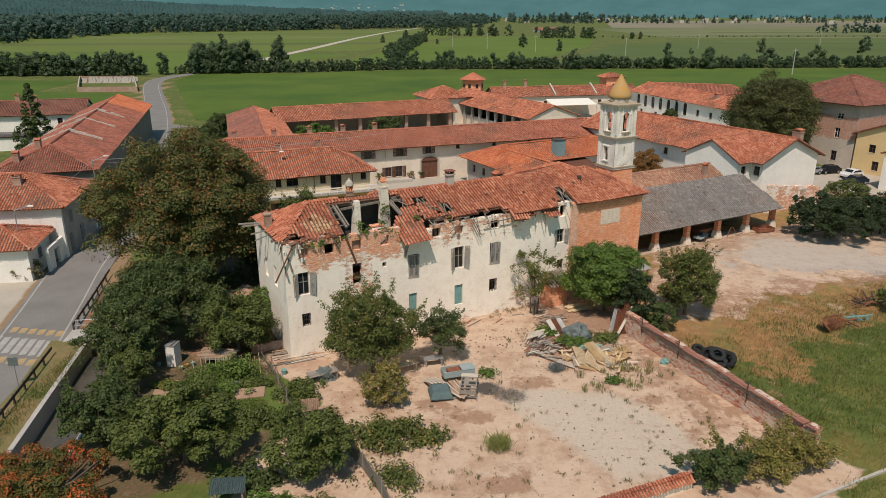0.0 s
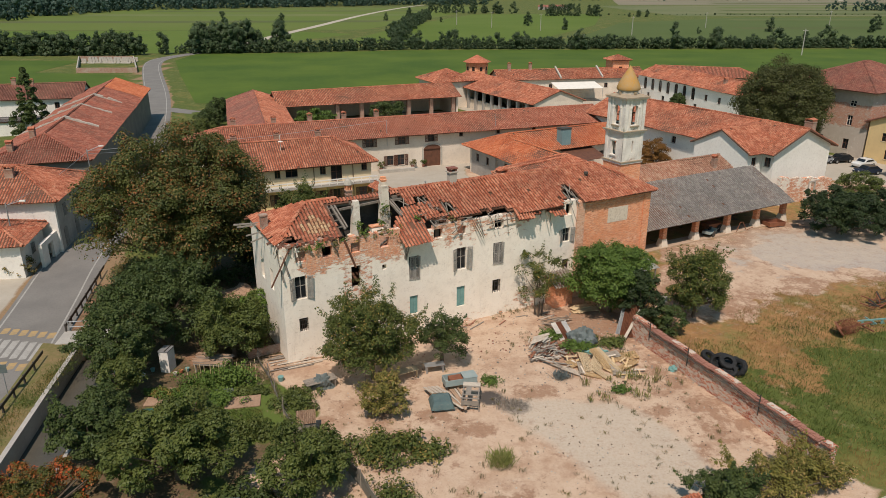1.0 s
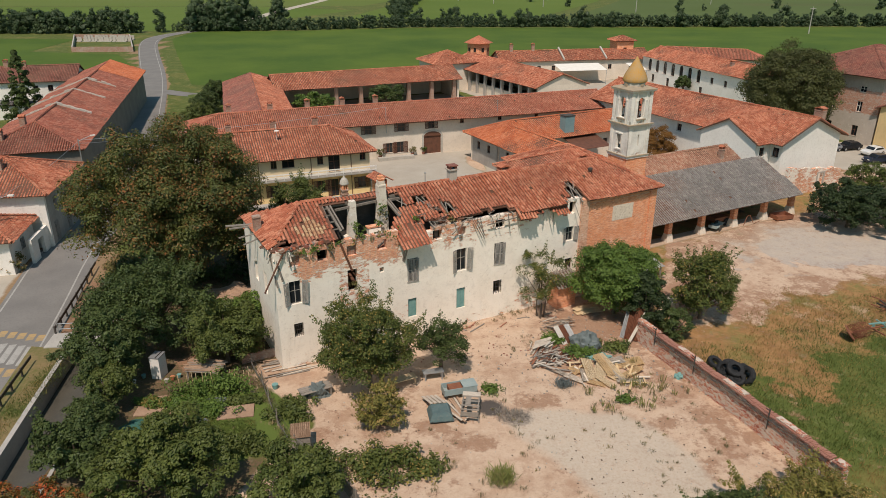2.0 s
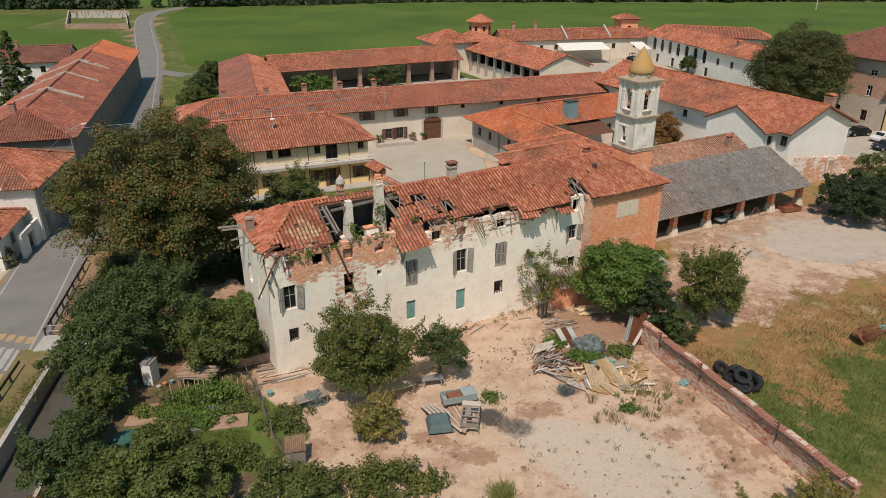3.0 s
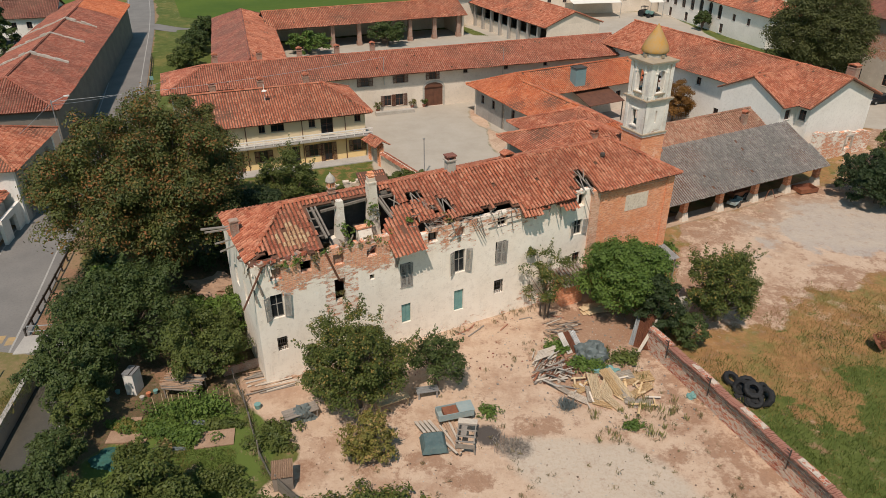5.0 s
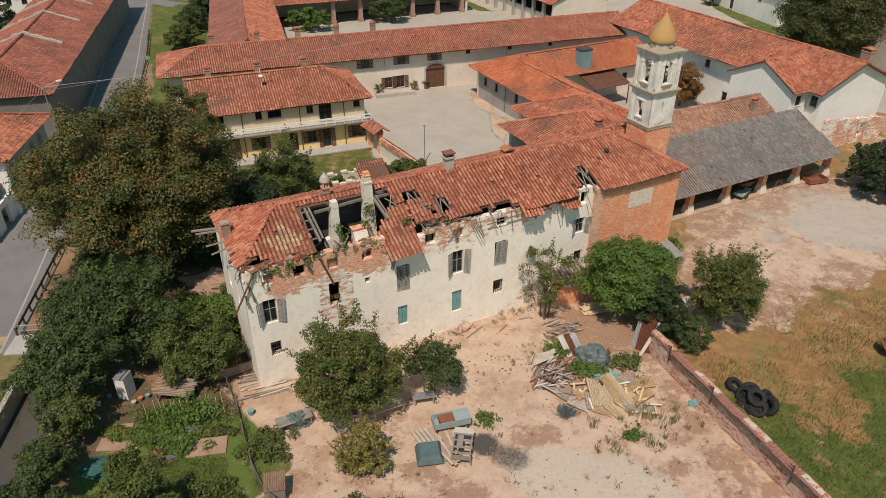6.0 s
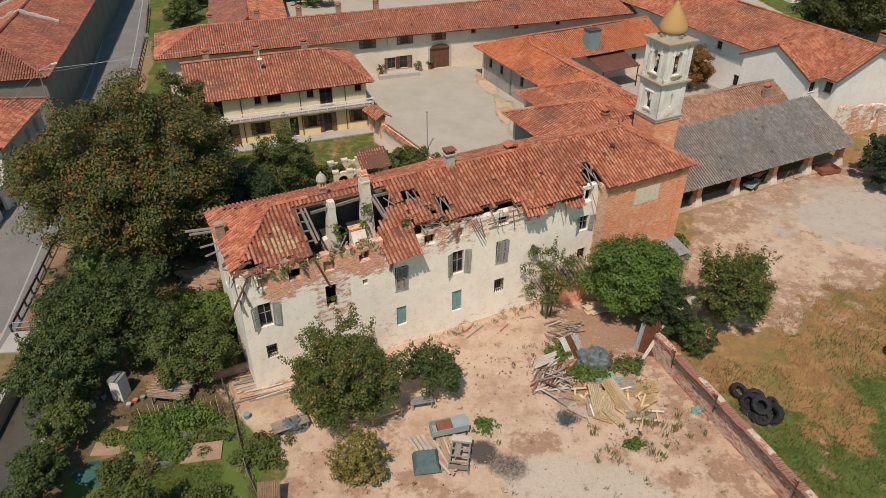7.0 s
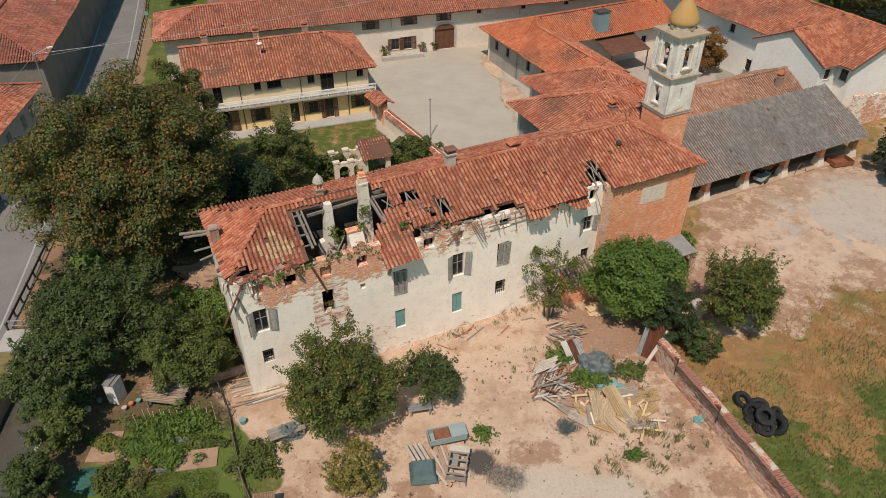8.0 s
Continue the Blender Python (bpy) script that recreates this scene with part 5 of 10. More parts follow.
shell = [(j * sides + i, j * sides + (i + 1) % sides, (j + 1) * sides + (i + 1) % sides, (j + 1) * sides + i) for j in range(len(curve) - 1) for i in range(sides)]
sheet("dome", spin, shell, "lichen", tower, smooth=True)
bm = bmesh.new()
for (r0, z0), (r1, z1) in zip(((0.48, 15.0), (0.40, 15.12), (0.33, 15.4), (0.27, 15.62)), ((0.40, 15.12), (0.33, 15.4), (0.27, 15.62), (0.08, 15.78))):
    ring_prism(bm, 14, r0, r1, z0, z1)
part("bell", bm, "iron", tower)
# upright boards and wheel are added to darken the view through the arches
part("bell_frame_screen", boxes(((-1.3, -0.08, 15.85), (1.3, 0.08, 16.02)), ((-0.07, -1.3, 15.86), (0.07, 1.3, 16.01)), ((-0.06, -0.06, 15.7), (0.06, 0.06, 16.3)), ((-0.5, -0.05, 16.1), (0.5, 0.05, 16.22)), ((-0.62, -0.5, 14.46), (-0.4, 0.5, 16.9)), ((0.4, -0.5, 14.46), (0.62, 0.5, 16.9)), ((-0.4, 0.3, 14.46), (0.4, 0.45, 16.6))), "wood_brown", tower)
part("bell_wheel", ring_prism(bmesh.new(), 14, 0.5, 0.5, -0.03, 0.03), "iron", tower).matrix_basis = pose(0.0, -0.5, 16.0, 90, 0, 0)

# houses along the road
road_row = house("road_house", "long low road house with dark tiles and firewalls", -48.6, 95.8, 106.0, 73.0, 13.0, 6.6, 0.37, 0.5, hips=(7.0, 0), walls="dark_render", roof="clay_brown", seed=31, tile=(0.31, 0.46))
# corner house's right wall: its shade is put into the colour as grey
corner_house = house("road_house", "white corner house with a hipped tiled roof", -59.0, 74.6, 10.0, 15.5, 12.0, 6.4, 0.42, 0.6, hips=(6, 5.5), walls={"front": "white", "right": "grey_wall"}, roof="clay", seed=32, tile=(0.31, 0.46), right=row([2.0, 6.0, 8.5], 3.6, 0.9, 1.4, "closed") + row([1.0, 5.0], 0.2, 1.0, 2.2, "closed"), chimneys=[((10.0, 4.0, 8.0), 0.9, 0.6, 1.0)])
low_house = house("road_house", "low white house under creepers with a tiled roof", -56.0, 67.2, 12.0, 12.5, 7.0, 3.9, 0.42, 0.6, hips=(3, 3.4), walls="white", roof="clay", seed=33, tile=(0.31, 0.46), right=row([2.5], 1.6, 0.9, 1.1, "closed"))
white_house = house("white_house", "long white house with brown tiles and three small windows", -112.0, 147.0, 16.5, 34.0, 11.0, 6.2, 0.42, 0.6, walls="white", roof="clay_dark", seed=34, tile=(0.3, 0.5), front=row([25.6, 28.4, 31.2], 3.8, 1.0, 1.3, "dark"), chimneys=[((20.0, 5.5, 8.0), 0.9, 0.7, 1.6), ((23.5, 5.5, 8.0), 0.7, 0.6, 1.2)])
white_shed = house("white_shed", "low white lean-to with a flat pale roof", -92.0, 143.0, 16.5, 22.0, 6.0, 2.8, 0.05, 0.2, walls="white", roof="slate", seed=35, tile=(0.4, 0.8))
palazzo = house("palazzo", "tall brick and plaster palazzo with a hipped roof", *place(110.6, 23.0), ANG, 20.0, 17.5, 12.0, 0.42, 1.0, hips=(9.0, 9.0), walls={"front": "peel_grey", "left": "peel_grey"}, wear=lambda x, z: 0.60 if 5.0 < z < 9.3 else 0.26, roof="clay_dark", seed=36, tile=(0.31, 0.46), left=row([2.0, 7.5, 13.0], 8.8, 1.2, 1.0, "white") + row([3.0, 8.0, 13.0], 5.4, 1.0, 1.8, "white") + row([3.0, 8.0, 13.0], 1.2, 1.1, 1.8, "dark"), category="building")

# ---- details of the surrounding buildings ----
# balcony and walk of the dwelling
for name, spans, mat in (("balcony_slab", [((0.2, -1.25, 3.2), (20.6, -0.002, 3.38))], "concrete"), ("balcony_rail", [((0.2, -1.25, 4.05), (20.6, -1.17, 4.2)), ((0.2, -1.23, 3.6), (20.6, -1.19, 3.72))], "white"), ("walkway", [((-0.5, -2.0, -0.2), (20.8, -0.002, 0.10))], "concrete")):
    part(name, boxes(*spans), mat, dwelling)
for i in range(19):
    part("baluster", boxes(((0.3 + 1.12 * i, -1.24, 3.38), (0.38 + 1.12 * i, -1.18, 4.05))), "white", dwelling)
for x in (0.4, 5.2, 12.0, 17.4):
    bm = bmesh.new()
    tube(bm, (x, -0.08, 0.1), (x, -0.08, 5.9), 0.05, 0.05, 6)
    part("downpipe", bm, "wood_brown", dwelling)
part("upper_band", boxes(((0.02, -0.012, 3.4), (20.0, -0.003, 3.52))), "white", dwelling)
dish = part("antenna", ring_prism(boxes(((8.28, 2.98, 7.4), (8.34, 3.04, 9.8))), 12, 0.32, 0.3, 9.0, 9.05, 0, 8.3, 2.7), "white", dwelling)
# garden wall with a tiled gate towards the courtyard
gate_wall = empty("garden_wall", pose(*place(23.6, 38.2), 0, 0, 0, ANG - 84), "white garden wall with tiled coping and gate", "wall")
wall("wall", pose(0, -0.2, 0), 17.0, 1.9, 0.4, [(1.2, -0.4, 1.6, 2.2)], "plaster", gate_wall)
part("gate_arch", boxes(((0.5, -0.3, -0.2), (1.15, 0.3, 2.9)), ((2.85, -0.3, -0.2), (3.5, 0.3, 2.9)), ((0.5, -0.3, 2.4), (3.5, 0.3, 2.895))), "brick", gate_wall)
part("gate_leaf", boxes(((1.2, -0.05, 0.0), (2.8, 0.0, 2.0))), "metal", gate_wall)
for s in ([(0.2, -1.0, 2.8), (3.9, -1.0, 2.8), (3.9, 0, 3.4), (0.2, 0, 3.4)], [(3.9, 1.0, 2.8), (0.2, 1.0, 2.8), (0.2, 0, 3.4), (3.9, 0, 3.4)]):
    tiles(s, "clay", slab(s, gate_wall, 0.08), seed=3)
for s in ([(3.9, -0.4, 1.85), (17, -0.4, 1.85), (17, 0, 2.1), (3.9, 0, 2.1)], [(17, 0.4, 1.85), (3.9, 0.4, 1.85), (3.9, 0, 2.1), (17, 0, 2.1)]):
    tiles(s, "clay", gate_wall, seed=4, sag=0.01)
# ruined garden shed
old_shed = empty("ruined_shed", pose(*place(14.6, 24.6), 0, 0, 0, ANG - 6), "small ruined garden shed with red tiles and arches", "shed")
for y, high, seed in ((0.0, 2.3, 1), (2.3, 2.6, 4)):
    for u in (0.0, 1.5, 3.0, 5.4):
        tall = high + 0.5 * noise.noise((u * 1.7, seed, 0.5))
        ob = part("pillar", boxes(((-0.26, 0, -0.3), (0.26, 0.4, tall)), ((-0.34, -0.05, tall - 0.16), (0.34, 0.45, tall + 0.05))), "old_lime", old_shed)
        ob.matrix_basis = pose(u, y, 0)
    for u, whole in ((0.0, seed == 1), (1.5, True)):
        arc = [(u + 0.75 - 0.5 * math.cos(math.pi * i / 8), y + 0.05, 1.35 + 0.5 * math.sin(math.pi * i / 8)) for i in range(9 if whole else 5)]
        top_z = [2.25 + 0.22 * noise.noise((u + i * 0.6, seed, 2)) for i in range(len(arc))]
        part("arch", prism(bmesh.new(), arc + [(x, y0, max(z + 0.16, k)) for (x, y0, z), k in zip(arc[::-1], top_z)], (0, 0.3, 0)), "old_lime", old_shed)
s = [(2.7, -0.3, 2.4), (5.9, -0.3, 2.4), (5.9, 2.6, 3.3), (2.7, 2.6, 3.3)]
tiles(s, "clay", slab(s, old_shed), seed=9, sag=0.10)
fell = random.Random(17)
for i in range(7):
    a = Vector((fell.uniform(0.2, 2.4), fell.uniform(0.2, 2.2), fell.uniform(0.1, 2.1)))
    ob = part("fallen_rafter", boxes(((-0.05, -0.05, 0), (0.05, 0.05, fell.uniform(1.2, 2.2)))), "wood", old_shed)
    ob.matrix_basis = pose(a.x, a.y, 0.0, fell.uniform(-35, 35), fell.uniform(-35, 35), 0)
# court lamp pole, plant pots and a low planter by the cart gate
pole = empty("pole", pose(-2.65, 91.6, 0), "thin grey metal pole in the courtyard", "pole")
bm = bmesh.new()
tube(bm, (0, 0, -0.1), (0, 0, 4.6), 0.06, 0.05, 6)
part("shaft", bm, "metal", pole)
part("cap", boxes(((-0.15, -0.06, 4.5), (0.15, 0.06, 4.6))), "metal", pole)
planter = empty("planter", pose(-11.0, 114.4, 0, 0, 0, 20.5), "long low stone planter below the windows", "planter")
part("bed", boxes(((0, -0.8, -0.1), (6.0, 0, 0.5))), "stone", planter)
# firewalls and bright far end of the road house
M["firewall"] = surface("old_limed_rubble", (0.60, 0.53, 0.45), (0.44, 0.37, 0.30), (0.26, 0.20, 0.16), big=0.9, fine=5.0, amount=0.8)
for x in (20.0, 33.5, 46.0):
    for side in (0, 1):
        for i in range(3 if side == 0 else 0, 9):
            y0, y1 = -0.6 + 0.79 * i, -0.6 + 0.79 * (i + 1)
            tall = 0.16 + 0.2 * noise.noise((x, i * 0.9 + 5 * side, 0)) + (0.12 if i % 3 else 0.0)
            z0, z1 = 6.45 + 0.37 * y0, 6.45 + 0.37 * y1
            ya, yb = (y0, y1) if side == 0 else (13.0 - y0, 13.0 - y1)
            part("firewall", prism(bmesh.new(), [(x, ya, z0), (x, yb, z1), (x, yb, z1 + tall + 0.22), (x, ya, z0 + tall + 0.22)], (0.55, 0, 0)), "firewall" if (i + side) % 4 else "stone", road_row)
s = [(58.0, -0.5, 6.5), (73.4, -0.5, 6.5), (73.4, 6.5, 9.1), (58.0, 6.5, 9.1)]
tiles(s, "clay_new", road_row, 0.28, 0.5, seed=8, lift=0.12)
chimney(road_row, (7.0, 8.0, 8.6), 0.9, 0.7, 1.0)
chimney(road_row, (3.0, 10.0, 7.4), 0.9, 0.7, 1.2)
corner_wall = empty("yard_wall", pose(-43.2, 72.6, 0, 0, 0, 100), "white wall and dark gateway between the houses", "wall")
wall("wall", pose(0, 0, 0), 5.0, 2.6, 0.35, [(1.6, -0.4, 1.6, 2.4)], "white", corner_wall)
# far courtyard: awnings, tractor and chimneys
for i, (x, y, rz) in enumerate(((28.0, 194.3, 12.0), (47.5, 197.0, 10.0))):
    aw = empty("awning", pose(x, y, 0, 0, 0, rz), "cream fabric awning over the far yard", "awning")
    w = 12.5 if i == 0 else 3.5
    part("cloth", prism(bmesh.new(), [(0, 0, 4.6), (w, 0, 4.6), (w, -6.0, 3.6), (0, -6.0, 3.6)], (0, 0, 0.04)), "awning", aw)
    for x in (0.1, w - 0.1):
        bm = bmesh.new()
        tube(bm, (x, -5.9, -0.1), (x, -5.9, 3.6), 0.06, 0.06, 6)
        part("post", bm, "metal", aw)
tractor = empty("tractor", pose(48.0, 193.0, 0, 0, 0, -50), "green farm tractor parked in the far yard", "tractor")
part("bonnet", boxes(((0.2, -0.4, 0.8), (2.0, 0.4, 1.5))), "teal", tractor)
part("cab", boxes(((-1.2, -0.7, 0.9), (0.2, 0.7, 1.5)), ((-1.1, -0.65, 2.3), (0.15, 0.65, 2.4)), ((-1.1, -0.65, 1.5), (-1.0, -0.55, 2.3)), ((-1.1, 0.55, 1.5), (-1.0, 0.65, 2.3)), ((0.05, -0.65, 1.5), (0.15, -0.55, 2.3)), ((0.05, 0.55, 1.5), (0.15, 0.65, 2.3))), "iron", tractor)
for x, r in ((-0.8, 0.8), (1.5, 0.5)):
    for y in (-0.8, 0.8):
        w = part("wheel", ring_prism(bmesh.new(), 16, r, r, -0.2, 0.2), "rubber", tractor)
        w.matrix_basis = pose(x, y, r, 90, 0, 0)
turret = house("turret", "square brick turret with a tiled cap behind the far range", 46.4, 203.5, 12.0, 4.8, 4.8, 9.8, 0.40, 0.6, hips=(2.4, 2.39), walls="brick", roof="clay", seed=44, tile=(0.34, 0.55), front=row([1.9], 6.6, 1.0, 1.2, "dark"), category="tower")
# chimneys of the long range
for x in (2.5, 8.3, 14.0):
    chimney(dwelling, (x, 5.7, 8.4), 0.7, 0.55, 1.15, "brick_dull")
for x, y in ((6.7, 7.0), (13.1, 7.2), (19.0, 7.0), (24.8, 7.2), (30.4, 7.0)):
    chimney(long_range, (x, y, 5.9 + 0.40 * min(y, 9.0 - y)), 0.75, 0.6, 1.8, "brick_dull")
for x in (30.2, 49.6):
    bm = bmesh.new()
    tube(bm, (x, -0.2, 4.0), (x, -0.2, 8.2), 0.05, 0.04, 6)
    part("bracket_pole", bm, "metal", long_range)
for x in (36.3, 39.6):
    part("gate_jamb", boxes(((x, -0.06, 0), (x + 0.3, -0.003, 2.9))), "stone", long_range)
fan = [(38.1 + 1.5 * math.cos(math.pi * i / 12), -0.02, 2.94 + 0.75 * math.sin(math.pi * i / 12)) for i in range(13)]
part("gate_fan", prism(bmesh.new(), fan, (0, 0.017, 0)), "wood_brown", long_range)
for i in range(12):
    a, b = math.pi * i / 12, math.pi * (i + 1) / 12
    part("arch_stone", prism(bmesh.new(), [(38.1 + 1.5 * math.cos(a), -0.06, 2.94 + 0.75 * math.sin(a)), (38.1 + 1.8 * math.cos(a), -0.06, 2.94 + 1.05 * math.sin(a)), (38.1 + 1.8 * math.cos(b), -0.06, 2.94 + 1.05 * math.sin(b)), (38.1 + 1.5 * math.cos(b), -0.06, 2.94 + 0.75 * math.sin(b))], (0, 0.056, 0)), "stone", long_range)
# yellow house, white gate house and low walls beside the palazzo
yellow_house = house("yellow_house", "yellow house with a tiled roof beside the palazzo", *place(110.2, 11.5), ANG, 14.0, 11.0, 7.0, 0.4, 0.8, walls="ochre", roof="clay_dark", seed=41, tile=(0.31, 0.46), left=row([2.0, 6.0], 3.8, 1.2, 1.4, "dark") + row([3.0], 0.8, 1.2, 1.6, "dark"))
gate_house = house("gate_house", "white plastered gate house at the farmyard edge", *place(101.0, 3.0), ANG, 8.0, 9.0, 6.0, 0.4, 0.5, walls="white", roof="clay", seed=42, left=row([3.0], 1.6, 1.2, 1.8, "dark"))
yard_edge = empty("yard_wall", pose(*place(84.5, 9.0), 0, 0, 0, ANG - 20), "low rubble wall at the edge of the farmyard", "wall")
wall("wall", pose(0, 0, 0), 10.0, 1.4, 0.4, [], "brick_dull", yard_edge)

# ---- the ruined farmhouse ----
RL, RD, RH, RS, RO = 37.4, 9.0, 9.9, 0.43, 0.55
ruin = empty("old_farmhouse", pose(ORIGIN.x, ORIGIN.y, 0, 0, 0, ANG), "ruined white farmhouse with peeling plaster and a collapsed tiled roof", "house")


def rough(x, k=1.0):
    return noise.noise((x * 1.3 * k, 7.7, 0.3)) + 0.5 * noise.noise((x * 3.9 * k, 2.1, 5.0))


def facade_wear(x, z):
    w = 0.13
    if 0.4 < x < 10.6 and z > 7.0:
        side = min(1.0, (x - 0.4) / 1.8, (10.6 - x) / 0.7)
        low = 7.55 + 0.45 * math.sin(x * 0.9 + 2.6) + 0.3 * noise.noise((x * 1.1, 3.0, 0))
        w = 0.13 + side * (0.30 + 0.26 * max(-0.8, min(1.0, (z - low) / 0.8)) + 0.16 * noise.noise((x * 1.4, z * 2.0, 1)))
    if 5.0 < x < 7.6 and 4.2 < z < 8.0:
        w = max(w, 0.46)
    if 12.9 < x < 22.6 and z > 7.3:
        w = max(w, 0.34 + 0.10 * (z - 7.3) - 0.08 * (x > 17.5))
    if z > 9.2:
        w = max(w, 0.36)
    if z < 1.0:
        w = max(w, 0.36 - 0.1 * z)
    if 21.5 < x < 28.4 and z < 1.8:
        w = max(w, 0.40)
    if 7.0 < x < 11.0 and 0.6 < z < 3.2:
        w = max(w, 0.33)
    return w


FRONT = [
    (1.20, 8.52, 0.80, 0.85, "bricked"), (3.37, 8.55, 0.82, 0.88, "hole"), (5.75, 8.52, 0.78, 0.85, "bricked"), (8.28, 8.52, 0.80, 0.88, "hole"),
    (13.19, 8.43, 0.86, 0.88, "hole"), (15.51, 8.48, 0.84, 0.70, "bricked"), (19.25, 8.38, 0.95, 0.80, "hole"), (27.05, 8.46, 0.72, 1.15, "hole"),
    (1.02, 5.42, 0.92, 1.92, "shutters"), (5.70, 5.45, 0.82, 1.90, "hole"), (8.40, 6.58, 0.38, 0.44, "hole"), (10.85, 5.23, 0.95, 2.04, "closed"),
    (15.46, 5.20, 0.95, 2.04, "shutters"), (19.20, 5.08, 1.02, 2.00, "closed"), (26.86, 5.85, 0.86, 1.38, "shutters"),
    (1.14, 2.62, 0.75, 1.14, "grille"), (10.85, 1.94, 0.80, 1.70, "green"), (15.46, 1.65, 0.88, 1.92, "green"), (19.18, 2.23, 0.88, 1.26, "grille"), (27.0, 2.90, 0.80, 1.20, "dark"),
]


def facade_top(x):
    if 10.1 < x < 13.15:
        return 9.3
    if 4.9 < x < 10.4:
        return 9.72 + 0.16 * rough(x, 1.5)
    if 12.9 < x < 22.4:
        return 9.68 + 0.14 * rough(x, 1.5)
    return RH


wall("wall", pose(0, 0, 0), 28.4, 9.9, 0.5, [f[:4] for f in FRONT], "peel", ruin, 0.24, facade_wear, facade_top)
for x, z, w, h, style in FRONT:
    if style == "bricked":
        ob = part("infill", boxes(((0, 0.24, 0), (w, 0.45, h))), "brick_dull", ruin)
        ob.matrix_basis = pose(x, 0, z)
    elif style != "hole":
        window(ruin, pose(x, 0, z), w, h, style)
wall("wall", pose(28.4, -0.12, 0), 9.0, 9.75, 0.5, [], "brick", ruin)
part("pilaster", boxes(((28.25, -0.26, -0.3), (29.15, -0.12, 9.7))), "brick_pale", ruin)
part("pilaster", boxes(((36.55, -0.22, -0.3), (37.38, -0.125, 9.5))), "brick", ruin)
part("string_course", boxes(((29.16, -0.19, 9.05), (36.54, -0.125, 9.2))), "brick", ruin)
part("plaster_patch", boxes(((32.1, -0.14, 7.0), (34.6, -0.1, 8.5))), "old_lime", ruin)
wall("wall", pose(0, RD - 0.5, 0, 0, 0, -90), RD - 1.0, 9.6, 0.5, [(5.0, 5.4, 0.9, 1.8), (2.2, 5.4, 0.9, 1.8)], "peel", ruin, 0.4, lambda x, z: 0.14 + 0.25 * (z > 8.8))
wall("wall", pose(RL, 0.5, 0, 0, 0, 90), RD - 1.0, 9.7, 0.5, [], "brick", ruin)
wall("wall", pose(RL, RD, 0, 0, 0, 180), RL, 9.7, 0.5, [(4.0, 5.2, 1.0, 1.8), (12.0, 5.2, 1.0, 1.8), (20.0, 5.2, 1.0, 1.8)], "peel", ruin, 0.5, lambda x, z: 0.12)
part("attic_floor", boxes(((0.5, 0.5, 7.35), (4.8, RD - 0.5, 7.55)), ((4.8, 0.5, 7.35), (11.3, 3.4, 7.55)), ((11.3, 0.5, 7.35), (28.4, RD - 0.5, 7.55))), "deck", ruin)
part("lower_floor", boxes(((0.5, 0.5, 3.6), (28.4, RD - 0.5, 3.8))), "deck", ruin)
# lining and cross walls painted dark for the shade inside the hole
part("shaded_lining", boxes(((5.2, 5.2, 7.55), (13.4, 5.3, 11.3))), "attic_shade", ruin)
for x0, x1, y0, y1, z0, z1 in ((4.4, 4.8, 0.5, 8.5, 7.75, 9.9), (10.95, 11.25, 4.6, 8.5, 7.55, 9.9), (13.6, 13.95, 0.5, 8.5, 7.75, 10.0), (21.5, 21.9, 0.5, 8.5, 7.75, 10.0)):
    part("cross_wall", boxes(((x0, y0, z0), (x1, y1, z1))), "attic_shade", ruin)

ZR = RH + RD / 2 * RS
ZE = RH - RO * RS
x0, x1, rx0, rx1 = -0.4, RL + 0.45, 3.7, 33.6
F = [(x0, -RO, ZE), (x1, -RO, ZE), (rx1, RD / 2, ZR), (rx0, RD / 2, ZR)]
Bk = [(x1, RD + RO, ZE), (x0, RD + RO, ZE), (rx0, RD / 2, ZR), (rx1, RD / 2, ZR)]
HL = [(x0, RD + RO, ZE), (x0, -RO, ZE), (rx0, RD / 2, ZR)]
HR = [(x1, -RO, ZE), (x1, RD + RO, ZE), (rx1, RD / 2, ZR)]


def sound(u, b):
    """Whether the front slope still stands at u metres along and b metres up."""
    r = 0.22 * rough(u + 0.6 * b, 0.9)
    r2 = 0.22 * rough(b * 1.7 + 40, 0.9)
    if 5.1 + 0.6 * r2 < u < 10.25 + r2 and b < 4.85 + 0.6 * r:
        return False
    if 10.0 < u < 11.9 + r2 and b < 4.9 + 0.6 * r:
        return False
    if 12.9 + r2 < u < 14.2 + r2 and 3.15 + r < b < 4.0 + r:
        return False
    if 10.2 < u < 12.65 and b < 3.3 + r:
        return False
    if 14.9 + r2 < u < 15.9 + r2 and 1.35 + r < b < 2.95 + r:
        return False
    if 14.1 + r2 < u < 14.55 + r2 and 1.6 + r < b < 2.1 + r:
        return False
    low = 0.0
    for a, c, cut in ((-1.0, 0.7, 2.1), (0.7, 1.6, 1.5), (1.6, 3.3, 0.75), (3.3, 5.1, 0.95), (12.4, 14.7, 1.0), (14.7, 16.4, 0.6), (16.4, 18.0, 0.75), (18.0, 20.6, 1.05), (20.6, 21.4, 0.6), (26.4, 27.2, 0.8), (27.2, 28.7, 1.9)):
        if a + 0.5 * r2 < u < c + 0.5 * r2:
            low = cut + 1.3 * r
    if 27.5 + 2 * r2 < u < 28.5 + 1.5 * r2 and b < 2.6 + 3 * r:
        return False
    return b > low


def slope_matrix(p):
    p = [Vector(q) for q in p]
    e = (p[1] - p[0]).normalized()
    nrm = e.cross(p[-1] - p[0]).normalized()
    s = nrm.cross(e)
    m = Matrix((e, -nrm, s)).transposed().to_4x4()
    m.translation = p[0] - nrm * 0.0
    return m, (p[1] - p[0]).length


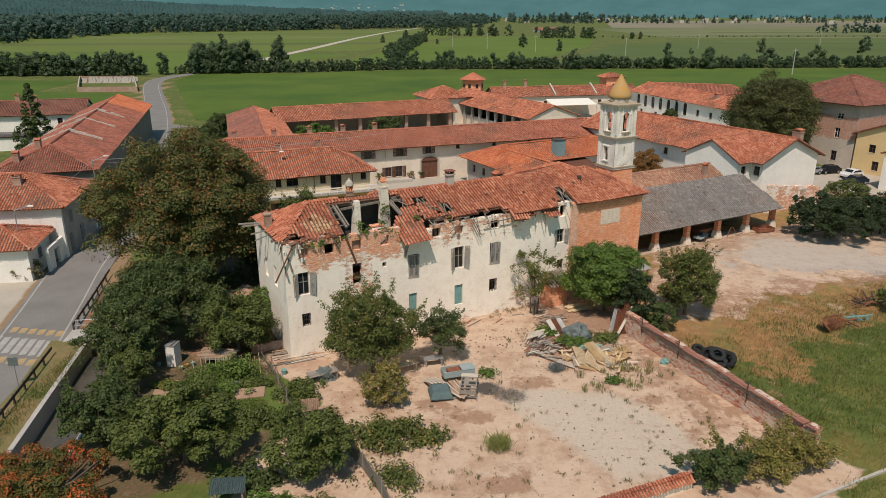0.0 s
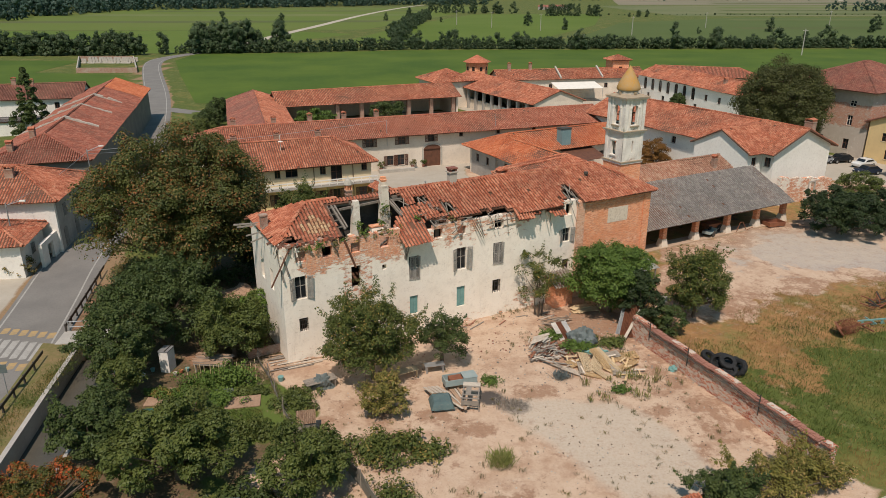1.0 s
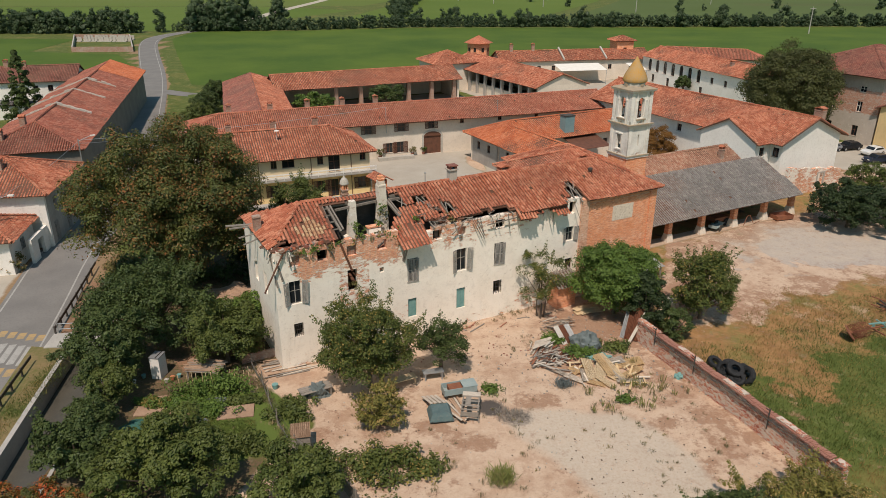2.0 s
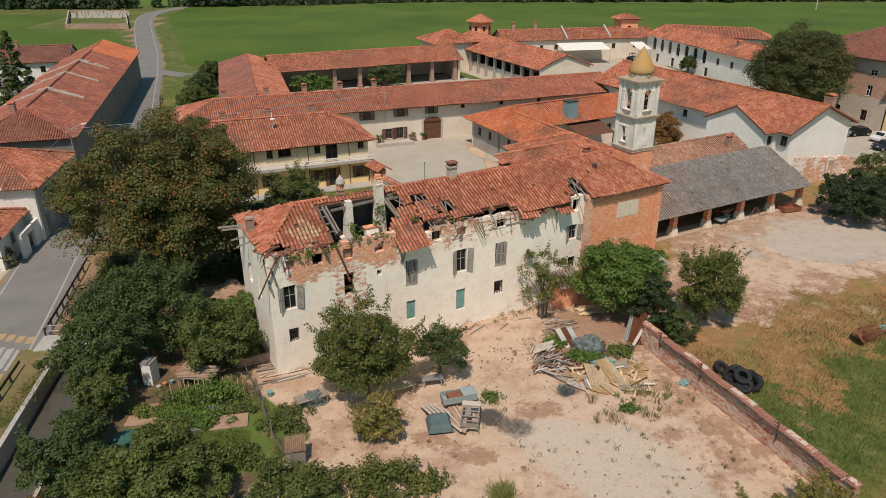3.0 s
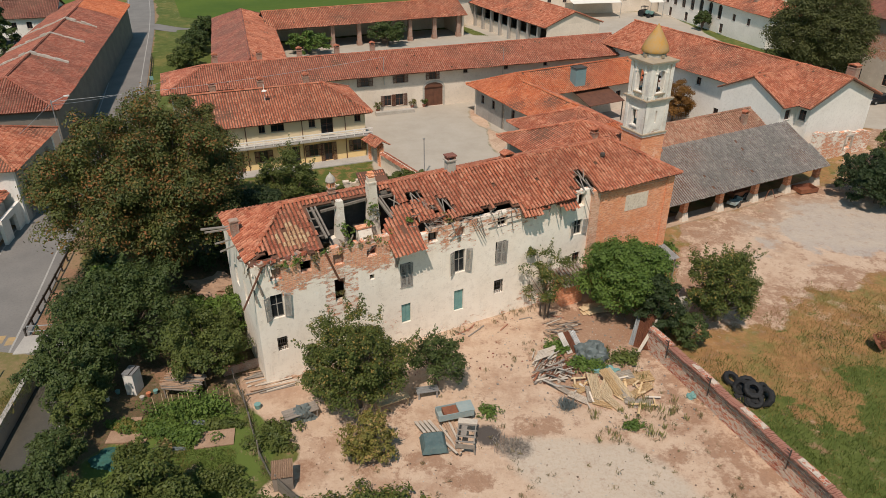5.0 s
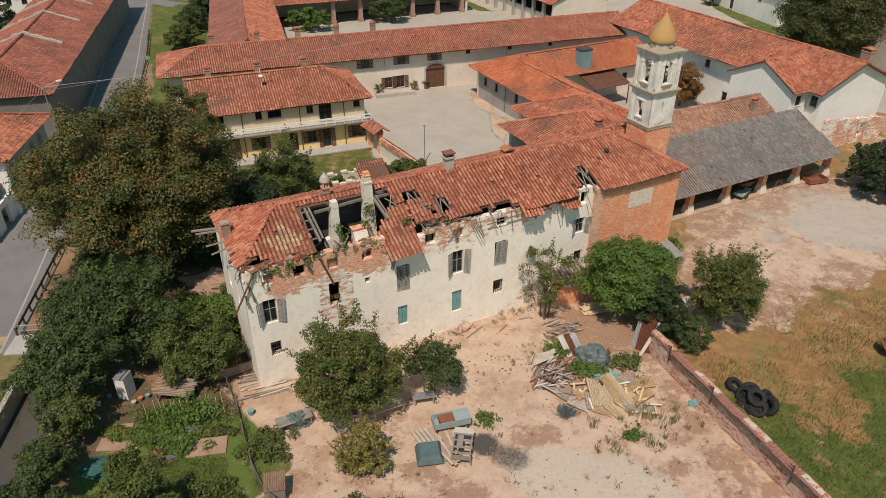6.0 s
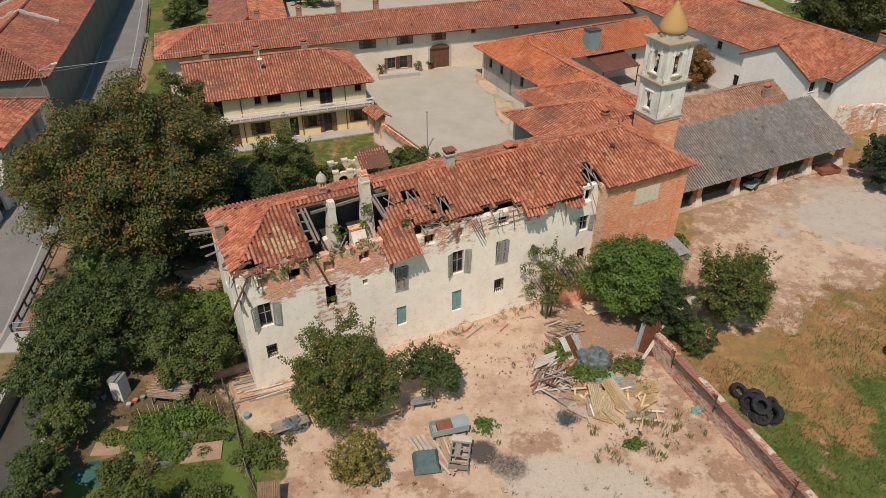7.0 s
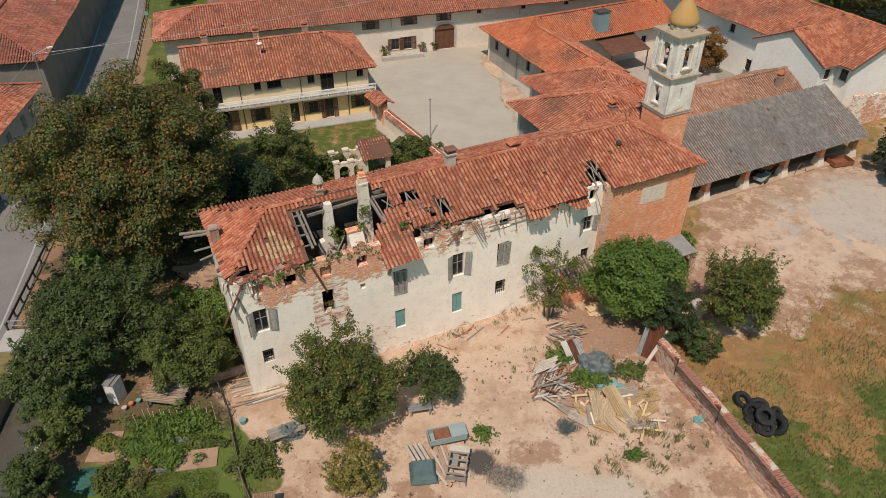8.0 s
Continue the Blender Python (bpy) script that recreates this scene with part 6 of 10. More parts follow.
def in_front(a, b):
    up = b / 5.52
    return (x0 + (rx0 - x0) * up) < a + x0 < (x1 + (rx1 - x1) * up) and sound(a + x0, b)


sm, sl = slope_matrix(F)
front_roof = wall("roof", sm, sl, math.hypot(RD / 2 + RO, ZR - ZE), 0.12, [], "deck", ruin, 0.28, None, None, 0.0, in_front)
keep_front = np.vectorize(lambda a, b: sound(a + x0 + 0.12 * rough(b * 9 + a), b - 0.12 * abs(rough(a * 9 + b))))
M["clay_lichen"] = roofing("lichened_clay_tiles", [(0.40, 0.20, 0.105), (0.50, 0.30, 0.16), (0.62, 0.50, 0.29), (0.36, 0.145, 0.08)], (0.60, 0.53, 0.32), cover=0.85)


def lichened(a, b):
    """Tiles of the corner slope gone yellow."""
    return ((a + x0 - 3.5) / 1.15) ** 2 + ((b - 2.3) / 1.25) ** 2 + 0.9 * noise.noise((a * 2.1, b * 2.1, 6)) < 0.8


t_front = tiles(F, "clay", None, 0.30, 0.42, np.vectorize(lambda a, b: bool(keep_front(a, b)) and not lichened(a, b)), seed=61, sag=0.06, lift=0.11)
t_front.parent = ruin
t_lichen = tiles(F, "clay_lichen", None, 0.30, 0.42, np.vectorize(lambda a, b: bool(keep_front(a, b)) and lichened(a, b)), seed=61, sag=0.06, lift=0.11)
t_lichen.parent = ruin
back_roof = slab(Bk, ruin)
tiles(Bk, "clay", back_roof, 0.30, 0.42, seed=62, sag=0.06, lift=0.10)
hm, hl = slope_matrix(HL)


def in_left(a, b):
    """The left hip has lost its front corner and the edge of its eave."""
    reach = a * (rx0 - x0) / 5.05 if a < 5.05 else (hl - a) * (rx0 - x0) / 5.05
    return b < reach * 1.16 + 0.1 and a < hl - 1.25 - 0.45 * rough(b * 2.1 + 3) and b > 0.12 + 0.35 * abs(rough(a * 1.3))


left_roof = wall("roof", hm, hl, math.hypot(rx0 - x0, ZR - ZE), 0.12, [], "deck", ruin, 0.28, None, None, 0.0, in_left)
keep_left = np.vectorize(lambda a, b: in_left(a + 0.1 * rough(b * 7 + a), b))
t_left = tiles(HL, "clay", None, 0.33, 0.42, keep_left, seed=63, sag=0.10, lift=0.11)
t_left.parent = ruin
right_roof = slab(HR, ruin)
tiles(HR, "clay", right_roof, 0.30, 0.42, seed=64, sag=0.05, lift=0.09)
for a, b in (((rx0, RD / 2, ZR), (6.3, RD / 2, ZR)), ((11.2, RD / 2, ZR), (rx1, RD / 2, ZR)), ((0.55, 1.1, ZE + 0.72), (rx0, RD / 2, ZR)), ((x1, -RO, ZE), (rx1, RD / 2, ZR)), ((x1, RD + RO, ZE), (rx1, RD / 2, ZR))):
    caps(Vector(a) + Vector((0, 0, 0.07)), Vector(b) + Vector((0, 0, 0.07)), ruin, "clay", 5)


def spot(u, b, lift=0.0):
    """A point of the front slope."""
    run = b / math.hypot(1, RS)
    return Vector((u, -RO + run, ZE + run * RS + lift))


def timber(a, b, w=0.09, h=0.11, name="rafter", material="wood"):
    a, b = Vector(a), Vector(b)
    m = Matrix.Translation(a) @ (b - a).to_track_quat("Y", "Z").to_matrix().to_4x4()
    return part(name, boxes(((-w / 2, 0, -h / 2), (w / 2, (b - a).length, h / 2)), m=m), material, ruin)


rng = random.Random(12)
# beams and rafters left standing in the great hole
M["wood_grey"] = surface("weathered_beams", (0.235, 0.20, 0.165), (0.15, 0.125, 0.10), (0.33, 0.29, 0.25), big=1.8, fine=12.0, amount=0.7)
timber((5.0, 4.1, ZR - 0.42), (13.0, 4.1, ZR - 0.46), 0.24, 0.28, "ridge_beam", "wood_grey")
timber((6.2, 3.6, ZR - 0.72), (9.9, 3.75, ZR - 0.55), 0.16, 0.18, "purlin", "wood_grey")
timber((10.7, 3.7, ZR - 0.62), (13.2, 3.7, ZR - 0.6), 0.16, 0.18, "purlin", "wood_grey")
for u, b0, b1, du, w in ((5.72, 1.7, 4.9, -0.12, 0.17), (5.98, 1.9, 4.8, -0.10, 0.13), (5.12, 1.5, 5.1, 0.12, 0.12), (10.95, 2.2, 4.8, -0.28, 0.17), (11.15, 2.5, 4.7, -0.2, 0.11), (12.5, 3.4, 5.0, -0.1, 0.12), (13.2, 2.8, 4.4, 0.1, 0.10), (13.9, 2.8, 4.3, -0.1, 0.09), (15.1, 1.2, 3.3, 0.06, 0.10), (15.75, 1.2, 3.2, -0.05, 0.10)):
    timber(spot(u, b0, -0.1), spot(u + du, b1, -0.1 + rng.uniform(-0.1, 0.05)), w, w, "rafter", "wood_grey")
for b in (2.0, 2.85, 3.7, 4.45):
    timber(spot(5.05, b, -0.06), spot(5.8, b + rng.uniform(-0.12, 0.12), -0.07), 0.12, 0.07, "lath", "wood_grey")
# rafter ends along the broken eave
u = 13.2
while u < 21.6:
    tip = rng.uniform(0.1, 0.9)
    timber(spot(u, tip, -0.12 + rng.uniform(-0.1, 0.0)), spot(u + rng.uniform(-0.15, 0.15), 2.2, -0.16), 0.08, 0.09)
    u += rng.uniform(0.9, 2.2)
for u in (26.7, 27.7, 28.2):
    timber(spot(u, rng.uniform(0, 0.7), -0.12), spot(u + rng.uniform(-0.2, 0.2), 3.2, -0.14), 0.09, 0.1)
for i in range(16):
    u = rng.uniform(13.0, 21.4)
    b = rng.uniform(0.3, 1.0)
    timber(spot(u, b, 0.0), spot(u + rng.uniform(-0.5, 1.2), b + rng.uniform(-0.5, 0.35), 0.02), 0.05, 0.03, "lath")
for i in range(20):
    a = Vector((rng.uniform(5.4, 11.4), rng.uniform(0.6, 3.6), 7.8 + 0.6 * rng.random()))
    d, l = rng.uniform(0, 6.28), rng.uniform(0.6, 1.8)
    if 5.0 < a.x + l * math.cos(d) < 11.4:
        timber(a, a + Vector((l * math.cos(d), 0.5 * l * math.sin(d), rng.uniform(-0.2, 0.5))), rng.uniform(0.05, 0.12), 0.06, "fallen_lath", rng.choice(["wood_grey", "deck", "wood"]))
for u, b0, b1, du, dz in ((11.4, 2.9, 4.2, 0.6, 0.22), (11.9, 2.9, 3.9, -0.5, 0.28), (13.0, 3.0, 4.3, 0.3, 0.15), (13.5, 2.9, 4.2, -0.3, 0.2), (13.6, 2.4, 3.4, 0.7, 0.12), (14.9, 1.2, 2.8, 0.5, 0.1), (15.8, 1.2, 3.0, -0.4, 0.12), (27.4, 0.4, 2.2, 0.6, 0.2), (28.3, 0.3, 2.8, -0.5, 0.15), (28.0, 0.2, 1.6, 0.3, 0.3), (27.8, 1.2, 2.6, 0.9, 0.35)):
    timber(spot(u, b0, dz), spot(u + du, b1, dz * 0.4), 0.07, 0.05, "broken_lath")
# laths and rubble where the roof slid down beside the loose piece
for i in range(26):
    u, b = rng.uniform(12.3, 14.6), rng.uniform(0.5, 2.8)
    a = spot(u, b, rng.uniform(0.02, 0.2))
    d = rng.uniform(0, 6.28)
    l = rng.uniform(0.3, 0.9)
    timber(a, a + Vector((l * math.cos(d), l * math.sin(d) * 0.8, rng.uniform(-0.05, 0.12) + 0.3 * l * math.sin(d))), 0.05, 0.03, "splinter", rng.choice(["wood_grey", "wood", "wood_brown"]))
# laths that hang down over the wall
for u, z0, du, z1, out in ((16.75, 9.8, 0.85, 8.1, 0.5), (16.95, 9.75, 0.95, 7.95, 0.42), (17.2, 9.8, 0.8, 8.1, 0.35), (17.5, 9.85, 0.35, 8.4, 0.4), (18.6, 9.8, 0.45, 8.5, 0.4), (19.1, 9.8, 0.3, 8.6, 0.4), (20.3, 9.7, 0.1, 8.5, 0.45), (21.2, 9.6, 0.2, 8.3, 0.4), (15.9, 9.5, -1.1, 8.8, 0.3), (15.9, 9.7, -0.5, 9.0, 0.35), (25.0, 9.4, 0.15, 7.9, 0.4)):
    timber((u, -0.25, z0), (u + du, -out, z1), 0.07, 0.05, "hanging_lath", "wood_grey")
timber((18.2, -0.3, 9.05), (22.6, -0.35, 9.35), 0.07, 0.07, "hanging_lath", "wood_grey")
part("hanging_sheet", prism(bmesh.new(), [(15.3, -0.3, 9.3), (15.8, -0.3, 9.4), (15.65, -0.4, 8.75), (15.4, -0.42, 8.8)], (0.0, 0.02, 0.01)), "rust", ruin)
timber((5.2, -0.12, 9.75), (6.05, -0.1, 7.3), 0.16, 0.14, "hanging_beam", "wood_brown")
timber((4.1, -0.1, 9.7), (4.6, -0.12, 8.9), 0.09, 0.08, "hanging_beam", "wood_grey")
timber((0.1, 0.2, 10.0), (0.55, -0.22, 7.6), 0.12, 0.1, "hanging_beam", "wood_grey")
timber((-0.1, 0.6, 9.9), (0.1, -0.25, 7.2), 0.10, 0.1, "hanging_beam", "wood_grey")
timber((-0.9, -0.35, 7.0), (0.75, -0.15, 9.8), 0.12, 0.08, "hanging_beam", "wood_brown")
for i in range(16):
    a = Vector((rng.uniform(-0.4, 1.5), rng.uniform(-0.4, 1.0), rng.uniform(9.6, 10.2)))
    timber(a, a + Vector((rng.uniform(-0.5, 0.5), rng.uniform(-0.6, 0.4), rng.uniform(-0.9, 0.2))), rng.uniform(0.05, 0.1), 0.06, "splinter", rng.choice(["wood_grey", "wood", "plaster"]))
for y, tip, drop, w in ((6.6, -1.9, 10.15, 0.2), (6.3, -1.7, 10.0, 0.12), (5.0, -1.3, 9.6, 0.09), (4.4, -1.1, 9.2, 0.09)):
    timber((1.2, y - 0.6, 10.1), (tip, y, drop), w, 0.1, "rafter", "wood")
# the loose tiles that slid onto the window below: a sagging piece of roof
P = [(9.95, -1.2, 8.7), (12.5, -1.1, 8.8), (12.75, 2.5, 10.945), (11.6, 2.5, 10.93), (9.95, 0.9, 9.95)]
tiles(P, "clay", slab(P, ruin, 0.08), 0.30, 0.42, seed=65, sag=0.05, lift=0.05)
timber((10.5, -0.5, 8.9), (10.45, 0.0, 7.2), 0.1, 0.1, "brace")
timber((10.75, -0.6, 8.9), (10.55, 0.0, 7.1), 0.1, 0.1, "brace")
M["rubble"] = surface("fallen_plaster_and_brick", (0.46, 0.32, 0.23), (0.34, 0.19, 0.13), (0.20, 0.14, 0.10), big=2.2, fine=6.0, relief=0.8, amount=0.8)
Q = [(21.2, -1.25, 8.95), (26.5, -1.3, 8.8), (26.6, 1.0, 10.3), (21.2, 0.9, 10.25)]


def hangs(a, b):
    """The torn lower edge of the sagging eave."""
    return b > 0.12 + 0.5 * abs(rough(a * 2.3 + 5)) + 1.25 * math.exp(-((a - 3.1) / 0.62) ** 2) + 0.35 * math.exp(-((a - 1.9) / 0.4) ** 2)


qm, ql = slope_matrix(Q)
wall("sagging_roof", qm, ql, 2.6, 0.08, [], "deck", ruin, 0.2, None, None, 0.0, lambda a, b: hangs(a, b - 0.1))
tiles(Q, "clay", None, 0.30, 0.42, np.vectorize(hangs), seed=67, sag=0.08, lift=0.05).parent = ruin
for u, z1 in ((23.9, 8.6), (24.4, 8.3), (27.3, 8.0)):
    timber((u, -0.45, 9.5), (u + rng.uniform(-0.3, 0.5), -rng.uniform(0.3, 0.9), z1), 0.07, 0.05, "hanging_lath")
# standing piers below the chimneys, and the hearth
M["pier"] = peeling("stained_lime_plaster", (0.84, 0.78, 0.67), (0.70, 0.62, 0.51), (0.50, 0.23, 0.14), (0.62, 0.34, 0.22))


def standing_pier(rim, y, deep):
    """A torn piece of inner wall, its outline roughened."""
    out = []
    for i, (a, b) in enumerate(zip(rim, rim[1:] + rim[:1])):
        for k in range(6):
            f = k / 6
            x, z = a[0] + (b[0] - a[0]) * f, a[1] + (b[1] - a[1]) * f
            out.append((x + 0.04 * noise.noise((z * 2.3, x * 2.3, i)), y, z + 0.04 * noise.noise((x * 4.0, z * 4.0, 3))))
    ob = part("pier", prism(bmesh.new(), out, (0, deep, 0)), "pier", ruin)
    ob.data.attributes.new("wear", "FLOAT", "POINT").data.foreach_set("value", [0.26] * len(ob.data.vertices))


standing_pier([(7.48, 11.65), (7.2, 8.75), (6.85, 8.65), (6.8, 7.5), (8.2, 7.5), (8.05, 9.2), (7.96, 11.65)], 3.5, 0.5)
standing_pier([(9.98, 12.7), (9.88, 10.2), (9.82, 7.5), (10.85, 7.5), (10.72, 10.2), (10.6, 12.7)], 3.4, 0.65)
# the hearth with its sloping hood and brick lip
hood = part("hearth_hood", prism(bmesh.new(), [(8.75, 2.35, 7.5), (8.75, 3.4, 7.5), (8.75, 3.4, 9.35), (8.75, 2.95, 9.3), (8.75, 2.4, 8.45)], (1.08, 0, 0)), "pier", ruin)
hood.data.attributes.new("wear", "FLOAT", "POINT").data.foreach_set("value", [0.3] * len(hood.data.vertices))
part("lip", boxes(((8.68, 2.86, 9.32), (9.86, 3.44, 9.44))), "brick", hood)


def mound(u, y, rx, ry, h, material, seed):
    """A slumped heap of masonry."""
    bm = bmesh.new()
    bmesh.ops.create_icosphere(bm, subdivisions=3, radius=1.0)
    for v in bm.verts:
        k = 1 + 0.30 * noise.noise(v.co * 2.2 + Vector((seed, 0, 0))) + 0.18 * noise.noise(v.co * 6.0 + Vector((0, seed, 0)))
        v.co = Vector((u + v.co.x * rx * k, y + v.co.y * ry * k, 7.55 + max(-0.1, v.co.z * h * k)))
    return part("rubble_mound", bm, material, ruin)


mound(9.3, 2.6, 1.1, 0.9, 1.1, "rubble", 3)
mound(7.0, 1.3, 1.7, 0.7, 0.6, "rubble", 5)
mound(5.6, 2.4, 0.8, 1.2, 0.5, "deck", 8)
mound(11.2, 2.4, 1.0, 1.4, 0.9, "rubble", 11)
for i in range(46):
    u, y = rng.uniform(4.9, 10.2), rng.uniform(0.55, 3.2)
    w = rng.uniform(0.12, 0.4)
    ob = part("rubble", boxes(((-w, -w * 0.6, -0.1), (w, w * 0.6, w * 0.7))), rng.choice(["brick_dull", "clay_dark", "wood", "rubble"]), ruin)
    ob.matrix_basis = pose(u, y, 7.8 + 0.35 * max(0, 1.4 - y), rng.uniform(-25, 25), rng.uniform(-25, 25), rng.uniform(0, 180))
for i in range(40):
    u = rng.uniform(0.05, 4.8)
    w = rng.uniform(0.08, 0.22)
    ob = part("rubble", boxes(((-w * 1.4, -w, -0.06), (w * 1.4, w, w * 0.7))), rng.choice(["brick_dull", "clay_dark", "wood", "clay", "deck"]), ruin)
    ob.matrix_basis = pose(u, rng.uniform(0.05, 0.45), RH + 0.02, rng.uniform(-20, 20), rng.uniform(-20, 20), rng.uniform(0, 180))
for i in range(34):
    u = rng.uniform(4.9, 10.3)
    w = rng.uniform(0.08, 0.2)
    ob = part("brick", boxes(((-0.12, -0.06, 0), (0.12, 0.06, 0.06))), rng.choice(["brick_dull", "rubble", "brick_dull"]), ruin)
    ob.matrix_basis = pose(u, rng.uniform(0.08, 0.4), facade_top(u) - 0.02, rng.uniform(-8, 8), rng.uniform(-8, 8), rng.uniform(0, 180))
for i in range(7):
    a = Vector((rng.uniform(5.2, 9.5), rng.uniform(0.6, 2.5), 8.1 + rng.uniform(0, 0.5)))
    timber(a, a + Vector((rng.uniform(-1.5, 1.8), rng.uniform(-0.5, 1.8), rng.uniform(-0.3, 0.6))), 0.12, 0.12, "fallen_beam")
# chimneys
ch = part("chimney", boxes(((7.27, 4.48, 11.0), (7.73, 4.92, 12.3)), ((7.22, 4.43, 11.95), (7.78, 4.97, 12.03)), ((7.2, 4.41, 12.3), (7.8, 4.99, 12.4))), "brick_dull", ruin)
part("lantern", boxes(*[((7.5 + 0.2 * dx - 0.05, 4.7 + 0.19 * dy - 0.05, 12.4), (7.5 + 0.2 * dx + 0.05, 4.7 + 0.19 * dy + 0.05, 12.8)) for dx in (-1, 0, 1) for dy in (-1, 0, 1) if (dx, dy) != (0, 0)]), "brick", ch)
bowl = ((0.36, 12.8), (0.39, 12.88), (0.34, 13.08), (0.24, 13.25), (0.12, 13.36), (0.05, 13.48), (0.02, 13.56))
sheet("cap", [(7.5 + r * math.cos(math.pi * i / 5), 4.7 + r * math.sin(math.pi * i / 5), z) for r, z in bowl for i in range(10)], [(j * 10 + i, j * 10 + (i + 1) % 10, j * 10 + 10 + (i + 1) % 10, j * 10 + 10 + i) for j in range(6) for i in range(10)], "stone", ch)
ch = part("chimney", boxes(((10.02, 3.45, 12.6), (10.56, 3.98, 13.0)), ((9.95, 3.4, 12.45), (10.63, 4.03, 12.6))), "plaster", ruin)
part("cap", boxes(((10.08, 3.5, 13.0), (10.5, 3.93, 13.4)), ((10.02, 3.45, 13.12), (10.56, 3.98, 13.2))), "brick", ch)
ch = part("chimney", boxes(((17.1, 4.3, 11.4), (17.8, 4.9, 12.75)), ((17.0, 4.2, 12.75), (17.9, 5.0, 12.85))), "stone", ruin)
part("cap", boxes(((17.1, 4.3, 12.85), (17.25, 4.9, 13.1)), ((17.65, 4.3, 12.85), (17.8, 4.9, 13.1)), ((17.02, 4.22, 13.1), (17.88, 4.98, 13.2))), "clay_dark", ch)
chimney(ruin, (23.0, 4.9, 11.3), 0.9, 0.7, 0.7, "brick_dull")
chimney(ruin, (0.2, 4.9, 10.2), 0.55, 0.5, 1.05, "brick_dull", False)
part("vent_cap", ring_prism(ring_prism(bmesh.new(), 10, 0.09, 0.09, 10.9, 11.4, 0, 31.3, 2.6), 10, 0.22, 0.2, 11.4, 11.6, 0, 31.3, 2.6), "iron", ruin)

# lean-to at the foot of the facade
hut = empty("lean_to", pose(*at(25.2, -1.5), 0, 0, ANG), "small rusty red lean-to under a tiled roof", "shed")
part("wall", boxes(((0, 0, -0.2), (2.1, 0.15, 2.3)), ((0, 0.15, -0.2), (0.15, 1.5, 2.5)), ((1.95, 0.15, -0.2), (2.1, 1.5, 2.5))), "brick", hut)
s = [(-0.25, -0.35, 2.25), (2.35, -0.35, 2.25), (2.35, 1.5, 3.0), (-0.25, 1.5, 3.0)]
tiles(s, "wood", slab(s, hut, 0.07), 0.34, 0.6, seed=66, sag=0.1)

# ---- trees and plants ----
def leaves(rng, centres, radii, count, size, flat=1.0, upper=0.7):
    """Small leaf blades over the skin of many clumps, a few out on shoots; flat clumps hold their leaves on top."""
    k = rng.choice(len(centres), count, p=radii ** 2 / (radii ** 2).sum())
    d = rng.normal(size=(count, 3))
    d[:, 2] = np.where(rng.random(count) < upper, np.abs(d[:, 2]), d[:, 2])
    d /= np.linalg.norm(d, axis=1)[:, None]
    far = rng.random(count) ** 0.3 * 1.05
    far = np.where(rng.random(count) < 0.07, far * rng.uniform(1.05, 1.35, count), far)
    c = centres[k] + d * (radii[k] * far)[:, None] * np.array([1, 1, flat])
    nrm = d + rng.normal(0, 0.30, (count, 3)) + np.array([0, 0, 0.35])
    nrm /= np.linalg.norm(nrm, axis=1)[:, None]
    a = np.cross(nrm, rng.normal(size=(count, 3)))
    a /= np.linalg.norm(a, axis=1)[:, None]
    b = np.cross(nrm, a)
    s = size * rng.uniform(0.55, 1.25, count)[:, None]
    verts = np.stack([c - a * s * 0.6, c + b * s * 0.36 + nrm * s * 0.10, c + a * s * 0.6, c - b * s * 0.36 + nrm * s * 0.10], 1)
    return verts.reshape(-1, 3), np.arange(count * 4).reshape(-1, 4)


def crown_clumps(rng, r, height, base, lobes, lobe=1.0, uneven=0.2, sprays=9):
    """Lobes over an uneven crown, each built of smaller, flattened sprays with gaps between."""
    half = (height - base) / 2
    i = np.arange(lobes) + 0.5
    up = 1 - 1.75 * i / lobes
    turn = i * 2.39996 + rng.uniform(0, 6.28)
    d = np.stack([np.sqrt(1 - up ** 2) * np.cos(turn), np.sqrt(1 - up ** 2) * np.sin(turn), up], -1) + rng.normal(0, 0.13, (lobes, 3))
    d /= np.linalg.norm(d, axis=1)[:, None]
    a, b = rng.uniform(0, 6, 2)
    swell = 0.70 * (1 + uneven * np.sin(d[:, 0] * 4 + a) * np.cos(d[:, 1] * 3 + b) + rng.normal(0, 0.07 + 0.25 * uneven, lobes))
    big = d * swell[:, None] * np.array([r, r, half])
    lr = min(r, half * 1.25) * rng.uniform(0.22, 0.38, lobes) * lobe * (24 / lobes) ** 0.3
    k = np.repeat(np.arange(lobes), sprays)
    e = rng.normal(size=(len(k), 3)) + d[k] * 0.75 + np.array([0, 0, 0.25])
    e /= np.linalg.norm(e, axis=1)[:, None]
    c = big[k] + e * (lr[k] * rng.uniform(0.55, 1.0, len(k)))[:, None] * np.array([1, 1, 0.8])
    c[:, 2] += base + half
    c[:, 2] = np.maximum(c[:, 2], base * 0.6 + 0.15)
    s = lr[k] * rng.uniform(0.30, 0.58, len(k)) + 0.05
    core = rng.normal(size=(lobes, 3)) * 0.3 * np.array([r, r, half])
    core[:, 2] += base + half
    return np.vstack([c, core]), np.append(s, np.full(lobes, 0.20 * r)), big + np.array([0, 0, base + half])


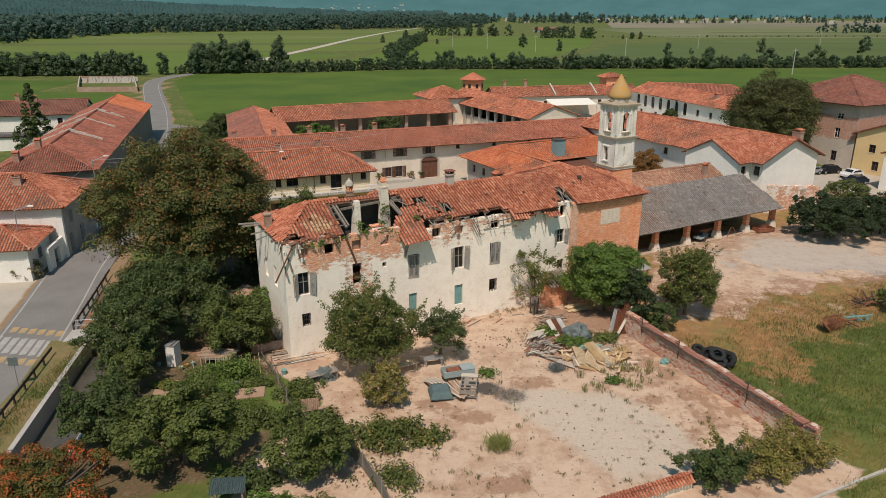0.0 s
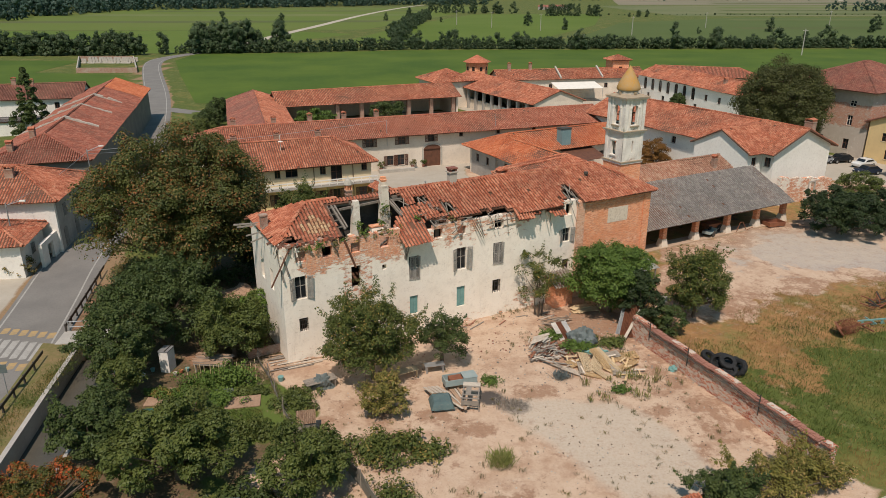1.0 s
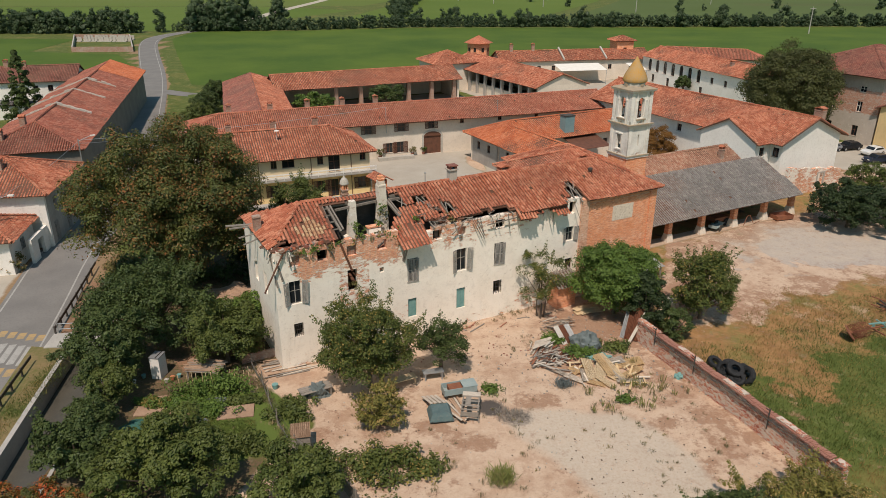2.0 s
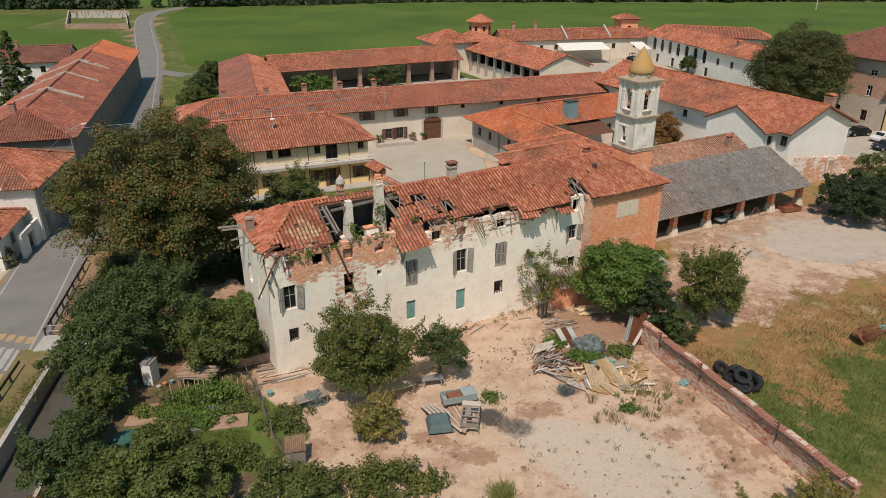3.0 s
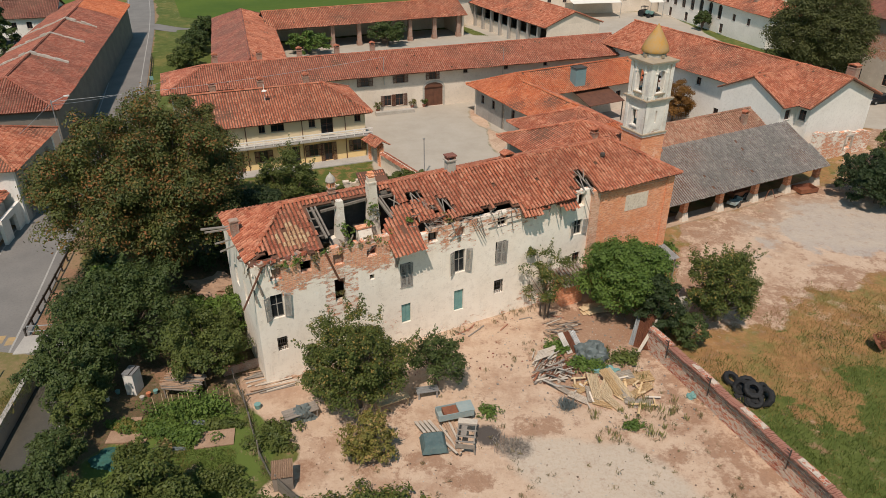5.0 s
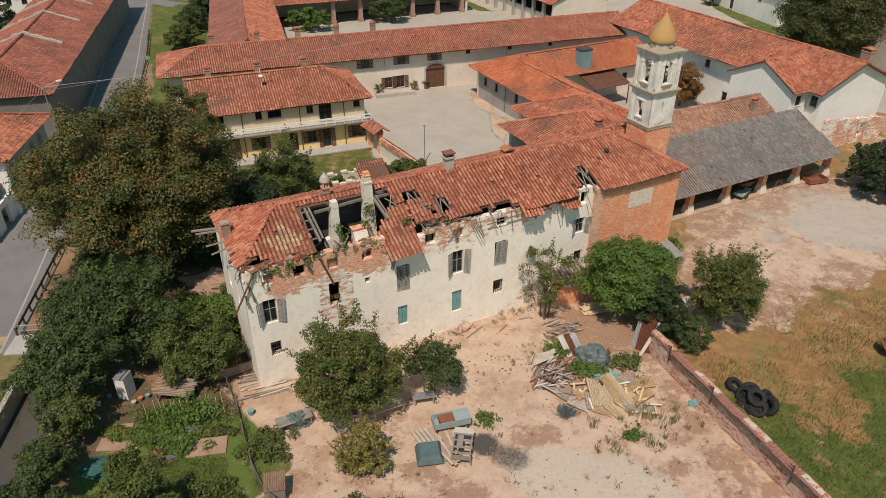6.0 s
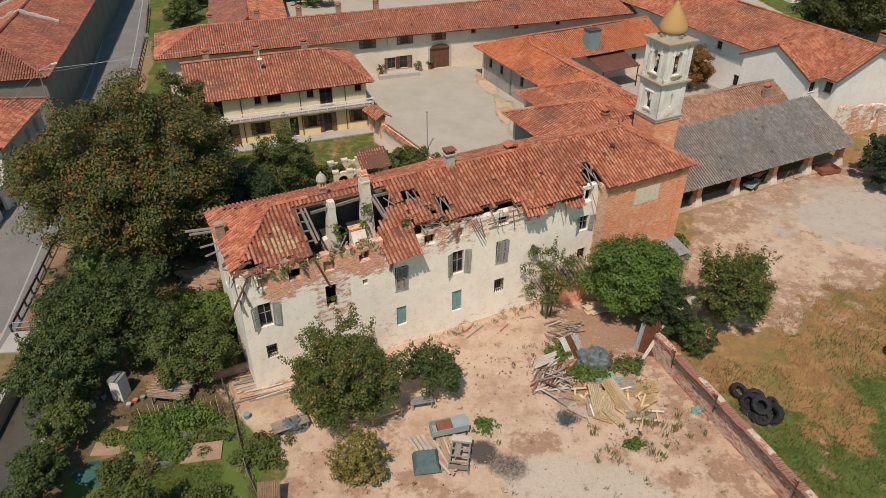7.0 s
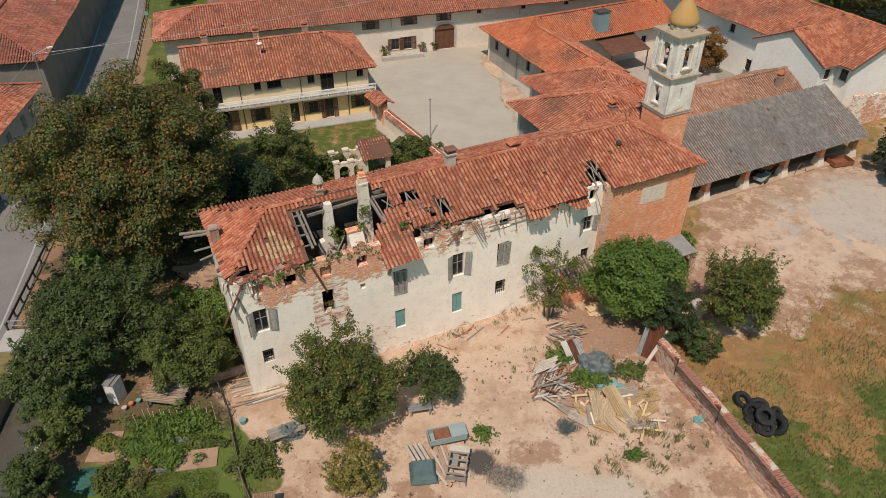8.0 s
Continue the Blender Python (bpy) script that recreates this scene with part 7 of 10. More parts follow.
def tree(name, label, x, y, r, height, base, leaf, count, size, seed, clumps=70, trunk=0.22, stems=1, category="tree", squash=(1.0, 1.0), bark="bark", turn=0.0, lobe=1.0, uneven=0.20, shoots=0):
    rng = np.random.default_rng(seed)
    top = empty(name, pose(x, y, 0, 0, 0, turn), label, category)
    lobes = max(12, int(clumps * 0.42))
    c, s, tips = crown_clumps(rng, r, height, base, lobes, lobe, uneven)
    for arr in (c, tips):
        arr[:, 0] *= squash[0]
        arr[:, 1] *= squash[1]
    bm = bmesh.new()
    fork = Vector((0, 0, base + (height - base) * 0.18))
    for i in range(stems):
        foot = Vector((0.3 * math.cos(i * 2.4) * (stems > 1), 0.3 * math.sin(i * 2.4) * (stems > 1), -0.2))
        tube(bm, foot, fork + foot * 1.5, trunk, trunk * 0.6)
    for tip in tips:
        mid = fork.lerp(Vector(tip), 0.5) + Vector((0, 0, -0.06 * r))
        tube(bm, fork, mid, trunk * 0.5, trunk * 0.3, 5)
        tube(bm, mid, Vector(tip), trunk * 0.3, trunk * 0.1, 5)
    part("trunk", bm, bark, top)
    n = len(c) - lobes
    for i in rng.permutation(np.argsort(-(c[:n, 2] + np.hypot(c[:n, 0], c[:n, 1]) * 0.7))[:shoots * 3])[:shoots]:
        way = np.array([c[i, 0] / r * 0.7, c[i, 1] / r * 0.7, 0.9]) + rng.normal(0, 0.22, 3)
        run = np.array([0.8, 1.3, 1.8, 2.3])[:, None] * way * (0.12 * r + 0.15)
        c = np.vstack([c, c[i] + run])
        s = np.append(s, np.array([0.10, 0.085, 0.07, 0.05]) * r)
    v, q = leaves(rng, c, s, int(count * 2.3), size * 0.62, 0.85, 0.78)
    sheet("crown", v, q, leaf, top)
    return top


BIG = "broad old tree with dark green and reddening leaves"
tree("broad_tree", BIG, -25.4, 67.4, 8.4, 16.2, 1.2, "leaf_rust", 66000, 0.33, 41, 170, 0.5, lobe=1.1, uneven=0.13)
tree("broad_tree", "slender tall tree with reddening leaves behind the ruined house", -25.2, 78.0, 3.7, 14.0, 2.4, "leaf_rust", 15000, 0.29, 40, 60, 0.3, lobe=1.0, uneven=0.16)
# leaf tone taken darker to hold the big tree's shade
tree("broad_tree", "tall green tree between the ruin and the garden", -18.6, 72.6, 3.8, 6.6, 0.8, "leaf_laurel", 10000, 0.34, 97, 60)
tree("broad_tree", "dense green walnut tree by the ruined house", -23.9, 55.3, 4.5, 7.4, 0.6, "leaf_deep", 14500, 0.31, 42, 70, lobe=1.2, shoots=8)
tree("fruit_tree", "dense green fruit tree by the house corner", -17.2, 53.2, 3.2, 5.0, 0.4, "leaf", 8200, 0.28, 43, 60, shoots=14)
tree("fruit_tree", "dense green fruit tree over the ditch", -25.3, 50.0, 3.0, 5.2, 0.5, "leaf_deep", 7500, 0.30, 44, 70, shoots=12)
tree("fruit_tree", "small green tree at the ditch kerb", -23.4, 46.8, 1.6, 3.5, 0.4, "leaf", 2700, 0.28, 98, 40, shoots=8)
tree("fruit_tree", "small dark tree at the ditch kerb", -23.3, 43.4, 1.5, 3.2, 0.4, "leaf_deep", 2500, 0.28, 99, 40, shoots=8)
tree("fruit_tree", "dense green garden tree", -16.4, 38.0, 4.2, 5.0, 0.6, "leaf", 13000, 0.30, 45, 100)
tree("fruit_tree", "dense green garden tree", -22.3, 39.4, 2.3, 4.3, 0.6, "leaf_deep", 5500, 0.29, 46, 60, shoots=10)
tree("fruit_tree", "round green garden tree", -8.2, 36.9, 2.9, 4.2, 0.4, "leaf", 7000, 0.27, 47, 60)
tree("fruit_tree", "leafy plum tree in front of the facade", -5.5, 49.8, 3.5, 6.6, 1.0, "leaf_plum", 15500, 0.24, 48, 80, uneven=0.20, shoots=26)
tree("fruit_tree", "small green tree in front of the facade", -0.2, 52.0, 1.9, 4.4, 0.6, "leaf_deep", 3800, 0.23, 49, 40, uneven=0.28, shoots=18)
tree("fruit_tree", "yellowish green young tree", -4.2, 45.2, 1.7, 2.9, 0.2, "leaf_wild", 2900, 0.23, 50, 40, uneven=0.28, shoots=18)
tree("fig_tree", "large light green fig tree by the brick wing", 15.4, 62.0, 3.75, 6.9, 0.2, "leaf_fig", 17000, 0.30, 51, 120, uneven=0.03, lobe=1.3)
tree("dark_bush", "dark green bush beside the fig tree", 17.3, 58.7, 1.8, 5.7, 0.2, "leaf_laurel", 4200, 0.26, 60, 40)
tree("dark_bush", "low dark bush behind the yard wall", 19.6, 57.9, 1.5, 2.4, 0.1, "leaf_deep", 2000, 0.26, 61, 26)
tree("round_tree", "dark green round tree at the yard wall", 22.9, 61.0, 2.8, 6.4, 0.2, "leaf_plum", 10000, 0.26, 52, 110, uneven=0.03, lobe=1.25, shoots=36)
tree("young_tree", "thin leafy tree leaning against the facade", 8.6, 61.2, 2.0, 6.8, 0.8, "leaf_plum", 2300, 0.22, 53, 34, 0.1, 3, uneven=0.35, shoots=12)
tree("flame_tree", "bush with orange red blossom", -23.0, 33.4, 4.4, 3.2, 0.3, "leaf_red", 13000, 0.22, 54, 80)
tree("wild_bush", "yellowish wild bush with drying leaves", 19.8, 36.6, 3.3, 2.1, 0.1, "leaf_wild", 4600, 0.20, 55, 60, squash=(1.0, 0.6), uneven=0.4, shoots=14)
tree("wild_bush", "yellow green wild bush over the wall end", 22.2, 37.8, 1.9, 2.4, 0.1, "leaf_wild", 3800, 0.20, 96, 40, uneven=0.35, shoots=12)
tree("wild_bush", "dark green wild bush by the low wall", 16.6, 35.6, 2.4, 2.4, 0.1, "leaf_deep", 4500, 0.22, 62, 50, squash=(1.0, 0.7), uneven=0.35, shoots=14)
tree("court_tree", "round green tree in the courtyard garden", -16.3, 79.0, 3.3, 7.6, 0.3, "leaf", 9000, 0.28, 56, 110, uneven=0.05, shoots=10)
tree("chestnut_tree", "large dark chestnut tree beside the palazzo", 61.2, 131.0, 8.3, 16.4, 0.6, "leaf_olive", 38000, 0.42, 57, 230, 0.5, lobe=1.25, uneven=0.06)
tree("laurel", "dense dark evergreen bush", 48.4, 84.6, 5.5, 5.6, 0.2, "leaf_laurel", 12000, 0.38, 58, 80)
tree("laurel", "dense dark evergreen bush", 56.5, 86.5, 4.4, 5.0, 0.2, "leaf_laurel", 7000, 0.38, 59, 70)
tree("young_tree", "pale green tree behind the laurels", 56.0, 94.5, 3.0, 5.0, 0.5, "leaf", 3500, 0.36, 63, 45)
tree("autumn_bush", "round rust coloured bush in the small court", 33.0, 112.3, 2.1, 6.0, 0.1, "leaf_autumn", 8000, 0.28, 64, 40, uneven=0.05, lobe=1.5)
tree("creeper", "green creeper over the garden shed", -4.4, 85.4, 3.0, 2.8, 0.1, "leaf", 6000, 0.28, 65, 60, squash=(1.2, 0.7))
tree("creeper", "tangled green bushes behind the ruin", 2.5, 80.5, 2.6, 2.8, 0.1, "leaf_fig", 3500, 0.30, 66, 50, squash=(1.4, 0.6))
tree("creeper", "tangled green bushes behind the ruin", -12.6, 82.2, 2.0, 2.4, 0.1, "leaf", 3500, 0.30, 67, 50, squash=(1.4, 0.7))
tree("ivy", "ivy and bushes against the end wall", -15.8, 57.8, 1.9, 4.2, 0.1, "leaf_fig", 2800, 0.26, 68, 40)
tree("oleander", "green oleander by the pillared barn", -28.0, 152.0, 3.2, 4.4, 0.2, "leaf_fig", 2500, 0.5, 69, 40, squash=(1.5, 0.8))
tree("yew", "dark clipped tree by the pillared barn", -13.0, 159.0, 3.0, 5.0, 0.2, "leaf_deep", 2500, 0.5, 70, 40, squash=(1.4, 0.8))
tree("hedge", "dense hedge beside the side turning", -51.6, 162.0, 3.6, 5.0, 0.2, "leaf_deep", 4000, 0.5, 91, 60, squash=(0.8, 1.5))
tree("hedge", "dense hedge beside the side turning", -50.2, 151.0, 3.5, 4.6, 0.2, "leaf_deep", 3500, 0.5, 92, 60, squash=(0.8, 1.6))
tree("hedge", "dense hedge beside the side turning", -48.3, 140.0, 3.2, 4.0, 0.2, "leaf", 3000, 0.5, 90, 60, squash=(0.8, 1.7))
tree("palm", "small palm before the arches", 57.0, 177.0, 2.0, 4.2, 1.0, "leaf_deep", 1500, 0.6, 93, 25)


def conifer(x, y, h, r, seed):
    top = empty("conifer", pose(x, y, 0), "tall dark drooping conifer beside the white house", "tree")
    rng = np.random.default_rng(seed)
    bm = bmesh.new()
    tube(bm, (0, 0, -0.3), (0, 0, h), 0.35, 0.05, 7)
    part("trunk", bm, "bark", top)
    cs, rs = [], []
    for i in range(90):
        f = rng.random() ** 0.8
        an = rng.uniform(0, 6.28)
        rad = r * (1 - f) * rng.uniform(0.35, 1.0) + 0.2
        cs.append((rad * math.cos(an), rad * math.sin(an), 1.0 + f * (h - 1.2) - rad * 0.25))
        rs.append(0.35 + 0.5 * (1 - f))
    v, q = leaves(rng, np.array(cs), np.array(rs), 5000, 0.5)
    sheet("crown", v, q, "leaf_deep", top)


conifer(-83.4, 143.5, 13.6, 4.6, 94)


def tufts(name, label, spots, blades, h, leaf, seed, spread=0.25, lean=0.45):
    """Tufts of narrow blades."""
    rng = np.random.default_rng(seed)
    spots = np.asarray(spots, float)
    n = len(spots) * blades
    k = np.repeat(np.arange(len(spots)), blades)
    size = (spots[k, 2] if spots.shape[1] > 2 else np.ones(n))
    base = np.zeros((n, 3))
    base[:, :2] = spots[k, :2] + rng.normal(0, spread, (n, 2)) * size[:, None]
    tip = base.copy()
    tip[:, :2] += rng.normal(0, h * lean, (n, 2)) * size[:, None]
    tip[:, 2] += h * rng.uniform(0.5, 1.2, n) * size
    an = rng.uniform(0, 6.28, n)
    side = np.stack([np.cos(an), np.sin(an), np.zeros(n)], -1) * (0.012 + 0.022 * h)
    mid = (base + tip) / 2 + np.array([0, 0, 0.12 * h])
    verts = np.stack([base - side * 0.5, mid - side, tip, mid + side], 1).reshape(-1, 3)
    return tagged(sheet(name, verts, np.arange(n * 4).reshape(-1, 4), leaf), label, "plants", kind="stuff")


rng = np.random.default_rng(3)
yard = [(x, y, s) for x, y, s in zip(rng.uniform(-7, 25, 900), rng.uniform(32, 58, 900), rng.uniform(0.5, 1.3, 900))]
ok = inside(np.array([q[0] for q in yard]), np.array([q[1] for q in yard]), YARD) > 0.4
dens = np.array([noise.noise((q[0] * 0.25, q[1] * 0.25, 9)) for q in yard])
yard = [q for q, k, d in zip(yard, ok, dens) if k and d > 0.02 + 0.25 * (q[1] > 47) - 0.3 * (math.hypot(q[0] - 15, q[1] - 49) < 4.5)]
tufts("weeds", "scattered dry weeds on the sandy yard", yard[::2], 14, 0.24, "weed", 4, 0.10)
spots = [(x, y, s) for x, y, s in zip(rng.uniform(-6, 19, 150), rng.uniform(33.5, 60, 150), rng.uniform(0.6, 1.25, 150))]
ok = inside(np.array([q[0] for q in spots]), np.array([q[1] for q in spots]), YARD) > 0.5
spots = [q for q, k in zip(spots, ok) if k and (q[1] < 46 or noise.noise((q[0] * 0.3, q[1] * 0.3, 4)) > 0.1)]
tufts("weeds", "small upright green brown weeds on the sand", spots[::3], 24, 0.30, "weed", 104, 0.10, 0.25)
tufts("weeds", "small leafy green weeds on the sand", spots[1::3], 26, 0.20, "leaf_wild", 105, 0.12, 0.35)
meadow = np.stack([rng.uniform(17, 62, 19000), rng.uniform(30, 72, 19000), rng.uniform(0.5, 1.4, 19000)], -1)
side = (meadow[:, 0] - 16.4) * 19.4 + (meadow[:, 1] - 58.6) * 8.8
rim = inside(meadow[:, 0], meadow[:, 1], FARMYARD)
mottle = np.array([noise.noise((q[0] * 0.2, q[1] * 0.2, 2)) + 0.5 * noise.noise((q[0] * 0.6, q[1] * 0.6, 8)) for q in meadow])
keep_m = ((side > 14) | ((meadow[:, 0] > 24.0) & (meadow[:, 1] < 41.0))) & (rim < -0.5 + mottle) & (inside(meadow[:, 0], meadow[:, 1], YARD) < 0.2)
parched = (rim + mottle * 9.0 + rng.normal(0, 2.2, len(mottle)) > -2.6) | (np.hypot(meadow[:, 0] - 26.5, meadow[:, 1] - 38.5) < 2.4 + mottle)
tufts("meadow_grass", "long green meadow grass", meadow[keep_m & ~parched], 6, 0.30, "grass", 5, 0.35)
tufts("dry_grass", "parched straw coloured grass", meadow[((keep_m & (mottle > -0.15)) | ((side > 14) & (rim < 1.2 + 2.5 * mottle))) & parched], 5, 0.24, "straw", 15, 0.35)
tufts("grass_clump", "bright green clump of tall grass", [(3.6 + 0.35 * math.cos(i), 39.6 + 0.3 * math.sin(i * 1.7), 1.0) for i in range(9)], 60, 0.7, "reed", 6, 0.3)
reed_spots = [(13.6, 50.0), (14.2, 49.8), (15.0, 49.6), (15.7, 49.9), (16.3, 49.6), (16.0, 49.1), (16.6, 50.3), (14.6, 50.6), (11.0, 49.2), (10.6, 48.8), (11.4, 47.2), (11.7, 46.8), (10.8, 46.6), (14.3, 47.2), (14.8, 46.9), (17.2, 48.9), (15.4, 48.2), (12.9, 49.6), (14.9, 53.2), (13.2, 48.9)]
tufts("reeds", "tall pale green reeds by the rubble pile", [(x + rng.normal(0, 0.15), y + rng.normal(0, 0.15), rng.uniform(0.6, 1.15)) for x, y in reed_spots], 14, 0.8, "reed", 27, 0.14, 0.16)
tufts("reeds", "grey green reeds by the rubble pile", [(x + rng.normal(0, 0.35), y + rng.normal(0, 0.35), rng.uniform(0.5, 1.0)) for x, y in reed_spots], 9, 0.75, "weed", 7, 0.15, 0.2)
verge = [(-31.2 + 1.6 * rng.random(), 36 + 20 * rng.random(), 1.0) for i in range(500)]
tufts("verge_grass", "short green grass on the road verge", verge, 10, 0.22, "grass", 8, 0.3)
foot = [(*at(rng.uniform(13.5, 24.5), -0.3 - 0.7 * rng.random()).to_tuple()[:2], rng.uniform(0.6, 1.5)) for i in range(60)]
tufts("weeds", "weeds along the foot of the facade", foot[:22], 14, 0.35, "weed", 9, 0.15)


def low_patch(name, label, x, y, rx, ry, h, leaf, count, seed, size=0.22):
    """A low spreading plant."""
    rng = np.random.default_rng(seed)
    n = 40
    c = np.stack([x + rng.normal(0, rx * 0.45, n), y + rng.normal(0, ry * 0.45, n), rng.uniform(0.1, h * 0.75, n)], -1)
    v, q = leaves(rng, c, rng.uniform(0.2, 0.45, n) * (rx + ry) * 0.35 + 0.1, count, size)
    v[:, 2] = np.maximum(v[:, 2], 0.02)
    return tagged(sheet(name, v, q, leaf), label, "plants", kind="stuff")


low_patch("wild_shrub", "yellow green shrub by the garden fence", -9.9, 33.4, 1.5, 1.0, 1.3, "leaf_fig", 2000, 24)
low_patch("wild_shrub", "dry shrub below the garden tree", -7.4, 32.6, 1.6, 1.0, 0.9, "leaf_dry", 1700, 25)
low_patch("wild_shrub", "dark shrub at the garden edge", -11.6, 35.6, 1.6, 1.0, 1.2, "leaf_deep", 2000, 26)
low_patch("vine_patch", "low spreading green vine on the sand", -4.0, 40.6, 3.2, 2.0, 0.8, "leaf_plum", 3600, 11, 0.2)
low_patch("vine_patch", "low spreading green vine on the sand", -1.2, 40.4, 1.7, 1.2, 0.5, "leaf_plum", 1300, 12, 0.2)
low_patch("vine_patch", "small green patch on the sand", -3.2, 36.2, 1.7, 1.8, 0.35, "leaf_plum", 1200, 13, 0.18)
low_patch("vine_patch", "round green vine by the garden fence", -10.7, 46.6, 1.2, 1.8, 0.7, "leaf", 2600, 14, 0.18)
low_patch("weed_patch", "green weeds on the rubble pile", 11.2, 54.6, 1.3, 0.9, 0.8, "leaf_fig", 1500, 15, 0.18)
low_patch("weed_patch", "green weeds beside the rubble pile", 14.0, 55.4, 1.6, 0.8, 0.5, "leaf", 1300, 16, 0.18)
low_patch("weed_patch", "green weeds beside the timber pile", 9.2, 56.8, 0.8, 0.9, 0.6, "leaf_fig", 900, 17, 0.18)
low_patch("weed_patch", "small green weed on the sand", 13.2, 48.2, 0.9, 0.5, 0.3, "leaf_fig", 500, 18, 0.16)
low_patch("weed_patch", "small green weed beside the old trough", 3.6, 49.3, 0.9, 0.7, 0.25, "leaf_fig", 500, 19, 0.16)
lawn = np.stack([rng.uniform(-19.4, -12.2, 1500), rng.uniform(41.0, 46.8, 1500), rng.uniform(0.5, 1.1, 1500)], -1)
lawn = lawn[inside(lawn[:, 0], lawn[:, 1], [(-19.0, 45.2), (-16.2, 46.0), (-15.9, 45.4), (-13.2, 45.7), (-12.4, 43.0), (-13.5, 41.4), (-18.0, 41.2)]) > 0]
tufts("lawn_grass", "short yellowish green garden lawn", lawn, 12, 0.14, "grass", 79, 0.18)
low_patch("flower_bush", "yellow flowering bush by the road", -33.5, 71.5, 1.3, 1.8, 1.4, "leaf_dry", 1500, 20, 0.2)
low_patch("banana_plant", "broad leaved green plant by the road", -30.2, 65.5, 1.4, 1.4, 2.2, "leaf_fig", 900, 21, 0.5)
low_patch("creeper", "dry creeper over the low house wall", -44.6, 70.5, 1.2, 1.2, 2.2, "leaf_dry", 1400, 22, 0.2)
# kitchen garden
hem = [(-15.0, 52.2), (-13.6, 49.8), (-12.6, 47.6), (-11.4, 45.0), (-9.6, 42.2)]
hem = [(a[0] + (b[0] - a[0]) * f + rng.normal(0, 0.2), a[1] + (b[1] - a[1]) * f, rng.uniform(0.5, 1.3)) for a, b in zip(hem[:-1], hem[1:]) for f in np.linspace(0, 1, 16)]
tufts("weeds", "green and drying weeds along the netting fence", hem, 14, 0.32, "weed", 28, 0.14)
low_patch("ivy", "bright green ivy over a mound of rubble", -20.6, 61.2, 1.0, 1.0, 1.6, "leaf_fig", 2600, 29, 0.16)
low_patch("ivy", "bright green creeper on the earth bank", -18.4, 60.2, 1.5, 1.3, 2.4, "leaf_fig", 3200, 133, 0.2)
low_patch("ivy", "bright green creeper on the earth bank", -18.0, 57.0, 1.2, 1.4, 2.6, "leaf", 2600, 134, 0.2)
low_patch("ivy", "green ivy at the foot of the end wall", -17.6, 62.8, 1.0, 1.4, 1.8, "leaf", 1600, 129, 0.18)
low_patch("fern", "tall bright ferns beside the end wall", -16.2, 58.6, 0.9, 1.5, 1.9, "leaf_fig", 1900, 130, 0.22)
low_patch("fern", "tall bright ferns beside the end wall", -17.6, 57.4, 1.0, 0.9, 1.5, "leaf", 1500, 131, 0.22)
low_patch("weed_patch", "dry weeds on the earth bank", -22.4, 63.2, 1.4, 0.8, 0.6, "leaf_dry", 700, 132, 0.16)
for x, y, rx, ry, h, leaf, seed in ((-16.9, 48.8, 3.4, 1.1, 1.7, "leaf_fig", 31), (-18.6, 47.0, 2.4, 0.6, 0.6, "leaf_fig", 32), (-20.2, 47.2, 1.6, 0.3, 0.4, "leaf_wild", 33), (-16.6, 46.4, 1.8, 0.6, 0.7, "leaf_fig", 34), (-19.6, 44.6, 0.9, 1.2, 0.9, "leaf", 35), (-17.6, 44.8, 0.6, 1.2, 0.6, "leaf_dry", 36), (-13.0, 42.6, 1.8, 0.9, 0.9, "leaf", 37), (-21.2, 47.4, 1.3, 0.4, 0.3, "leaf_fig", 38), (-14.6, 47.7, 1.5, 0.3, 0.35, "leaf", 39), (-17.0, 42.4, 3.0, 0.8, 0.8, "leaf", 40)):
    low_patch("vegetable_bed", "green vegetable bed in the kitchen garden", x, y, rx, ry, h, leaf, int(800 * (rx + ry)), seed, 0.17)
# laurel-dark leaves carry the shade below the trees in their colour
for i, (x, y, rx, ry, h) in enumerate(((-31.5, 62.0, 1.6, 3.0, 1.2), (-31.8, 69.0, 1.8, 3.0, 1.6), (-27.0, 64.5, 3.0, 2.4, 1.4), (-18.0, 69.5, 3.0, 1.6, 1.6), (-24.0, 69.5, 4.0, 2.5, 1.2), (-33.5, 80.0, 2.0, 4.0, 1.5), (-26.0, 83.0, 5.0, 3.0, 1.4), (-30.0, 90.0, 4.0, 3.0, 1.6), (-34.5, 96.0, 2.5, 4.0, 2.0))):
    low_patch("undergrowth", "dark tangled undergrowth below the trees", x, y, rx, ry, h, ("leaf_laurel", "leaf_deep", "leaf_laurel")[i % 3], 1500, 50 + i, 0.3)


def sprig(u, n, z, r, leaf, count, seed):
    """A plant rooted in the masonry."""
    rng = np.random.default_rng(seed)
    p = np.array(at(u, n, z))
    c = p + rng.normal(0, r * 0.5, (7, 3)) * np.array([1, 1, 0.8])
    v, q = leaves(rng, c, np.full(7, r * 0.45), count, 0.16)
    tagged(sheet("wall_plant", v, q, leaf), "green plant growing out of the ruined masonry", "plant", kind="stuff")


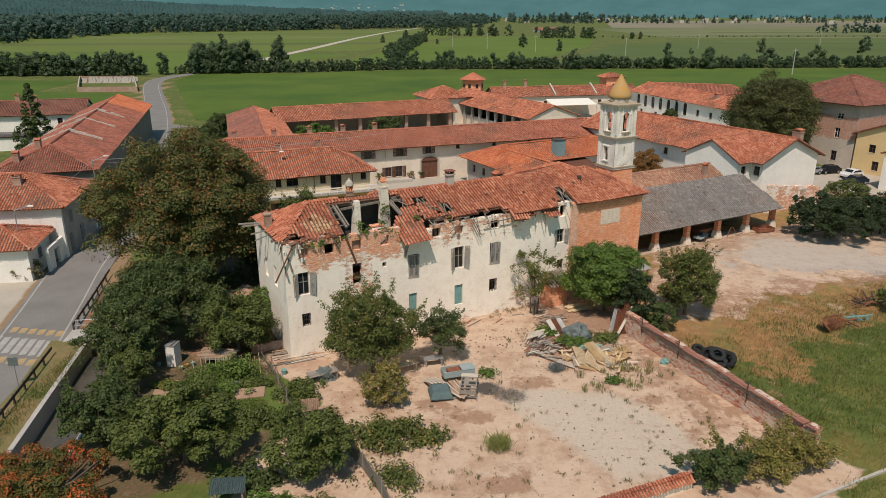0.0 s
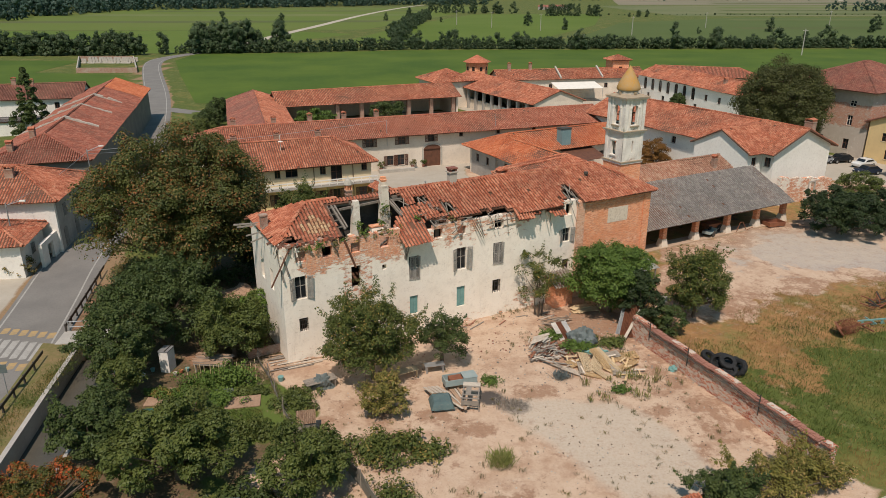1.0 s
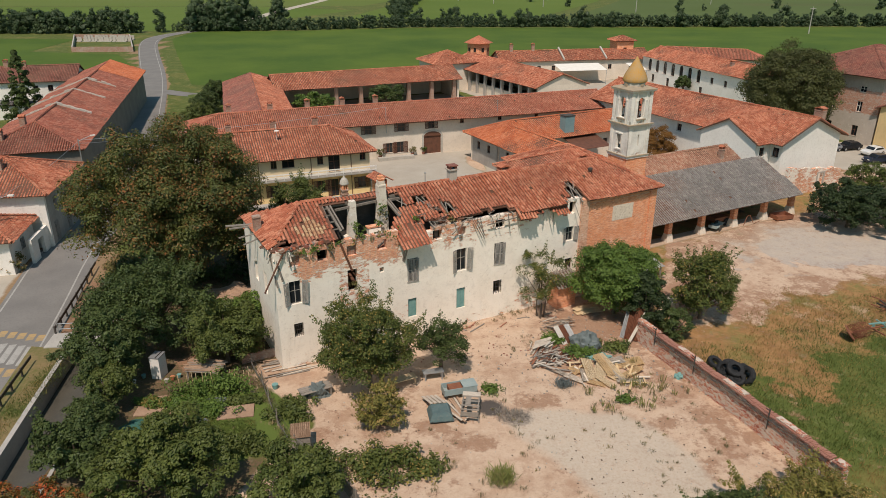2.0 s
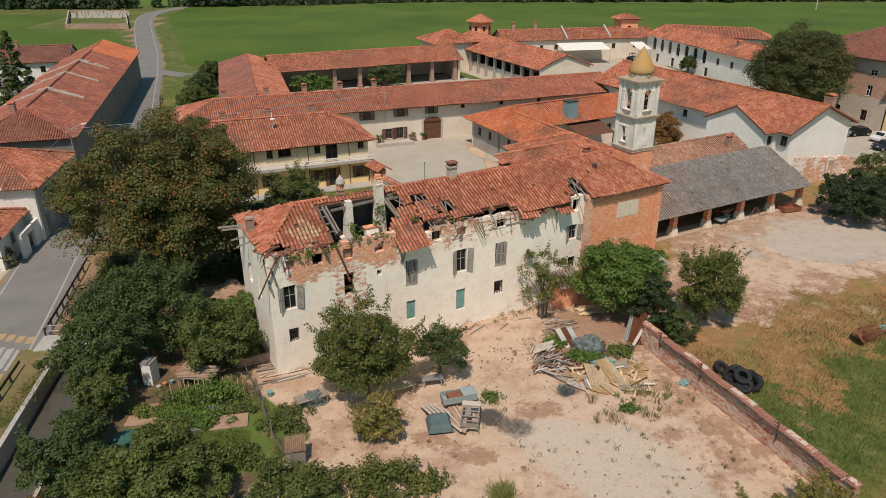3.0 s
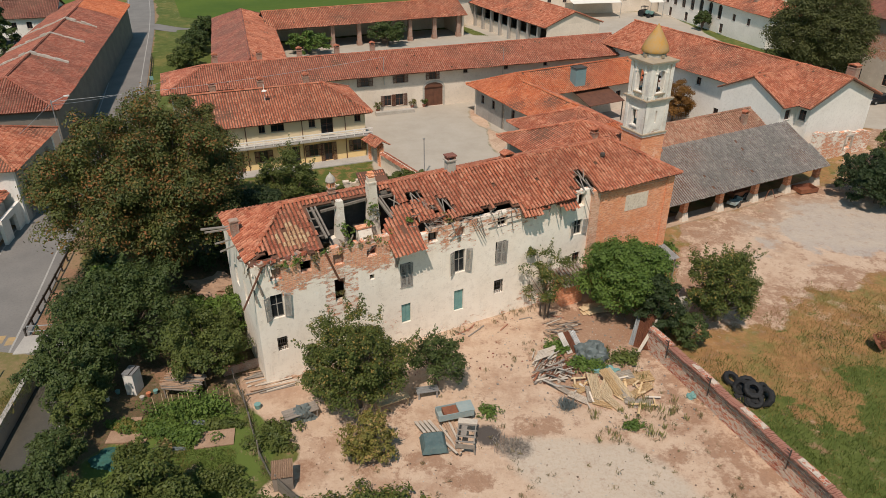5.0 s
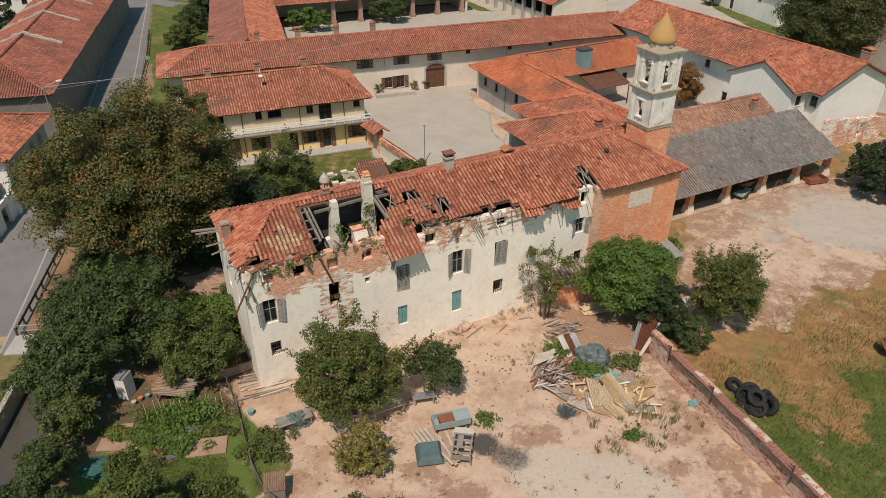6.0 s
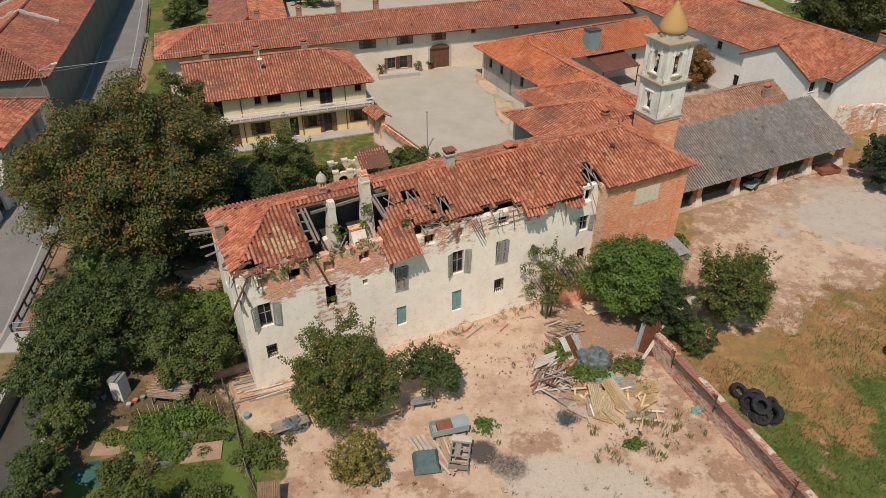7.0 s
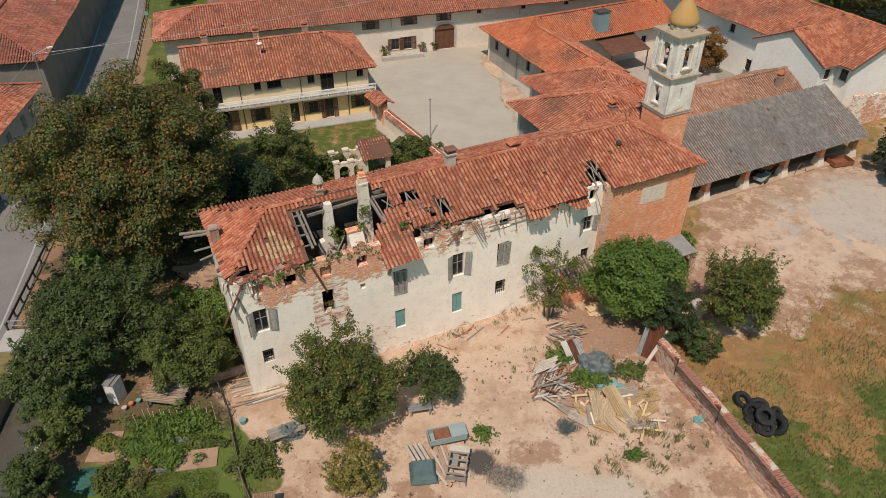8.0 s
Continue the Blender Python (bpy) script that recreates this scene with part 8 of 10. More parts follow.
for i, (u, n, z, r) in enumerate(((15.0, 0.3, 10.0, 0.45), (7.6, 3.2, 9.6, 0.55), (8.1, 3.2, 9.1, 0.4), (10.3, 3.2, 10.2, 0.55), (10.2, 3.2, 11.0, 0.4), (9.9, 3.0, 9.6, 0.35), (6.1, 0.2, 6.0, 0.35), (2.2, -0.1, 9.6, 0.3), (3.1, -0.1, 9.55, 0.35), (4.4, 0.0, 9.6, 0.35), (12.0, 1.0, 10.2, 0.3), (10.3, 0.6, 9.6, 0.4))):
    sprig(u, n, z, r, "leaf_fig" if i % 3 else "leaf_dry", 90, 80 + i)
for i in range(16):
    sprig(1.6 + 0.52 * i + 0.3 * rough(i * 0.7), 0.05 + 0.2 * (i % 3), 9.62 + 0.12 * rough(i * 1.1), 0.20 + 0.07 * (i % 4), ("weed", "leaf_wild", "leaf_dry", "leaf_fig")[i % 4], 60, 180 + i)
for x, y, h, leaf in ((-10.7, 115.6, 0.9, "leaf_rust"), (-5.6, 117.9, 1.1, "leaf_dry"), (-3.8, 118.6, 0.8, "leaf"), (-20.6, 94.2, 1.2, "leaf_dry"), (-14.2, 114.0, 0.8, "leaf")):
    tub_plant = empty("potted_shrub", pose(x, y, 0), "small shrub in a clay pot by the wall", "potted plant", "potted shrubs")
    part("pot", ring_prism(bmesh.new(), 10, 0.22, 0.32, 0, 0.42), "clay_dark", tub_plant)
    r = np.random.default_rng(int(abs(x) * 10))
    c = np.stack([r.normal(0, 0.25, 9), r.normal(0, 0.25, 9), r.uniform(0.5, 0.5 + h, 9)], -1)
    v, q = leaves(r, c, np.full(9, 0.26), 260, 0.18)
    sheet("foliage", v, q, leaf, tub_plant)

# ---- yard, road side and courtyard things ----
def thing(name, x, y, z, rz, label, category, group=""):
    return empty(name, pose(x, y, z, 0, 0, rz), label, category, group)


def plank(parent, a, b, w=0.16, h=0.04, material="wood", name="plank"):
    a, b = Vector(a), Vector(b)
    m = Matrix.Translation(a) @ (b - a).to_track_quat("Y", "Z").to_matrix().to_4x4()
    return part(name, boxes(((-w / 2, 0, -h / 2), (w / 2, (b - a).length, h / 2)), m=m), material, parent)


# yard wall of brick and rubble with a brick coping
WA, WB = Vector((16.4, 57.0, 0)), Vector((24.0, 38.6, 0))
wall_len = (WB - WA).length
wall_ang = math.degrees(math.atan2(WB.y - WA.y, WB.x - WA.x))
boundary = thing("boundary_wall", WA.x, WA.y, 0, wall_ang, "low boundary wall of brick and rubble with brick coping", "wall")
rng = random.Random(31)
wall("wall", pose(0, -0.22, 0), wall_len, 2.1, 0.44, [], "rubble_wall", boundary, 0.35, None, lambda x: 1.92 + 0.06 * math.sin(x * 1.3))
course = boxes(((-0.055, -0.33, 0), (0.055, 0.33, 0.09)), ((-0.05, -0.12, 0.09), (0.05, 0.12, 0.12)))
M["coping"] = surface("weathered_coping_brick", (0.37, 0.165, 0.115), (0.29, 0.135, 0.10), (0.42, 0.26, 0.19), big=2.2, fine=6.0, amount=0.6)
coping = part("brick", course, "coping", boundary)
x = 0.1
first = True
while x < wall_len:
    ob = coping if first else new("brick", coping.data)
    ob.parent, first = boundary, False
    ob.matrix_basis = pose(x, rng.uniform(-0.025, 0.025), 1.88 + 0.05 * math.sin(x * 1.3) + rng.uniform(-0.02, 0.02), rng.uniform(-4, 4), rng.uniform(-7, 7), rng.uniform(-6, 6))
    x += 0.135 if rng.random() > 0.03 else 0.28
for x in (2.4, 7.0, 14.2):
    part("iron_bracket", boxes(((x, -0.36, 0.9), (x + 0.06, -0.30, 2.5)), ((x - 0.3, -0.355, 2.3), (x, -0.305, 2.36)), ((x, -0.30, 1.2), (x + 0.06, -0.22, 1.26))), "iron", boundary)
bm = bmesh.new()
for strand in range(5):
    knots = [(2.4 + 0.42 * i, -0.30 - 0.09 * abs(noise.noise((i * 0.8, strand, 0))) - 0.02 * strand, 1.74 + 0.16 * noise.noise((i * 0.6, strand * 2.0, 4)) - 0.03 * strand) for i in range(40)]
    for a, b in zip(knots[:-1], knots[1:]):
        tube(bm, a, b, 0.022, 0.022, 4)
part("barbed_wire", bm, "iron", boundary)
low_wall = thing("boundary_wall", 14.9, 35.5, 0, 203.2, "low white wall with a red tiled coping", "wall")
part("wall", boxes(((0, -0.2, -0.3), (13, 0.2, 0.75))), "plaster", low_wall)
s = [(0, -0.42, 0.72), (13, -0.42, 0.72), (13, 0, 0.95), (0, 0, 0.95)]
tiles(s, "clay", low_wall, 0.22, 0.36, seed=3, sag=0.02)
s = [(13, 0.42, 0.72), (0, 0.42, 0.72), (0, 0, 0.95), (13, 0, 0.95)]
tiles(s, "clay", low_wall, 0.22, 0.36, seed=4, sag=0.02)

M["board_tan"] = surface("tan_boards", (0.62, 0.44, 0.24), (0.70, 0.50, 0.27), (0.44, 0.30, 0.17), big=1.2, fine=6.0, amount=0.6)
M["board_grey"] = surface("bleached_grey_boards", (0.60, 0.52, 0.42), (0.50, 0.43, 0.35), (0.34, 0.28, 0.22), big=1.2, fine=6.0, amount=0.6)

# sheets of iron leaning on the wall's end
sheets = thing("iron_sheets", 15.7, 57.1, 0, -27.0, "rusty corrugated iron sheets leaning on the wall", "metal sheets")


def corrugated(w, h, pitch=0.12, deep=0.02):
    n = int(w / pitch) * 2
    bm = bmesh.new()
    rows = []
    for z in (0, h):
        rows.append([bm.verts.new((w * i / n, deep * (1 if i % 2 else -1), z)) for i in range(n + 1)])
    for i in range(n):
        bm.faces.new((rows[0][i], rows[0][i + 1], rows[1][i + 1], rows[1][i]))
    bmesh.ops.solidify(bm, geom=bm.faces[:], thickness=0.008)
    return bm


for i, (x, y, rx, mat) in enumerate(((-0.85, 0.0, -38, "tin"), (-0.45, -0.1, -36, "rust"), (0.15, -0.2, -35, "rust"))):
    ob = part("sheet", corrugated(0.75, 2.8), mat, sheets)
    ob.matrix_basis = pose(x, y, 0.03 + 0.04 * i, rx, 0, 3 * (i - 1))
plank(sheets, (0.1, -1.1, 0.05), (0.9, 1.1, 2.3), 0.26, 0.06, "board_grey")

M["cane"] = surface("dry_canes", (0.50, 0.34, 0.23), (0.40, 0.26, 0.17), (0.26, 0.17, 0.11), big=1.5, fine=9.0)
# timber, boards and rubble pile
M["board_pale"] = surface("bleached_corrugated_board", (0.78, 0.63, 0.42), (0.70, 0.55, 0.35), (0.52, 0.40, 0.26), big=0.9, fine=7.0, amount=0.5)
pile = thing("rubble_pile", 12.4, 52.2, 0, 0, "heap of pale corrugated boards and broken planks", "rubble")


def lay_board(x, y, z, w, l, tilt, bank, turn, material):
    """A corrugated board lying on the heap."""
    ob = part("board", corrugated(w, l, 0.14, 0.012), material, pile)
    ob.matrix_basis = pose(x - 12.4, y - 52.2, z, 0, 0, turn) @ pose(0, 0, 0, -90 + tilt, bank, 0) @ pose(-w / 2, 0, -l / 2)


for spec in ((12.1, 51.6, 0.30, 1.0, 2.8, 14, 6, -24, "board_pale"), (12.9, 52.0, 0.42, 1.0, 3.0, 16, -8, 28, "board_pale"), (12.5, 52.2, 0.55, 0.6, 2.4, 15, -4, 22, "board_tan"), (11.3, 51.9, 0.38, 0.9, 2.3, 12, 14, 8, "board_pale"),
             (11.0, 51.2, 0.22, 0.9, 1.5, 8, 10, 2, "board_grey"), (10.0, 50.9, 0.16, 0.8, 1.5, 6, 6, 62, "plaster"), (10.2, 51.9, 0.25, 0.7, 1.0, 5, -12, 25, "board_tan"), (14.6, 51.7, 0.22, 0.8, 1.9, 8, -6, -58, "board_tan"),
             (14.6, 53.1, 0.20, 1.1, 2.4, 6, 3, -80, "board_tan"), (13.4, 53.3, 0.18, 0.9, 2.0, 5, 5, -75, "board_grey"), (14.2, 50.6, 0.10, 0.8, 2.0, 2, 3, 84, "board_grey"), (12.3, 50.5, 0.14, 0.7, 1.5, 6, 4, 38, "board_pale"),
             (11.6, 50.3, 0.10, 0.5, 1.4, 4, -4, 70, "board_tan"), (13.4, 51.0, 0.2, 0.35, 2.2, 10, 0, 30, "board_grey"), (9.2, 51.6, 0.12, 0.6, 1.1, 4, 8, 52, "board_grey"), (15.4, 52.6, 0.1, 0.5, 1.3, 3, 2, -30, "board_pale")):
    lay_board(*spec)
for i in range(26):
    a = Vector((rng.uniform(-2.6, 3.2), rng.uniform(-2.2, 1.0), 0.06 + 0.25 * rng.random()))
    d, l = rng.uniform(0, 6.28), rng.uniform(0.4, 1.4)
    plank(pile, a, a + Vector((l * math.cos(d), l * math.sin(d), rng.uniform(-0.02, 0.2))), rng.uniform(0.08, 0.2), 0.03, rng.choice(["board_tan", "board_grey", "plaster", "wood_pale"]))
timbers = thing("timber_heap", 7.9, 54.1, 0, 0, "heap of grey and reddish broken timber", "timber")
for i in range(90):
    a = Vector((rng.uniform(-1.1, 1.0), rng.uniform(-1.8, 1.2), 0.04 + 0.7 * rng.random() * rng.random()))
    d = math.radians(rng.choice([48, 56, 62, 20, -35]) + rng.uniform(-14, 14))
    l = rng.uniform(0.6, 1.9)
    plank(timbers, a, a + Vector((l * math.cos(d), l * math.sin(d), rng.uniform(-0.02, 0.35))), rng.uniform(0.05, 0.17), rng.uniform(0.02, 0.04), rng.choice(["wood", "board_grey", "board_grey", "wood", "stone", "rust", "wood_brown"]))
for k in range(7):
    plank(timbers, (-0.7 + 0.05 * k, 0.35 + 0.16 * k, 0.62 + 0.02 * k), (0.75 + 0.05 * k, 1.1 + 0.16 * k, 0.75), 0.1, 0.03, "board_grey")
sticks = thing("branch_heap", 9.7, 59.4, 0, 0, "heap of grey branches and old boards", "branches")
for i in range(60):
    a = Vector((rng.uniform(-1.4, 0.6), rng.uniform(-0.9, 0.9), 0.05 + 0.5 * rng.random() * rng.random()))
    d = math.radians(rng.uniform(-70, 30))
    l = rng.uniform(0.5, 1.9)
    plank(sticks, a, a + Vector((l * math.cos(d), l * math.sin(d), rng.uniform(-0.02, 0.3))), rng.uniform(0.03, 0.11), 0.03, rng.choice(["wood", "board_grey", "wood_grey", "cane"]))
M["cane_red"] = surface("splintered_red_wood", (0.40, 0.19, 0.12), (0.32, 0.15, 0.10), (0.50, 0.34, 0.25), big=1.5, fine=9.0)
shards = thing("plank_heap", 10.3, 54.2, 0, 0, "splintered red brown planks beside the boards", "timber")
for i in range(46):
    a = Vector((rng.uniform(-1.2, 1.0), rng.uniform(-1.6, 1.3), 0.04 + 0.3 * rng.random()))
    d = rng.uniform(0, 6.28)
    l = rng.uniform(0.5, 1.5)
    plank(shards, a, a + Vector((l * math.cos(d), l * math.sin(d), rng.uniform(0, 0.15))), 0.07, 0.03, rng.choice(["rust", "cane_red", "wood", "stone"]))


def heap(name, label, x, y, rx, ry, h, material, seed, rock=0.35):
    bm = bmesh.new()
    bmesh.ops.create_icosphere(bm, subdivisions=4, radius=1.0)
    for v in bm.verts:
        n = 0.35 * abs(noise.noise(v.co * 9.0 + Vector((0, 0, seed)))) + noise.noise(v.co * 2.0 + Vector((seed, 0, 0))) + 0.5 * noise.noise(v.co * 5.0 + Vector((0, seed, 0)))
        c = v.co * (1 + rock * n)
        v.co = Vector((c.x * rx, c.y * ry, max(-0.05, c.z * h)))
    ob = part(name, bm, material)
    ob.matrix_basis = pose(x, y, 0)
    return tagged(ob, label, "heap")


heap("earth_bank", "bank of brown earth and fallen rubble by the end wall", -19.6, 64.8, 2.8, 1.9, 0.8, "tilled", 21, 0.6)
heap("tarpaulin", "grey netting tarpaulin over a heap", 11.6, 55.6, 1.25, 0.95, 1.35, "cloth", 3, 0.42)
heap("green_tarpaulin", "crumpled green plastic sheet", 12.5, 54.1, 0.9, 0.4, 0.35, "teal", 4, 0.5)
tufts("burnt_twigs", "grey burnt twigs on the ash heap", [(9.1 + 0.3 * math.cos(i * 2.1), 50.1 + 0.3 * math.sin(i * 2.1), 1.0) for i in range(9)], 60, 0.45, "cloth", 77, 0.2)
heap("blue_bag", "crumpled blue plastic bag", 18.1, 51.3, 0.35, 0.3, 0.3, "teal", 6, 0.5)
red_sheet = thing("iron_sheets", 10.2, 56.9, 0, 20.0, "red and white painted sheets on the heap", "metal sheets")
for i, mat in enumerate(("white", "rust", "metal")):
    ob = part("sheet", corrugated(0.5, 1.8), mat, red_sheet)
    ob.matrix_basis = pose(0.5 * i - 0.6, -0.8, 0.1, -55, 0, 10)
yellow = thing("board_stack", 13.0, 62.3, 0, 20.0, "stack of yellowish boards under the fig tree", "boards")
for i in range(6):
    ob = part("board", boxes(((-1.0, -0.35, 0), (1.0, 0.35, 0.04))), "wood_pale", yellow)
    ob.matrix_basis = pose(rng.uniform(-0.3, 0.3), rng.uniform(-0.5, 0.5), 0.05 * i + 0.02, 0, 0, rng.uniform(-14, 14))

# old tub on legs, slatted cart, plank stack and net covered box
M["trough_paint"] = surface("faded_blue_green_sheet", (0.27, 0.34, 0.33), (0.34, 0.39, 0.37), (0.40, 0.33, 0.25), big=1.2, fine=7.0, rough=0.6)
tub = thing("trough", 1.15, 48.7, 0, 17.0, "grey metal trough on legs in the yard", "trough")
part("body", boxes(((-1.25, -0.5, 0.45), (1.25, -0.46, 0.95)), ((-1.25, 0.46, 0.45), (1.25, 0.5, 0.95)), ((-1.25, -0.46, 0.45), (-1.21, 0.46, 0.95)), ((1.21, -0.46, 0.45), (1.25, 0.46, 0.95)), ((-1.21, -0.46, 0.45), (1.21, 0.46, 0.5))), "trough_paint", tub)
part("lid", boxes(((0.2, -0.52, 0.955), (1.3, 0.52, 0.98))), "trough_paint", tub)
part("filling", boxes(((-0.8, -0.44, 0.5), (0.2, 0.44, 0.85))), "rust", tub)
for x in (-1.15, 1.05):
    for y in (-0.45, 0.35):
        part("leg", boxes(((x, y, -0.05), (x + 0.1, y + 0.1, 0.45))), "iron", tub)
crate = thing("wooden_frame", 1.95, 46.5, 0, -6.0, "weathered grey wooden frame with open sides", "frame")
for x in (-0.60, 0.52):
    part("rail", boxes(((x, -1.1, 0.92), (x + 0.08, 1.1, 1.02))), "wood", crate)
    part("rail", boxes(((x, -1.1, 0.34), (x + 0.08, 1.1, 0.42))), "wood", crate)
    for y in (-1.1, -0.05, 1.0):
        ob = part("leg", boxes(((-0.04, -0.05, -0.05), (0.04, 0.05, 1.0))), "wood", crate)
        ob.matrix_basis = pose(x + 0.04 + (0.10 if x > 0 else -0.10), y + 0.05, 0, 0, -6 if x > 0 else 6, 0)
for y in (-1.1, -0.62, -0.05, 0.5, 1.0):
    part("slat", boxes(((-0.64, y, 1.022), (0.64, y + 0.13, 1.05))), "wood", crate)
part("board", boxes(((-0.64, 0.62, 1.052), (0.64, 1.1, 1.08))), "board_grey", crate)
part("board", boxes(((-0.36, -0.5, 1.052), (0.02, 0.42, 1.075))), "wood", crate)
part("end_board", boxes(((-0.62, -1.16, 0.55), (0.62, -1.12, 0.9))), "wood", crate)
stack = thing("plank_stack", 0.9, 46.6, 0, 22.0, "stack of long dull brown planks on the ground", "planks")
for i in range(8):
    ob = part("plank", boxes(((-0.07, -1.6, 0), (0.07, 1.6, 0.05))), "cane" if i % 3 else "board_grey", stack)
    ob.matrix_basis = pose(-0.55 + 0.16 * i, rng.uniform(-0.2, 0.2), 0.25 + rng.uniform(-0.03, 0.03), -6, 0, rng.uniform(-3, 3) - 3 * (i - 4))
for y in (-0.9, 0.8):
    part("bearer", boxes(((-0.8, y, -0.02), (0.8, y + 0.12, 0.15))), "wood", stack)
M["teal_dark"] = surface("dull_teal_sheet", (0.085, 0.13, 0.13), (0.11, 0.16, 0.155), (0.19, 0.20, 0.18), big=1.0, fine=6.0)
net = thing("covered_box", -0.2, 46.0, 0, 10.0, "box under torn blue green netting", "box")
part("box", boxes(((-0.6, -0.6, -0.05), (0.6, 0.5, 0.7))), "wood", net)
bm = bmesh.new()
bmesh.ops.create_grid(bm, x_segments=14, y_segments=14, size=0.85)
for v in bm.verts:
    edge = max(abs(v.co.x), abs(v.co.y))
    v.co.z = (0.74 if edge < 0.66 else 0.74 - (edge - 0.66) * 2.6) + 0.05 * noise.noise(v.co * 3)
part("netting", bm, "teal_dark", net)
for i in range(4):
    plank(net, (-0.5 + 0.3 * i, 0.55, 0.84), (-0.95 + 0.3 * i, 2.1, 0.45), 0.2, 0.04, "board_grey")
tufts("wire_tangle", "tangle of grey wire and sticks on the sand", [(4.6 + 0.5 * math.cos(i * 2.1), 46.2 + 0.4 * math.sin(i * 2.1), 1.0) for i in range(8)], 30, 0.45, "wood", 78, 0.3)


def bench(name, label, x, y, rz, l, w, mat):
    b = thing(name, x, y, 0, rz, label, "bench")
    for i in range(4):
        part("board", boxes(((-l / 2, -w / 2 + w / 4 * i, 0.62), (l / 2, -w / 2 + w / 4 * i + w / 4 - 0.02, 0.67))), mat, b)
    for x in (-l / 2 + 0.1, l / 2 - 0.2):
        for y in (-w / 2 + 0.05, w / 2 - 0.15):
            part("leg", boxes(((x, y, -0.05), (x + 0.1, y + 0.1, 0.62))), mat, b)
    return b


bench("work_bench", "weathered bench with rags under the plum tree", -9.4, 48.6, 30.0, 2.4, 1.0, "wood")
bench("work_bench", "low grey bench beneath the trees", -3.2, 49.9, 28.0, 2.4, 0.8, "wood_pale")
bench("work_bench", "grey slatted bench beside the small tree", -0.8, 51.0, 14.0, 1.6, 0.7, "metal")
heap("rags", "grey rags lying beside the bench", -9.3, 48.6, 0.8, 0.45, 0.85, "cloth", 12, 0.6)
ladder_planks = thing("plank_stack", -12.4, 52.9, 0, 25.0, "loose pale planks at the house corner", "planks")
for i in range(22):
    l = rng.uniform(1.1, 1.9)
    ob = part("plank", boxes(((-l, -0.06, 0), (l, 0.06, 0.04))), rng.choice(["board_grey", "stone", "cane", "wood"]), ladder_planks)
    ob.matrix_basis = pose(rng.uniform(-0.5, 0.8), -1.6 + 0.12 * i, 0.02 + 0.025 * (i % 4), 0, 0, rng.uniform(-9, 9))
for x, y, a, l in ((2.0, 59.0, 40, 1.6), (2.5, 59.5, 62, 1.2), (1.6, 58.7, -30, 0.9), (5.2, 59.6, 55, 1.1), (2.9, 59.0, 50, 2.0), (0.6, 57.4, -25, 1.3), (7.0, 60.9, 20, 1.0), (9.2, 61.6, 35, 1.4), (9.8, 61.2, -12, 1.1)):
    stick = part("stick", boxes(((-l / 2, -0.05, 0), (l / 2, 0.05, 0.06))), rng.choice(["wood", "cane_red"]))
    stick.matrix_basis = pose(x, y, 0, 0, 0, a)
    tagged(stick, "loose broken board lying on the sand", "board", "loose boards by the facade")
bucket = part("bucket", ring_prism(bmesh.new(), 12, 0.18, 0.24, 0, 0.36), "teal")
bucket.matrix_basis = pose(-12.6, 49.5, 0)
tagged(bucket, "teal plastic bucket on the sand", "bucket")


# tractor tyres heaped behind the wall
def tyre():
    bm = bmesh.new()
    n, k = 22, 8
    prof = [(0.34, -0.14), (0.48, -0.18), (0.61, -0.15), (0.65, -0.06), (0.65, 0.06), (0.61, 0.15), (0.48, 0.18), (0.34, 0.14)]
    ring = []
    for i in range(n):
        a = 2 * math.pi * i / n
        lug = 0.03 if i % 2 else 0.0
        ring.append([bm.verts.new(((r + (lug if r > 0.55 else 0)) * math.cos(a), (r + (lug if r > 0.55 else 0)) * math.sin(a), z)) for r, z in prof])
    for i in range(n):
        j = (i + 1) % n
        for c in range(k):
            d = (c + 1) % k
            bm.faces.new((ring[i][c], ring[j][c], ring[j][d], ring[i][d]))
    return bm


base_tyre = part("tyre", tyre(), "rubber")
tagged(base_tyre, "large old black tractor tyre lying behind the wall", "tyre", "tyres behind the wall")
for i, (x, y, z, rx, ry, rz, k) in enumerate(((22.4, 52.6, 0.42, 14, -8, 0, 1.2), (21.3, 53.4, 0.34, 22, 10, 20, 1.1), (21.6, 51.9, 0.60, 48, 0, -68, 1.05), (22.3, 51.1, 0.95, 24, 16, -30, 1.15),
                                               (23.2, 50.5, 0.66, 58, 0, -74, 1.25), (22.3, 50.3, 0.42, 30, 6, -60, 1.0), (23.6, 51.7, 0.5, 40, 8, 50, 1.0))):
    m = pose(22.4 + (x - 22.4) * 0.8, 51.7 + (y - 51.7) * 0.8, z * 0.86, rx, ry, rz) @ Matrix.Diagonal((k * 0.86, k * 0.86, k * 0.86, 1.0))
    if i == 0:
        base_tyre.matrix_basis = m
    else:
        copy_thing(base_tyre, m)

# black heap added so that the gaps between the tyres read dark
heap("tyre_gap_fill", "black heap added to fill the dark gaps among the tyres", 22.4, 51.7, 1.0, 1.3, 0.5, "rubber", 12, 0.4)

